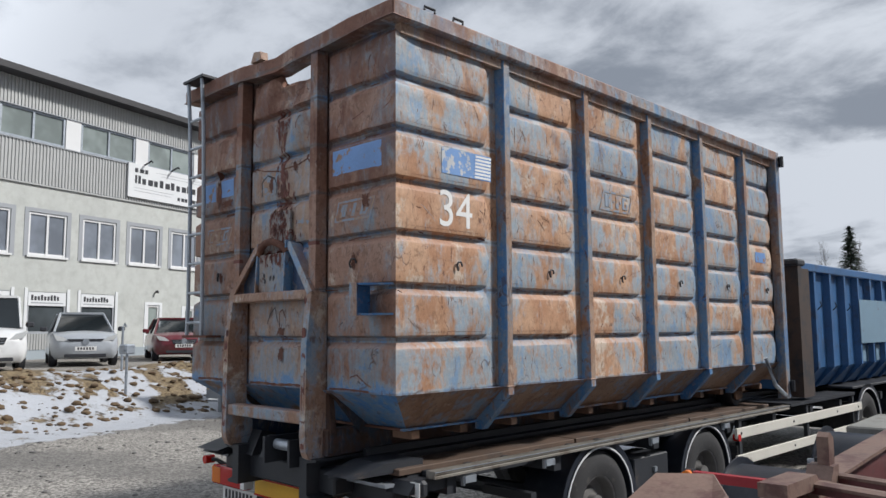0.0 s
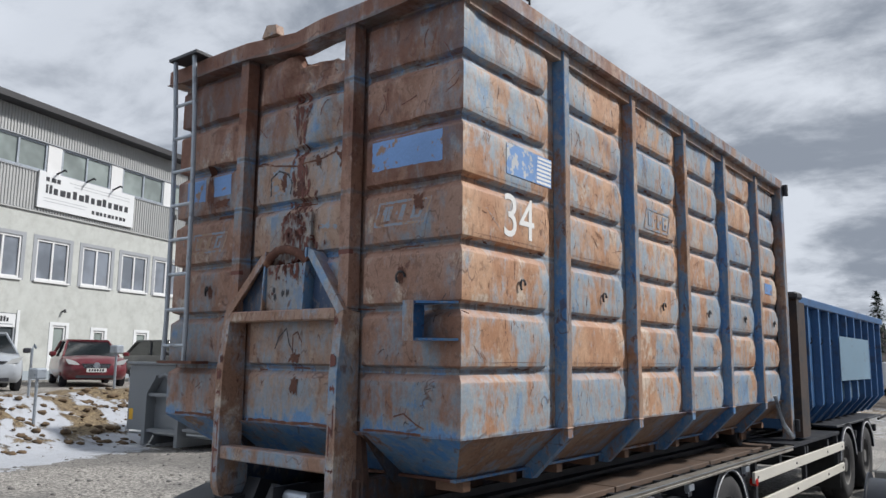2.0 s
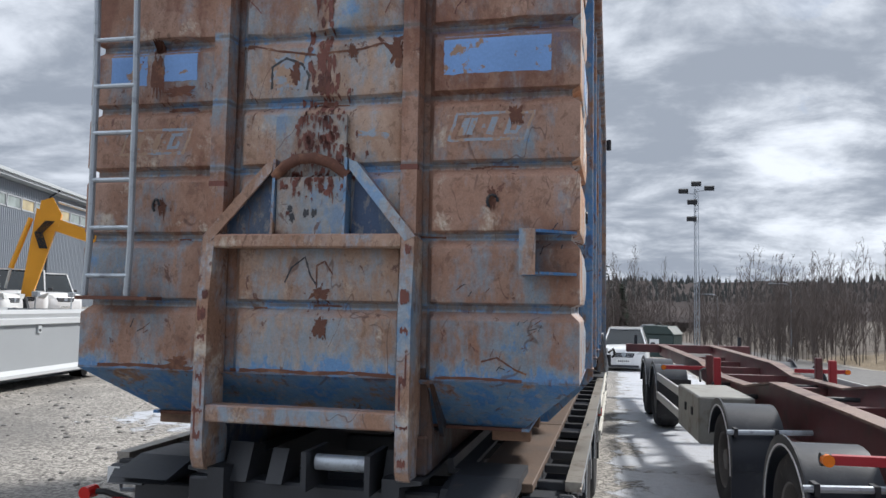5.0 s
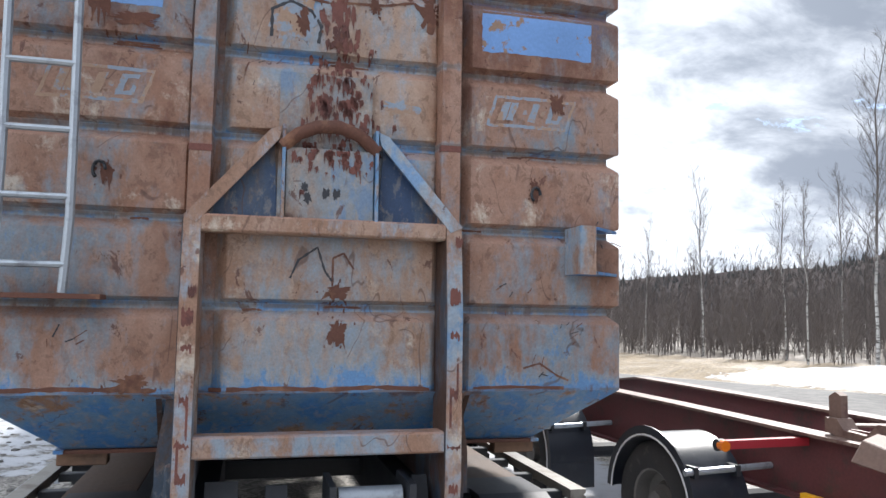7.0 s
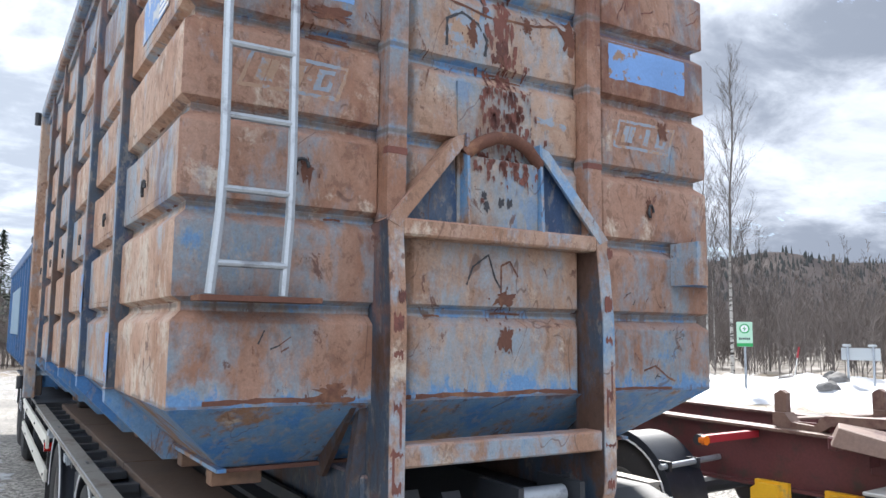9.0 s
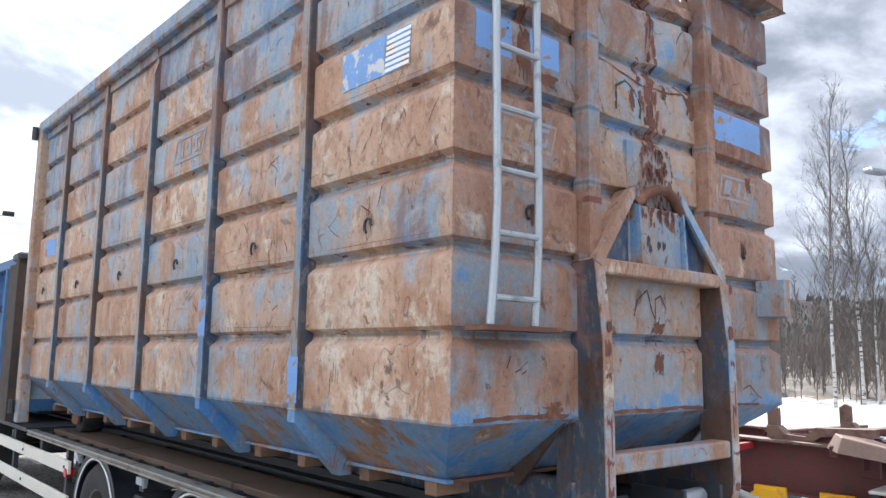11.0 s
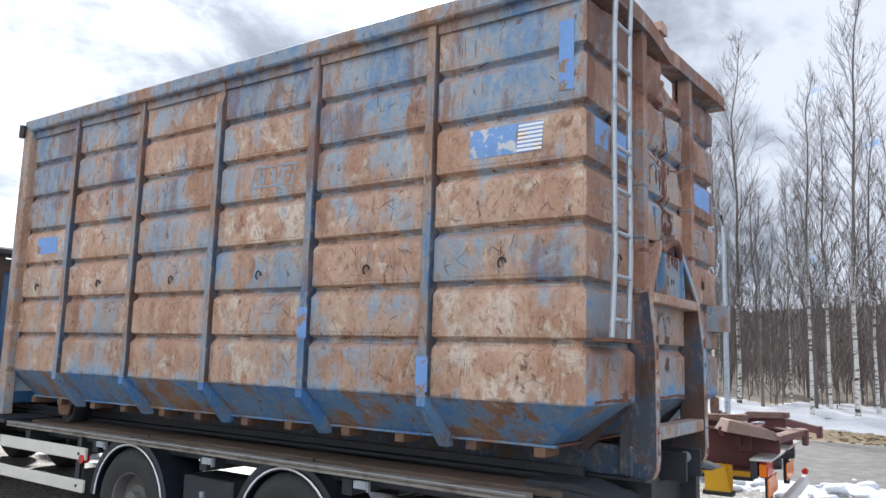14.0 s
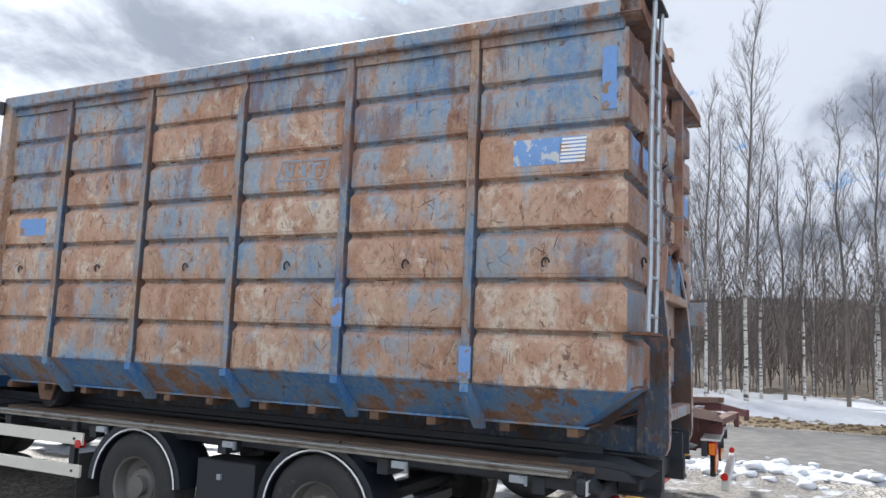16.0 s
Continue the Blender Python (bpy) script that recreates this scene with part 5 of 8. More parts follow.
        work = part("work_lamp", box(side * 1.11, side * 1.21, 0.20, 0.27, 0.775, 0.88), BLACK_STEEL, t, "square white work lamp on a bracket", bevel=0.02)
        part("lens", box(side * 1.12, side * 1.20, 0.194, 0.2, 0.785, 0.87), CLEAR_LENS, work)
        part("lamp_bracket", tube([(side * 1.02, 0.28, 0.74), (side * 1.16, 0.26, 0.74), (side * 1.16, 0.25, 0.78)], 0.012, 6), GALV, t)
    part("marker_arm", tube([(-1.08, 0.22, 0.70), (-1.20, 0.18, 0.745), (-1.26, 0.16, 0.745)], 0.016, 6), RUBBER, t)
    part("marker_lamp", tube([(-1.27, 0.11, 0.745), (-1.27, 0.19, 0.745)], 0.034, 12), RED_LENS, t)
    plate = part("number_plate", box(-1.12, -0.62, 0.20, 0.206, 0.44, 0.55), WHITE_PAINT, t, "white number plate with dark bars")
    for k in range(8):
        part("plate_bar", box(-1.08 + k * 0.053, -1.05 + k * 0.053, 0.1965, 0.1995, 0.46, 0.53), INK, plate)


make_trailer()


DARK_END = plain("dark_rusted_frame", (0.05, 0.034, 0.028), 0.8, grain=0.3, second=(0.02, 0.022, 0.028), spread=(0.45, 0.65))


def make_blue_container():
    c = thing("blue_container", "low blue steel roll-off container with pale patched plates", "container", m=pose(0, 0, 0, 0, 0, 0.5))
    y0, y1, z0, z1, zc = 6.40, 12.2, 1.02, 2.46, 1.28
    for side in (1, -1):
        part("side_wall", box(side * 1.13, side * 1.16, y0, y1, zc, z1), BLUE_BOX, c)
        part("lower_slope", prism([(side * 1.16, zc), (side * 1.13, zc), (side * 0.93, z0), (side * 0.96, z0)], "y", y0, y1), BLUE_BOX, c)
        part("top_rail", box(side * 1.11, side * 1.25, y0 - 0.02, y1, z1, z1 + 0.10), BLUE_BOX, c, bevel=0.01)
        part("end_post", box(side * 1.10, side * 1.26, y0 - 0.10, y0 + 0.02, 0.97, z1 + 0.06), DARK_END, c, "dark rusty end post", bevel=0.01)
        for k in range(10):
            y = y0 + 0.5 + k * 0.56
            rib = part("rib", prism([(side * 1.16, y - 0.05), (side * 1.16, y + 0.05), (side * 1.24, y + 0.03), (side * 1.24, y - 0.03)], "z", zc, z1), BLUE_BOX, c)
            part("gusset", prism([(side * 1.24, zc), (side * 1.16, zc), (side * 0.96, z0), (side * 1.0, z0)], "y", y - 0.04, y + 0.04), BLUE_BOX, c)
            if k < 9:
                part("hook", tube([(side * 1.165, y + 0.26, 2.0), (side * 1.21, y + 0.28, 2.05), (side * 1.21, y + 0.24, 2.1)], 0.008, 5), BLACK_STEEL, c)
        part("patch_plate", box(side * 1.245, side * 1.252, 8.55, 10.7, 1.56, 2.16), BLUE_BOX_PALE, c, "pale blue patched plate with dark spots")
        for k in range(5):
            part("patch_strip", box(side * 1.165, side * 1.172, 8.62 + k * 0.42, 8.98 + k * 0.42, zc + 0.02, 1.52), BLUE_BOX_PALE, c)
    for side in (1, -1):
        part("end_panel", box(side * 1.165, side * 1.262, y0 - 0.11, y0 + 0.24, 0.97, z1 + 0.02), DARK_END, c, "dark rusted end frame")
    part("door", box(-1.12, 1.12, y0 - 0.05, y0, 1.05, z1), BLUE_BOX, c, "dark blue rusted tail door")
    part("door_frame", box(-1.12, 1.12, y0 - 0.09, y0 - 0.05, z1 - 0.10, z1 + 0.02), DARK_END, c)
    part("door_cap", box(0.92, 1.28, y0 - 0.16, y0 + 0.1, z1 + 0.05, z1 + 0.13), BLACK_STEEL, c, bevel=0.02)
    part("door_cap", box(-1.28, -0.92, y0 - 0.16, y0 + 0.1, z1 + 0.05, z1 + 0.13), BLACK_STEEL, c, bevel=0.02)
    part("door_mark", box(0.62, 0.70, y0 - 0.055, y0 - 0.052, 1.6, 2.0), YELLOW, c, "yellow stripe on the door")
    part("far_end", box(-1.13, 1.13, y1 - 0.03, y1, zc, z1), BLUE_BOX, c)
    part("floor_plate", box(-0.95, 0.95, y0, y1, z0, z0 + 0.03), BLACK_STEEL, c)
    for side in (1, -1):
        part("skid", box(side * 0.47, side * 0.56, y0, y1, 0.975, z0), RUST_STEEL, c)
    part("side_wedge", prism([(y0 - 0.05, 1.0), (y0 + 0.35, 1.0), (y0 + 0.02, 1.6)], "x", 1.17, 1.2), DARK_RUST, c)


make_blue_container()

RX = 3.52                                            # centre line of the empty chassis


def slanted(t, name, a, b, width, ha, hb):
    """A channel from a to b: dusty bent top plate with two lips, and a maroon web that tapers."""
    a, b = Vector(a) + Vector((RX, 0, 0)), Vector(b) + Vector((RX, 0, 0))
    across = Vector((0, 0, 1)).cross(b - a).normalized() * width / 2
    bm = bmesh.new()
    v = [bm.verts.new(c + k * across + Vector((0, 0, z))) for c in (a, b) for k, z in ((-1, -0.006), (0.0, 0.0), (1, -0.004), (1, -0.018), (-1, -0.020))]
    for k in range(5):
        bm.faces.new((v[k], v[(k + 1) % 5], v[5 + (k + 1) % 5], v[5 + k]))
    bm.faces.new(v[:5])
    bm.faces.new(v[5:])
    bmesh.ops.recalc_face_normals(bm, faces=bm.faces)
    arm = part(name, bm, BROWN_TOP, t, "dusty brown bent plate")
    for k in (-0.82, 0.82):
        bm = bmesh.new()
        v = [bm.verts.new(c + (k + d) * across + Vector((0, 0, z))) for c, h in ((a, ha), (b, hb)) for d, z in ((-0.07, -0.0175), (0.07, -0.0175), (0.07, -h), (-0.07, -h))]
        for i in range(4):
            bm.faces.new((v[i], v[(i + 1) % 4], v[4 + (i + 1) % 4], v[4 + i]))
        bm.faces.new(v[:4])
        bm.faces.new(v[4:])
        bmesh.ops.recalc_face_normals(bm, faces=bm.faces)
        part("arm_web", bm, MAROON, arm)


def make_chassis():
    t = thing("empty_container_chassis", "empty maroon container chassis trailer with black mudguards on ice", "trailer", m=pose(RX + 0.12, 1.0, 0, 0, 0, 4.3) @ Matrix.Translation((-RX, -1.0, 0)))
    for side in (1, -1):
        x = RX + side * 0.5
        # cranked main beam: web and dusty top flange
        line = [(-0.02, 0.93), (0.30, 1.0), (2.6, 1.04), (4.6, 1.06), (5.6, 0.93), (7.4, 0.90), (8.4, 1.0), (13.2, 1.02)]
        web = prism([(y, z - 0.02) for y, z in line] + [(13.2, 0.80), (8.6, 0.74), (6.5, 0.62), (0.15, 0.62), (-0.02, 0.80)], "x", x - 0.012, x + 0.012)
        part("beam_web", web, MAROON, t)
        bm = bmesh.new()
        for (ya, za), (yb, zb) in zip(line, line[1:]):
            v = [bm.verts.new(c) for c in ((x - 0.08, ya, za), (x + 0.08, ya, za), (x + 0.08, yb, zb), (x - 0.08, yb, zb), (x - 0.08, ya, za - 0.02), (x + 0.08, ya, za - 0.02), (x + 0.08, yb, zb - 0.02), (x - 0.08, yb, zb - 0.02))]
            for f in ((0, 1, 2, 3), (7, 6, 5, 4), (0, 3, 7, 4), (1, 5, 6, 2), (0, 4, 5, 1), (3, 2, 6, 7)):
                bm.faces.new([v[i] for i in f])
        part("top_flange", bm, BROWN_TOP, t, "dusty brown top flange")
        part("lower_flange", box(x - 0.08, x + 0.08, 0.25, 6.5, 0.60, 0.62), MAROON, t)
        # wheels
        for y, a0, a1 in ((1.95, 4, 186), (3.95, 20, 186)):
            wheel(t, RX + side * 0.98, y, 0.43, 0.43, 0.32, side)
            mudguard(t, y, 0.43, 0.475, RX + side * 0.72, RX + side * 1.17, a0, a1)
            part("guard_tube", tube([(RX + side * 1.19, y - 0.44, 0.73), (RX + side * 0.52, y - 0.44, 0.75)], 0.022, 8), GALV, t, smooth=True)
            for cx in (0.80, 1.12):
                part("tube_clamp", box(RX + side * cx - 0.015, RX + side * cx + 0.015, y - 0.47, y - 0.37, 0.695, 0.765), BLACK_STEEL, t)
            part("guard_flap", box(RX + side * 0.72, RX + side * 1.17, y - 0.490, y - 0.475, 0.2, 0.42), FENDER, t)
        for y in (8.75, 10.05):
            wheel(t, RX + side * 0.98, y, 0.43, 0.43, 0.32, side)
            mudguard(t, y, 0.43, 0.475, RX + side * 0.72, RX + side * 1.17, 12, 168)
        part("guard_flap", box(RX + side * 0.72, RX + side * 1.17, 8.1, 8.115, 0.2, 0.75), RUBBER, t)
        # tool box and side rails
        tool = part("tool_box", box(RX + side * 0.66, RX + side * 1.2, 4.75, 6.05, 0.42, 0.88), TOOL_GREY, t, "dirty grey tool box", bevel=0.015)
        for y in (5.1, 5.5):
            part("latch", box(RX + side * 1.2, RX + side * 1.215, y - 0.03, y + 0.03, 0.66, 0.74), BLACK_STEEL, tool)
        for z in (0.48, 0.74):
            part("side_rail", box(RX + side * 1.17, RX + side * 1.2, 6.05, 8.05, z, z + 0.10), ALU, t, "aluminium side guard rail", bevel=0.004)
        # red arms with orange marker lamps
        for y in (1.2, 7.6):
            part("marker_arm", box(RX + side * 0.52, RX + side * 1.14, y - 0.025, y + 0.025, 0.93, 0.98), RED_PAINT, t, "red marker arm")
            part("marker_lamp", tube([(RX + side * 1.14, y, 0.955), (RX + side * 1.19, y, 0.955)], 0.036, 14), BLACK_STEEL, t)
            part("marker_lens", tube([(RX + side * 1.165, y - 0.055, 0.955), (RX + side * 1.165, y - 0.01, 0.955)], 0.032, 14), ORANGE_LENS, t, "round orange marker lamp")
        # locking stakes
        for y in (6.6, 7.1):
            part("stake", box(x + side * 0.16 - 0.04, x + side * 0.16 + 0.04, y - 0.04, y + 0.04, 0.72, 1.16), RED_PAINT if y < 6.8 else MAROON, t, bevel=0.008)
        # cradle on the flange, with its stake
        inner, outer, dy = RX + side * 0.36, RX + side * 0.48, -0.13 if side < 0 else -0.42
        part("guide_arm", prism([(y + dy, z) for y, z in [(1.22, 1.03), (1.22, 1.115), (1.13, 1.115), (1.08, 1.055), (0.92, 1.045), (0.84, 1.12), (0.42, 1.135), (0.42, 1.075), (0.80, 1.055), (0.88, 1.0), (1.10, 1.005)]], "x", inner, outer), BROWN_TOP, t, bevel=0.006)
        part("guide_web", box(RX + side * 0.41, RX + side * 0.43, 0.45 + dy, 1.2 + dy, 0.97, 1.06), MAROON, t)
        part("stake", prism([(y + dy, z) for y, z in [(1.14, 1.10), (1.23, 1.10), (1.23, 1.24), (1.18, 1.27), (1.14, 1.25)]], "x", inner + side * 0.02, inner + side * 0.075), BROWN_TOP, t, bevel=0.006)
        part("front_stake", box(RX + side * 0.98, RX + side * 1.04, 12.95, 13.0, 1.0, 1.2), BLACK_STEEL, t)
        lamp = part("tail_lamp", box(RX + side * 0.70, RX + side * 1.06, 0.02, 0.10, 0.62, 0.76), RED_LENS, t, "red tail lamp with an orange side lens", bevel=0.01)
        part("indicator", box(RX + side * 1.055, RX + side * 1.085, 0.03, 0.09, 0.63, 0.74), ORANGE_LENS, lamp)
        part("lamp_shelf", box(RX + side * 0.10, RX + side * 1.11, -0.02, 0.17, 0.765, 0.785), ALU, t, "dented aluminium lamp shelf", bevel=0.004)
        part("lamp_housing", box(RX + side * 0.62, RX + side * 1.10, 0.105, 0.165, 0.61, 0.764), BLACK_STEEL, t, bevel=0.006)
        part("rear_lamp", tube([(RX + side * 0.52, -0.03, 0.70), (RX + side * 0.52, 0.08, 0.70)], [0.055, 0.07], 14), BLACK_STEEL, t)
        part("warning_plate", box(RX + side * 0.36, RX + side * 0.98, 0.03, 0.04, 0.43, 0.60), ORANGE_LENS, t, "orange red warning plate")
        part("bumper_post", box(RX + side * 0.62, RX + side * 0.70, 0.045, 0.10, 0.36, 0.64), BLACK_STEEL, t)
        for y in (0.42, 0.92):
            chock = part("wheel_chock", prism([(y, 0.40), (y + 0.24, 0.40), (y + 0.24, 0.60), (y + 0.18, 0.64), (y + 0.04, 0.64)], "x", RX + side * 0.60 - 0.07, RX + side * 0.60 + 0.07), YELLOW, t, "yellow plastic wheel chock in a rack", bevel=0.015)
            part("chock_rib", box(RX + side * 0.60 - 0.02, RX + side * 0.60 + 0.02, y - 0.01, y + 0.235, 0.41, 0.655), YELLOW, chock)
            part("chock_rack", box(RX + side * 0.52, RX + side * 0.68, y - 0.02, y + 0.26, 0.36, 0.398), BLACK_STEEL, t)
        part("bumper_end", tube([(RX + side * 1.16, -0.06, 0.44), (RX + side * 1.22, -0.06, 0.44)], 0.035, 10), RED_LENS, t)
    part("bumper", box(RX - 1.18, RX + 1.18, -0.10, -0.03, 0.30, 0.41), ALU, t, "aluminium rear bumper", bevel=0.01)
    part("rear_cross", box(RX - 0.62, RX + 0.62, 0.22, 0.36, 0.80, 1.0), MAROON, t, bevel=0.01)
    # open tail of bent plates: sloping arms, a cross member and hanging end blocks
    bm = bmesh.new()
    top = [(-0.95, 0.02, 1.045), (-0.97, 0.36, 1.11), (-0.74, 0.48, 1.115), (-0.60, 0.26, 1.075), (-0.57, 0.02, 1.0)]
    low = [(-1.0, -0.04, 0.95), (-1.03, 0.38, 1.0), (-0.73, 0.55, 1.0), (-0.53, 0.27, 0.97), (-0.50, -0.03, 0.92)]
    hi = [bm.verts.new((RX + x, y, z)) for x, y, z in top]
    lo = [bm.verts.new((RX + x, y, z)) for x, y, z in low]
    bm.faces.new(hi)
    bm.faces.new(lo)
    for k in range(5):
        bm.faces.new((lo[k], lo[(k + 1) % 5], hi[(k + 1) % 5], hi[k]))
    bmesh.ops.recalc_face_normals(bm, faces=bm.faces)
    part("tail_plate", bm, BROWN_TOP, t, "dusty brown faceted corner plate", bevel=0.005)
    slanted(t, "tail_arm", (0.74, 0.32, 1.105), (0.97, -0.22, 0.975), 0.13, 0.10, 0.09)
    slanted(t, "tail_cross", (-0.58, 0.03, 0.964), (0.66, -0.10, 0.962), 0.11, 0.075, 0.075)
    slanted(t, "tail_brace", (-0.44, 0.74, 1.090), (0.76, 0.33, 1.100), 0.10, 0.05, 0.05)
    slanted(t, "tail_brace", (-0.40, 1.12, 1.070), (0.74, 0.72, 1.085), 0.07, 0.05, 0.05)
    for x, y, z, h in ((0.60, -0.135, 0.955, 0.17), (0.975, -0.245, 0.972, 0.13), (-0.84, 0.45, 1.04, 0.085)):
        part("end_block", box(RX + x - 0.05, RX + x + 0.05, y - 0.03, y + 0.03, z - h, z), MAROON, t, bevel=0.01)
    part("arm_strut", box(RX + 0.76, RX + 0.80, 0.2, 0.32, 0.90, 1.03), MAROON, t)
    part("arm_strut", box(RX - 0.74, RX + 0.78, 0.30, 0.38, 0.86, 0.95), MAROON, t)
    part("front_cross", box(RX - 1.2, RX + 1.2, 12.9, 13.1, 0.86, 1.02), MAROON, t, bevel=0.01)
    for y in (1.3, 2.9, 4.5, 6.3, 7.9, 9.3, 10.6, 11.8):
        part("cross_beam", box(RX - 0.5, RX + 0.5, y - 0.05, y + 0.05, 0.76, 0.86), MAROON, t)
    for y in (5.3, 6.6):
        part("cross_tube", tube([(RX - 0.72, y, 0.84), (RX + 0.72, y, 0.84)], 0.025, 8), BLACK_STEEL, t)
    for y in (1.95, 3.95, 8.75, 10.05):
        part("axle", tube([(RX - 0.9, y, 0.43), (RX + 0.9, y, 0.43)], 0.07, 10), BLACK_STEEL, t)
    part("hose", tube([(RX - 0.6, 7.4, 0.9), (RX - 0.7, 7.2, 0.98), (RX - 0.8, 6.95, 0.97), (RX - 0.84, 6.7, 0.86)], 0.014, 6), RUBBER, t)
    part("air_tank", tube([(RX - 0.35, 4.9, 0.66), (RX - 0.35, 5.9, 0.66)], 0.13, 16), GALV, t, smooth=True)
    part("chain", tube([(RX + 0.1 + 0.04 * math.sin(k * 1.9), 0.2 + 0.03 * k + 0.03 * math.cos(k * 2.3), 1.02 + 0.012 * math.sin(k)) for k in range(16)], 0.012, 5), GALV, t, "loose steel chain")


make_chassis()


# ---- office building and hall ----
BASE = 0.92                                          # level of the parking strip, in the buildings' own measure
PARK = 0.88                                          # the same level in the yard
BUILT = YARD @ Matrix.Translation((0, 0, -0.267)) @ Matrix.Diagonal((1.15, 1.15, 1.15, 1))


def pierced(x0, x1, z0, z1, y0, y1, holes):
    """A wall from x0 to x1 and z0 to z1, y0 to y1 thick, with real openings (x0, x1, z0, z1)."""
    bm = bmesh.new()
    xs = sorted({x0, x1, *[h[0] for h in holes], *[h[1] for h in holes]})
    zs = sorted({z0, z1, *[h[2] for h in holes], *[h[3] for h in holes]})
    xs, zs = [x for x in xs if x0 <= x <= x1], [z for z in zs if z0 <= z <= z1]
    solid = {}
    for i in range(len(xs) - 1):
        for j in range(len(zs) - 1):
            cx, cz = (xs[i] + xs[i + 1]) / 2, (zs[j] + zs[j + 1]) / 2
            solid[i, j] = not any(h[0] < cx < h[1] and h[2] < cz < h[3] for h in holes)
    for (i, j), on in solid.items():
        if not on:
            continue
        a, b, c, d = xs[i], xs[i + 1], zs[j], zs[j + 1]
        bm.faces.new([bm.verts.new(v) for v in ((a, y0, c), (b, y0, c), (b, y0, d), (a, y0, d))])
        bm.faces.new([bm.verts.new(v) for v in ((a, y1, d), (b, y1, d), (b, y1, c), (a, y1, c))])
        for di, dj, quad in ((-1, 0, ((a, c), (a, d))), (1, 0, ((b, d), (b, c))), (0, -1, ((b, c), (a, c))), (0, 1, ((a, d), (b, d)))):
            if not solid.get((i + di, j + dj), False):
                (p, q), (r, s) = quad
                bm.faces.new([bm.verts.new(v) for v in ((p, y0, q), (r, y0, s), (r, y1, s), (p, y1, q))])
    bmesh.ops.remove_doubles(bm, verts=bm.verts, dist=0.0005)
    return bm


def corrugated(x0, x1, z0, z1, y, pitch=0.11, depth=0.028):
    """Upright corrugated sheet with a flat back."""
    pts = []
    k, x = 0, x0
    while x < x1 - pitch * 0.5:
        pts += [(x, y), (x + pitch * 0.35, y), (x + pitch * 0.5, y - depth), (x + pitch * 0.85, y - depth)]
        x += pitch
    bm = bmesh.new()
    lo, hi = [bm.verts.new((px, py, z0)) for px, py in pts], [bm.verts.new((px, py, z1)) for px, py in pts]
    for i in range(len(pts) - 1):
        bm.faces.new((lo[i], lo[i + 1], hi[i + 1], hi[i]))
    return bm


def window(parent, x0, x1, z0, z1, y=0.0, lights=2, frame=FRAME_WHITE, pane=PANE, surround=True, name="window"):
    t = 0.07
    bm = box(x0, x1, y + 0.02, y + 0.10, z1 - t, z1)
    box(x0, x1, y + 0.02, y + 0.10, z0, z0 + t, bm)
    for x in [x0 + (x1 - x0 - t) * k / lights for k in range(lights + 1)]:
        box(x, x + t, y + 0.018, y + 0.102, z0 + t, z1 - t, bm)
    w = part(name, bm, frame, parent)
    part("pane", box(x0 + 0.02, x1 - 0.02, y + 0.06, y + 0.075, z0 + 0.02, z1 - 0.02), pane, w)
    if surround:
        part("sill", box(x0 - 0.05, x1 + 0.05, y - 0.06, y + 0.02, z0 - 0.06, z0), frame, w)
        for a, b, c, d in ((x0 - 0.14, x1 + 0.14, z1, z1 + 0.12), (x0 - 0.14, x0, z0 - 0.05, z1), (x1, x1 + 0.14, z0 - 0.05, z1)):
            part("surround", box(a, b, y - 0.012, y + 0.006, c, d), FRAME_GREY, w)
    return w


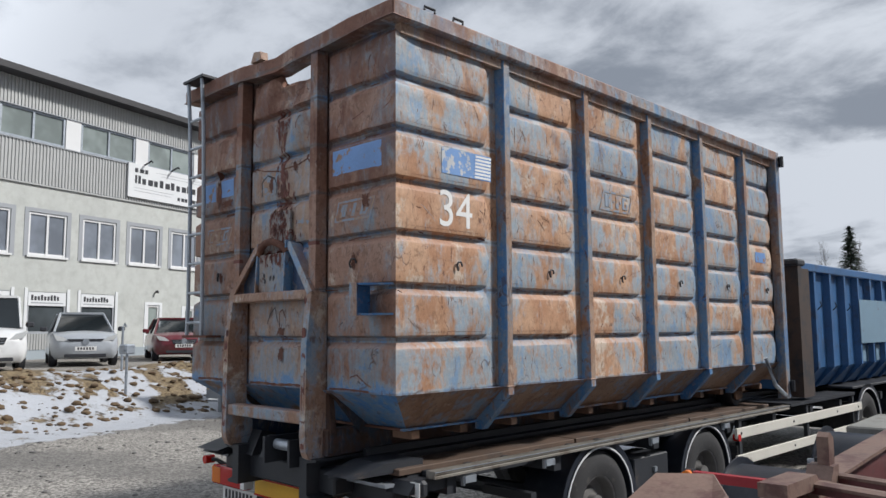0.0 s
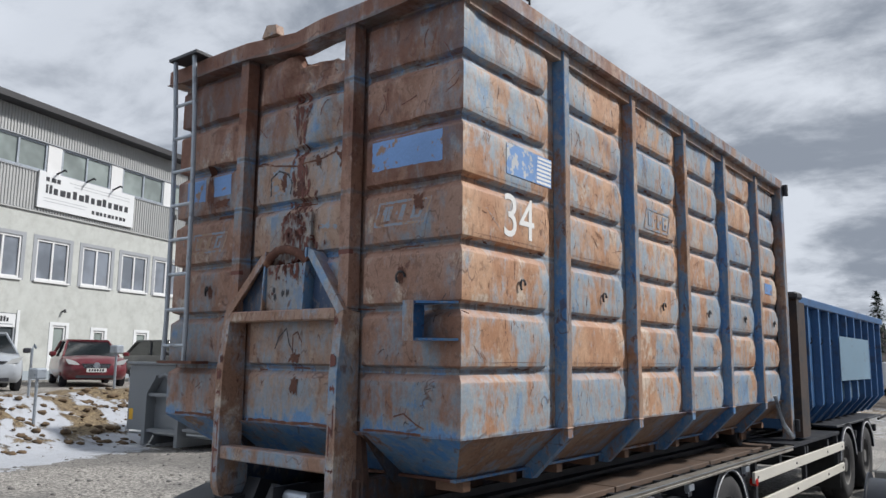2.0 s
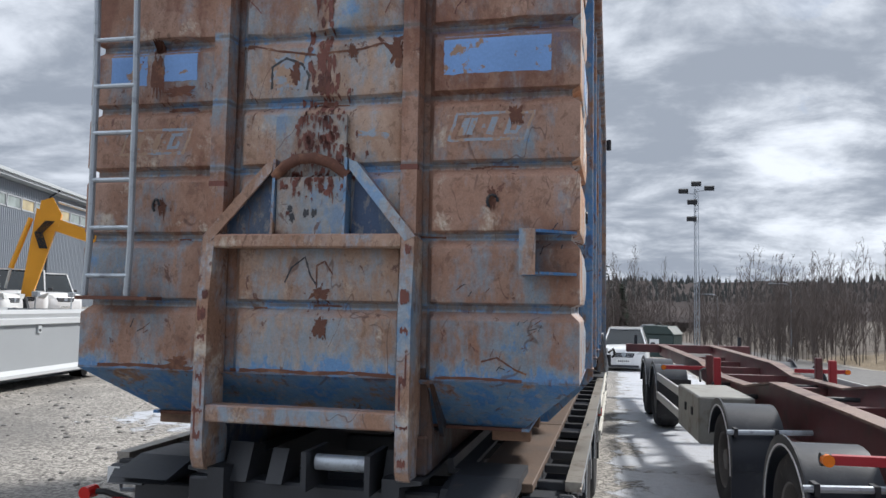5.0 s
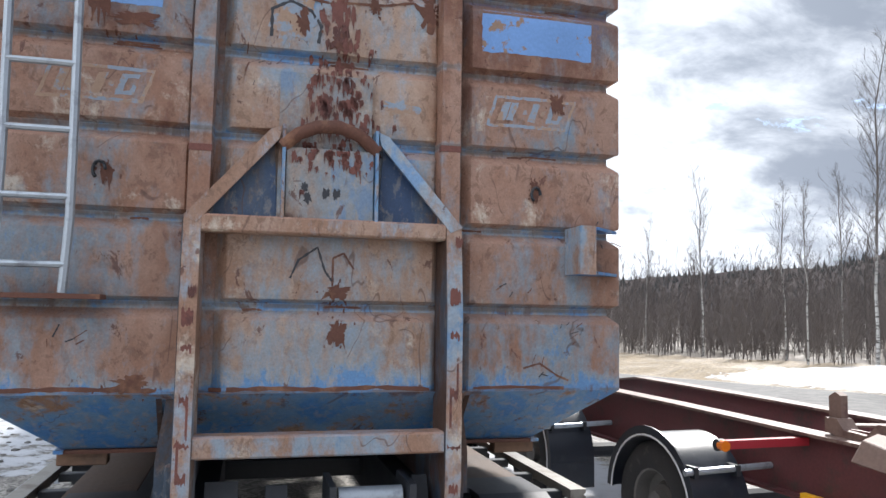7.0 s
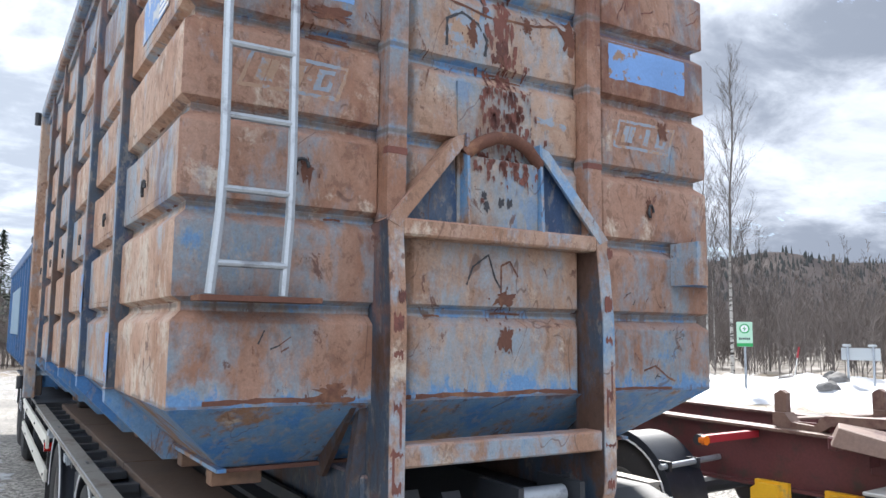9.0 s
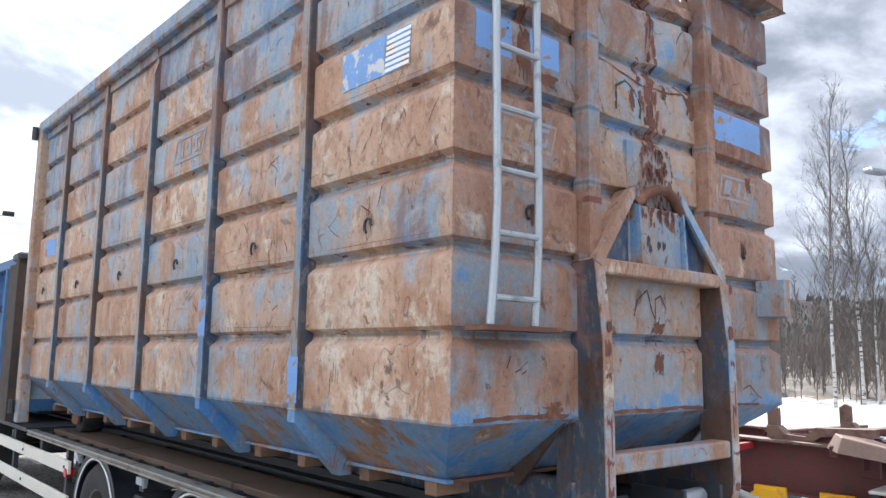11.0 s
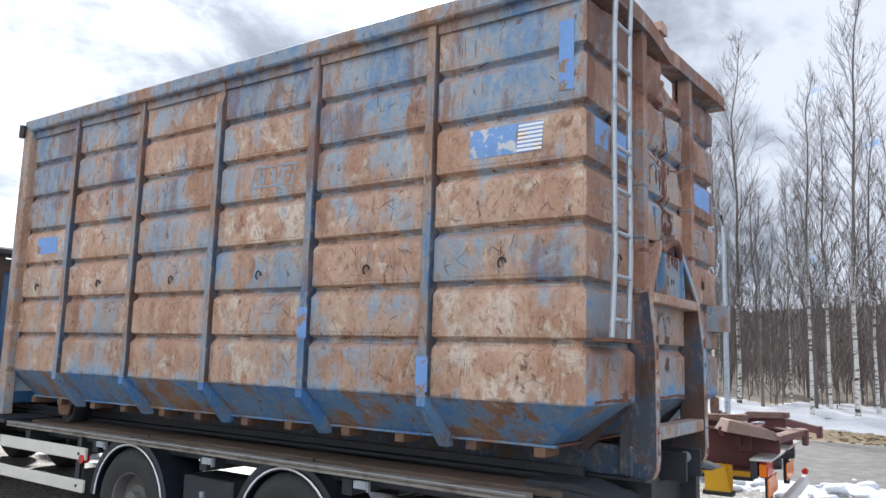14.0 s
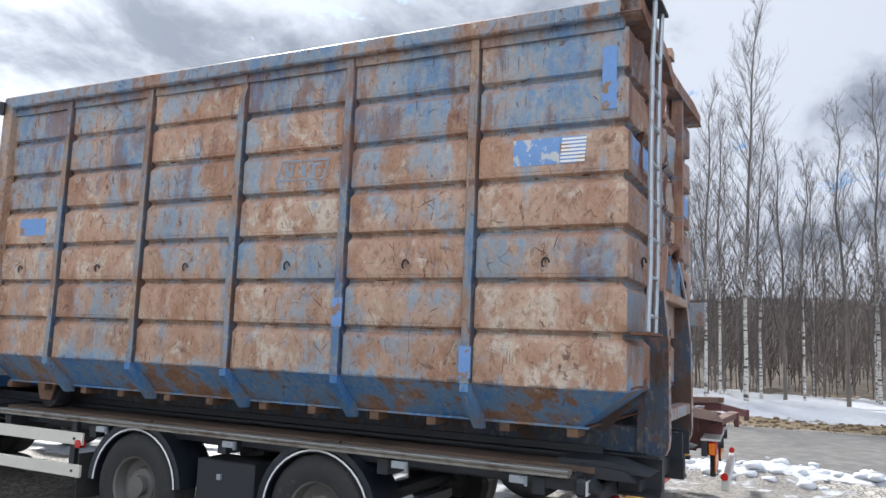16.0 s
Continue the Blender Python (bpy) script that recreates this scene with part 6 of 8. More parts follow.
def make_office():
    b = thing("office_building", "pale stucco office building with corrugated upper band and dark roof edge", "building", m=BUILT)
    wins = [(s, s + 1.27, 4.07, 5.37) for s in (-11.9, -10.05, -8.2, -6.37, -4.54, -2.7, -0.87, 0.96, 2.78, 4.6, 6.37, 8.05, 9.8)]
    small = [(12.7, 13.8, 4.25, 5.4), (15.2, 16.2, 4.25, 5.4)]
    shops = [(s, s + 1.3, 1.75, 3.0) for s in (-8.2, -6.4, -2.62, -0.80, 0.98)]
    slots = [(3.62, 4.15, 1.45, 2.7), (5.3, 5.8, 1.6, 2.6), (7.3, 7.85, 1.6, 2.6), (9.4, 9.95, 1.5, 2.6)]
    door = (12.6, 14.35, BASE - 0.05, 3.05)
    part("wall", pierced(-16, 18.2, 0.4, 6.22, 0.0, 0.35, wins + small + shops + slots + [door]), STUCCO, b)
    part("plinth", box(-16, 12.55, -0.03, 0.02, 0.4, 1.28), PLINTH, b)
    part("end_wall", box(17.9, 18.2, 0.36, 14, 0.4, 9.2), STUCCO, b)
    part("end_wall", box(-16, -15.7, 0.36, 14, 0.4, 9.2), STUCCO, b)
    part("inner_wall", box(-15.7, 17.9, 3.0, 3.2, 0.4, 9.2), STUCCO, b)
    part("inner_floor", box(-15.7, 17.9, 0.36, 3.0, 3.4, 3.6), STUCCO, b)
    for w in wins:
        window(b, *w, pane=PANE_REFLECTION)
    for w in small:
        window(b, *w, lights=1)
    for x0, x1, z0, z1 in shops:
        w = window(b, x0, x1, z0, z1, lights=1, frame=FRAME_GREY, surround=False, name="shop_window")
        part("surround", box(x0 - 0.1, x0, -0.02, 0.0, z0 - 0.5, z1 + 0.1), SIGN_WHITE, w)
        part("surround", box(x1, x1 + 0.1, -0.02, 0.0, z0 - 0.5, z1 + 0.1), SIGN_WHITE, w)
        sign = part("shop_sign", box(x0 + 0.03, x1 - 0.03, 0.0, 0.018, z1 - 0.42, z1 - 0.02), SIGN_WHITE, w, "white shop sign with dark lettering bars")
        for k in range(9):
            part("letter_bar", box(x0 + 0.12 + k * 0.105, x0 + 0.19 + k * 0.105, -0.004, -0.0005, z1 - 0.26, z1 - (0.10 if k in (0, 3, 6, 7) else 0.14)), INK, sign)
        part("letter_line", box(x0 + 0.12, x1 - 0.12, -0.004, -0.0005, z1 - 0.35, z1 - 0.32), FRAME_GREY, sign)
        part("apron", corrugated(x0, x1, 1.28, z0, -0.035, 0.09, 0.02), SHEET_METAL, b)
    for x0, x1, z0, z1 in slots:
        window(b, x0, x1, z0, z1, lights=1, pane=PANE_PALE, surround=False)
        part("surround", box(x0 - 0.12, x1 + 0.12, -0.015, 0.004, z1, z1 + 0.1), SIGN_WHITE, b)
        part("surround", box(x0 - 0.12, x0, -0.015, 0.004, z0 - 0.3, z1), SIGN_WHITE, b)
        part("surround", box(x1, x1 + 0.12, -0.015, 0.004, z0 - 0.3, z1), SIGN_WHITE, b)
    part("entrance", box(12.6, 13.5, 0.75, 0.8, BASE, 3.05), WOOD_DOOR, b, "brown wooden entrance door in a dark porch")
    part("porch_wall", box(13.55, 14.35, 0.7, 0.75, BASE, 3.05, box(14.28, 14.345, 0.01, 0.7, BASE, 3.04)), TEAL, b)
    part("porch_lamp", tube([(13.4, -0.05, 3.22), (13.4, -0.18, 3.20), (13.4, -0.18, 3.08)], 0.05, 8), BLACK_STEEL, b)
    part("wall_lamp", tube([(3.95, -0.02, 3.15), (3.95, -0.12, 3.2), (3.95, -0.14, 3.12)], 0.035, 6), BLACK_STEEL, b)
    part("wall_lamp", tube([(8.75, -0.03, 7.1), (8.75, -0.2, 7.15), (8.75, -0.22, 7.0)], 0.06, 6), BLACK_STEEL, b)
    # upper band
    part("lower_sheet", corrugated(-16, 13.5, 6.22, 7.44, -0.04), SHEET_METAL, b)
    part("band_wall", box(-16, 18.2, 0.2, 0.3, 6.22, 9.30), SHEET_METAL, b)
    part("band_soffit", box(-16, 18.2, -0.06, 0.3, 6.17, 6.215), SHEET_METAL, b)
    part("upper_sheet", corrugated(-16, 13.5, 8.44, 9.28, -0.04), SHEET_METAL, b)
    x = -15.35
    while x < 13.0:
        w = window(b, x, x + 2.12, 7.48, 8.42, -0.05, 2, GALV, PANE_PALE, surround=False, name="band_window")
        part("band_panel", box(x + 2.13, x + 2.66, -0.055, -0.03, 7.45, 8.43), FRAME_WHITE, b)
        x += 2.68
    for z in (7.445, 8.425):
        part("band_trim", box(-16, 13.5, -0.09, -0.04, z - 0.015, z + 0.015), FRAME_GREY, b)
    part("roof", prism([(-0.55, 9.29), (-0.55, 9.48), (5, 10.2), (14, 9.4), (14, 9.21)], "x", -16.4, 18.5), ROOF_DARK, b, "dark roof with a projecting edge")
    # bay at the corner
    bay = [(13.5, 0.0), (14.9, -1.15), (18.2, -1.15), (18.2, 0.3), (13.5, 0.3)]
    part("bay", prism(bay, "z", 6.3, 7.5), SHEET_METAL, b, "corrugated corner bay")
    part("bay_head", prism(bay, "z", 8.4, 9.12), SHEET_METAL, b)
    part("bay_glass", prism([(13.62, 0.02), (14.95, -1.08), (18.1, -1.08), (18.1, 0.2), (13.62, 0.2)], "z", 7.5, 8.4), PANE, b)
    for p in ((13.5, 0.0), (14.9, -1.15), (16.5, -1.15), (18.15, -1.15)):
        part("bay_mullion", box(p[0] - 0.09, p[0] + 0.09, p[1] - 0.02, p[1] + 0.14, 7.5, 8.4), FRAME_WHITE, b)
    part("bay_roof", prism([(13.3, 0.1), (14.75, -1.5), (18.5, -1.5), (18.5, 0.1)], "z", 9.12, 9.285), FRAME_GREY, b)
    # sign board with plain bars for its lettering
    board = part("sign_board", box(2.52, 6.62, -0.14, -0.09, 6.33, 7.49), SIGN_WHITE, b, "large white sign board with dark lettering bars")
    for x0, x1, z0, z1 in ((2.78, 3.42, 7.20, 7.34), (2.80, 3.06, 6.82, 7.10), (3.10, 6.42, 6.82, 7.02), (4.7, 6.3, 6.48, 6.60)):
        n = max(2, round((x1 - x0) / (0.9 * (z1 - z0) + 0.08)))
        for k in range(n):
            w = (x1 - x0) / n
            part("letter_bar", box(x0 + k * w, x0 + (k + 0.62 + 0.2 * (k % 3 == 1)) * w, -0.146, -0.141, z0, z1 + (0.06 if k in (3, 5, 8) and n > 9 else 0)), INK, board)
    for x0, x1, z in ((3.7, 6.4, 7.32), (3.9, 6.4, 7.22), (2.75, 4.5, 6.66), (2.75, 4.4, 6.56)):
        part("rule_line", box(x0, x1, -0.145, -0.141, z, z + 0.012), FRAME_GREY, board)
    for x in (3.2, 4.4, 5.6):
        part("sign_lamp", tube([(x, -0.1, 7.5), (x, -0.45, 7.62), (x, -0.5, 7.56)], 0.03, 6), BLACK_STEEL, b)


make_office()


def make_hall():
    b = thing("workshop_hall", "long blue-grey corrugated workshop hall with a pale eave", "building", m=BUILT)
    part("wall", corrugated(18.3, 70, 0.4, 6.5, 1.0, 0.22, 0.05), HALL_METAL, b)
    part("upper_wall", corrugated(18.3, 70, 7.25, 8.0, 1.0, 0.22, 0.05), HALL_METAL, b)
    part("back_wall", box(18.3, 70, 1.2, 1.4, 0.4, 8.0), HALL_METAL, b)
    part("eave", prism([(0.35, 7.95), (0.35, 8.35), (12, 10.2), (12, 7.95)], "x", 18.25, 70.5), GREY_LIGHT, b, "pale metal eave and roof")
    part("gutter", box(18.25, 70.5, 0.22, 0.36, 8.12, 8.24), GREY_LIGHT, b)
    x, k = 18.6, 0
    while x < 60:
        w = window(b, x, x + 1.6, 6.52, 7.22, 0.92, 1, FRAME_GREY, PANE_PALE if k % 3 else GLAZE_YELLOW, surround=False, name="strip_window")
        x, k = x + 1.68, k + 1
    for x in (21.0, 30.5):
        window(b, x, x + 0.9, 3.4, 5.0, 0.9, 1, FRAME_GREY, PANE_PALE, surround=False)
    part("drain_pipe", tube([(31.9, 0.25, 8.1), (31.9, 0.8, 7.7), (31.9, 0.85, 0.9)], 0.06, 8), BLACK_STEEL, b)
    part("heat_pump", box(18.5, 19.9, 0.3, 0.85, 3.0, 4.4), GREY_LIGHT, b, "pale outdoor heat pump on the wall", bevel=0.03)
    part("pump_shelf", box(18.4, 21.0, 0.2, 0.95, 5.0, 5.08), BLACK_STEEL, b)
    part("fan_unit", box(19.2, 19.9, 0.3, 0.9, 5.1, 5.55), TEAL, b, bevel=0.03)


GLAZE_YELLOW = glass("yellowed_pane", (0.50, 0.42, 0.25), 0.2)
make_hall()


# ---- vehicles ----
def car(name, label, m, paint, length=4.3, width=1.8, height=1.5, kind="hatch", group="cars parked in front of the office"):
    """A parked car; its own +x is ahead, its origin on the ground under its middle."""
    c = thing(name, label, "car", group, m=m)
    hl, hw = length / 2, width / 2
    if kind == "van":
        roof = [(-hl + 0.05, 0.98), (-hl + 0.08, 1.0), (hl * 0.38, 1.0), (hl * 0.66, 0.62)]
        belt, hood = 0.56, 0.60
    elif kind == "suv":
        roof = [(-hl + 0.10, 0.64), (-hl * 0.82, 0.97), (hl * 0.08, 1.0), (hl * 0.48, 0.66)]
        belt, hood = 0.60, 0.66
    elif kind == "estate":
        roof = [(-hl + 0.12, 0.68), (-hl * 0.76, 0.95), (hl * 0.02, 1.0), (hl * 0.46, 0.66)]
        belt, hood = 0.62, 0.65
    else:
        roof = [(-hl + 0.12, 0.68), (-hl * 0.72, 0.93), (hl * 0.08, 1.0), (hl * 0.62, 0.66)]
        belt, hood = 0.62, 0.63
    bz, clear = belt * height, 0.19
    # lower body: rows of a section from below to the belt line, lofted along the length
    stations = [(-hl, 0.80, 0.35, 0.90), (-hl + 0.12, 0.93, 0.24, 1.0), (-hl * 0.62, 1.0, clear, 1.0), (0.0, 1.0, clear, 1.0), (hl * 0.55, 0.99, clear, 1.0), (hl - 0.32, 0.95, 0.2, 0.93), (hl - 0.10, 0.86, 0.24, 0.84), (hl, 0.70, 0.34, 0.66)]
    bm = bmesh.new()
    rings = []
    for x, wf, z0, top in stations:
        zt = bz * top if x > hl * 0.5 or x < -hl + 0.2 else bz
        w = hw * wf
        half = [(0.0, z0), (w * 0.86, z0), (w * 0.97, z0 + 0.12), (w, z0 + 0.45 * (zt - z0)), (w * 0.965, zt - 0.08), (w * 0.90, zt), (w * 0.45, zt + 0.035), (0.0, zt + 0.045)]
        ring = [bm.verts.new((x, y, z)) for y, z in half] + [bm.verts.new((x, -y, z)) for y, z in half[-2:0:-1]]
        rings.append(ring)
    n = len(rings[0])
    for r, q in zip(rings, rings[1:]):
        for k in range(n):
            bm.faces.new((r[k], r[(k + 1) % n], q[(k + 1) % n], q[k]))
    bm.faces.new(rings[0][::-1])
    bm.faces.new(rings[-1])
    body = part("body", bm, paint, c, smooth=True)
    # cabin: glass house with a painted roof and pillars
    rows = [(roof[0][0], bz, roof[1][0], roof[1][1] * height)]
    fx0, fx1 = roof[3][0], roof[2][0]
    bm = bmesh.new()
    low = [(fx0, hw * 0.80), (roof[0][0], hw * 0.84)]
    zt = height - 0.045
    wt = hw * (0.86 if kind == "van" else 0.64)
    pts = {"fl": (fx0, hw * 0.84, bz), "fr": (fx0, -hw * 0.84, bz), "rl": (roof[0][0] + 0.04, hw * 0.86, bz), "rr": (roof[0][0] + 0.04, -hw * 0.86, bz), "tfl": (fx1, wt, zt), "tfr": (fx1, -wt, zt), "trl": (roof[1][0] + 0.06, wt, zt - 0.02), "trr": (roof[1][0] + 0.06, -wt, zt - 0.02), }
    v = {k: bm.verts.new(p) for k, p in pts.items()}
    bm.faces.new((v["fl"], v["fr"], v["tfr"], v["tfl"]))
    bm.faces.new((v["rl"], v["fl"], v["tfl"], v["trl"]))
    bm.faces.new((v["fr"], v["rr"], v["trr"], v["tfr"]))
    bm.faces.new((v["rr"], v["rl"], v["trl"], v["trr"]))
    bm.faces.new((v["tfl"], v["tfr"], v["trr"], v["trl"]))
    part("cabin_glass", bm, CAR_GLASS, c)
    bm = prism([(fx1 + 0.04, -wt + 0.03), (fx1 + 0.07, 0.0), (fx1 + 0.04, wt - 0.03), (fx1 - 0.1, wt + 0.015), (roof[1][0] + 0.1, wt + 0.015), (roof[1][0], wt - 0.06), (roof[1][0], -wt + 0.06), (roof[1][0] + 0.1, -wt - 0.015), (fx1 - 0.1, -wt - 0.015)], "z", zt - 0.015, height)
    part("roof", bm, paint, c, bevel=0.02)
    for s in (1, -1):
        part("pillar", tube([(fx0 - 0.02, s * hw * 0.845, bz), (fx1, s * wt * 1.01, zt)], 0.035, 6), paint, c)
        part("pillar", tube([((fx0 + roof[0][0]) * 0.5, s * hw * 0.862, bz), ((fx1 + roof[1][0]) * 0.5, s * wt * 1.015, zt)], 0.03, 6), INK, c)
        part("pillar", tube([(roof[0][0] + 0.08, s * hw * 0.86, bz), (roof[1][0] + 0.08, s * wt * 1.01, zt)], 0.05, 6), paint, c)
        mirror = part("mirror", box(fx0 - 0.42, fx0 - 0.26, s * (hw + 0.02), s * (hw + 0.20), bz + 0.02, bz + 0.15), paint if kind == "estate" else INK, c, bevel=0.03)
        part("headlight", prism([(s * hw * 0.46, bz * 0.72), (s * hw * 0.80, bz * 0.76), (s * hw * 0.90, bz * 0.93), (s * hw * 0.62, bz * 0.86)], "x", hl - 0.24, hl - 0.03), CLEAR_LENS, c, "clear headlamp", bevel=0.01)
        part("fog_lamp", box(hl - 0.2, hl - 0.045, s * hw * 0.56, s * hw * 0.74, 0.36, 0.46), INK, c, bevel=0.02)
        part("tail_lamp", box(-hl + 0.005, -hl + 0.2, s * hw * 0.72, s * hw * 0.9, bz * 0.72, bz * 0.9), RED_LENS, c, bevel=0.02)
        for x in (hl * 0.62, -hl * 0.60):
            r = 0.33 if kind != "suv" else 0.37
            part("wheel_arch", tube([(x, s * (hw * 0.80), r), (x, s * (hw * 0.93), r)], r + 0.05, 20), INK, c)
            w = part("wheel", lathe([(r * 0.62, -0.1), (r * 0.93, -0.1), (r, -0.06), (r, 0.06), (r * 0.93, 0.1), (r * 0.64, 0.1)], 28, pose(x, s * hw * 0.85, r, 0, 0, 90 * s)), RUBBER, c, smooth=True)
            part("rim", lathe([(r * 0.64, 0.09), (r * 0.6, 0.07), (r * 0.2, 0.085), (0.0, 0.09)], 10, pose(x, s * hw * 0.855, r, 0, 0, 90 * s)), GALV, w)
    low, high, wide = (0.74, 0.80, 0.52) if kind == "hatch" else (0.62, 0.78, 0.42)
    part("grille", prism([(-hw * wide * 0.85, bz * low), (hw * wide * 0.85, bz * low), (hw * wide, bz * high), (-hw * wide, bz * high)], "x", hl - 0.2, hl + 0.005), INK, c, bevel=0.01)
    for k in range(2):
        if kind != "hatch":
            part("grille_bar", box(hl + 0.004, hl + 0.014, -hw * 0.36, hw * 0.36, bz * (0.665 + 0.055 * k), bz * (0.675 + 0.055 * k)), GALV, c)
    part("badge", tube([(hl + 0.004, 0, bz * 0.72), (hl + 0.018, 0, bz * 0.72)], 0.085, 12), GALV, c)
    part("air_intake", box(hl - 0.2, hl - 0.004, -hw * 0.58, hw * 0.58, 0.25, 0.42), INK, c, bevel=0.01)
    plate = part("number_plate", box(hl - 0.01, hl + 0.012, -0.26, 0.26, 0.42, 0.53), WHITE_PAINT, c, "white number plate with dark bars")
    for k in range(6):
        part("plate_bar", box(hl + 0.012, hl + 0.014, -0.2 + k * 0.07, -0.16 + k * 0.07, 0.445, 0.51), INK, plate)
    return c


def parked(s, out, turn, z=PARK):
    """A pose in front of the office: s along it, out from it; turn 0 faces straight out."""
    return YARD @ pose(s, -out, z, 0, 0, -90 + turn)


car("white_van", "white small van with black bumper parked by the office", parked(-5.75, 5.1, -25), car_paint("white_car_paint", (0.72, 0.73, 0.74)), 4.3, 1.83, 1.82, "van")
car("silver_hatchback", "silver hatchback car parked by the office", parked(-2.62, 4.95, -34), car_paint("silver_car_paint", (0.37, 0.40, 0.44)), 4.08, 1.73, 1.47, "hatch")
car("red_estate_car", "dark red estate car parked by the office", parked(1.4, 4.5, -38), car_paint("red_car_paint", (0.13, 0.008, 0.016)), 4.7, 1.81, 1.37, "estate")
car("black_estate_car", "dark grey estate car parked by the office", parked(5.8, 4.4, -15), car_paint("dark_car_paint", (0.035, 0.036, 0.04)), 4.7, 1.82, 1.47, "estate")
car("white_off_roader", "white off-road car parked by the hall", parked(12.9, 5.4, 0), car_paint("white_suv_paint", (0.68, 0.69, 0.70)), 4.78, 1.98, 1.82, "suv")
car("white_delivery_van", "white delivery van parked by the hall", parked(18.0, 5.6, -60), car_paint("white_van_paint", (0.70, 0.71, 0.73)), 4.8, 2.0, 2.1, "van")
car("white_delivery_van", "white delivery van parked by the hall", parked(20.9, 5.2, -38), bpy.data.materials["white_van_paint"], 4.8, 2.0, 2.05, "van")
car("white_crossover", "white crossover car standing on the icy yard", pose(1.66, 28.4, dip(1.6, 28.4), 0, 0, -92), car_paint("white_crossover_paint", (0.74, 0.75, 0.76)), 4.69, 1.9, 1.66, "suv", group="")


# ---- grey container, posts, excavator ----
def make_grey_container():
    g = thing("grey_container", "new low grey roll-off container with white side rails", "container", m=YARD @ pose(-4.85, -14.0, 0, 0, 0, -9))
    # own axes: x along its length, y across (0 to 2.45), z up
    L, W, H = 6.4, 2.45, 1.60
    part("end_plate", box(0.0, 0.05, 0.0, W, 0.30, H), GREY_PAINT, g, bevel=0.008)
    part("end_rail", box(-0.06, 0.08, -0.03, W + 0.03, H, H + 0.06), GREY_PAINT, g, bevel=0.01)
    for y in (W / 2 - 0.5, W / 2 + 0.42):
        part("leg", prism([(-0.22, 0.05), (0.0, 0.05), (0.0, 1.06), (-0.22, 1.06)], "y", y, y + 0.09), GREY_PAINT, g, bevel=0.008)
        part("skid", box(0.0, L, y, y + 0.09, 0.05, 0.22), GREY_PAINT, g)
    for y0, y1 in ((W / 2 - 0.5, W / 2 - 0.16), (W / 2 + 0.51, W / 2 + 0.18)):
        part("brace", prism([(y0, 1.06), (y0 + (0.09 if y1 > y0 else -0.09), 1.04), (y1 + 0.02, 1.34), (y1, 1.40), (y1 - (0.06 if y1 > y0 else -0.06), 1.38)], "x", -0.22, -0.02), GREY_PAINT, g)
    part("hook_bar", tube([(-0.14, W / 2 - 0.16, 1.36), (-0.16, W / 2, 1.42), (-0.14, W / 2 + 0.18, 1.36)], 0.028, 10), GREY_PAINT, g)
    for z in (0.30, 0.99):
        part("crossbar", box(-0.18, -0.06, W / 2 - 0.42, W / 2 + 0.43, z, z + 0.07), GREY_PAINT, g)
    for k, z in enumerate((0.36, 0.72, 1.06)):
        part("step", box(-0.2, 0.0, 0.2, 0.62, z, z + 0.05), GREY_PAINT, g, bevel=0.004)
    for y, s in ((0.0, -1), (W, 1)):
        part("side_plate", box(0.05, L, y - 0.02, y + 0.02, 0.34, 1.22), SIDE_GREY, g)
        part("upper_rail", prism([(y - 0.02, 1.22), (y + s * 0.09, 1.24), (y + s * 0.09, 1.34), (y + s * 0.03, 1.36), (y + s * 0.07, 1.44), (y + s * 0.05, 1.52), (y - 0.02, 1.52)], "x", 0.05, L), PALE_RAIL, g, "white side rail")
        part("lower_rail", prism([(y - 0.02, 0.24), (y + s * 0.1, 0.26), (y + s * 0.1, 0.32), (y + s * 0.02, 0.40), (y - 0.02, 0.40)], "x", 0.05, L), PALE_RAIL, g)
        for x in (0.25, 1.95, 3.6, 5.2):
            lug = part("lug", box(x - 0.06, x + 0.06, y, y + s * 0.06, 1.06, 1.22), GREY_LIGHT, g, bevel=0.01)
            part("lug_hole", tube([(x, y + s * 0.058, 1.12), (x, y + s * 0.066, 1.12)], 0.03, 10), INK, lug)
    part("reflector", box(0.06, 0.20, -0.028, -0.022, 0.46, 0.86), YELLOW, g, "yellow and red reflector")
    part("reflector", box(0.02, 0.16, -0.032, -0.0285, 0.58, 0.70), RED_LENS, g)
    notice = part("notice", box(0.24, 0.44, -0.028, -0.022, 0.46, 0.82), SIGN_WHITE, g, "white sticker with a blue disc")
    part("disc", tube([(0.34, -0.0285, 0.70), (0.34, -0.032, 0.70)], 0.07, 14), BLUE_BOX, notice)
    part("reflector", box(-0.004, -0.001, 2.28, 2.40, 0.50, 0.72), YELLOW, g)
    part("floor_plate", box(0.05, L, 0.02, W - 0.02, 0.22, 0.26), GREY_PAINT, g)
    part("rear_frame", box(L - 0.06, L, 0, W, 0.24, 1.5), GREY_PAINT, g)
    part("roller", tube([(L - 0.35, 0.35, 0.13), (L - 0.35, 0.65, 0.13)], 0.13, 14), BLACK_STEEL, g)
    part("roller", tube([(L - 0.35, W - 0.65, 0.13), (L - 0.35, W - 0.35, 0.13)], 0.13, 14), BLACK_STEEL, g)


make_grey_container()


def heater_post(m):
    p = thing("engine_heater_post", "galvanised post with a grey socket box on the bank", "post", "engine heater posts", m=m)
    part("post", tube([(0, 0, -0.1), (0, 0, 1.0)], 0.03, 8), GALV, p)
    part("socket_box", box(-0.14, 0.14, -0.12, 0.12, 0.92, 1.14), GALV, p, bevel=0.03)
    return p


def on_ground(s, out):
    p = YARD @ Vector((s, -out, 0))
    return pose(p.x, p.y, ground_at(p.x, p.y)[0], 0, 0, 108)


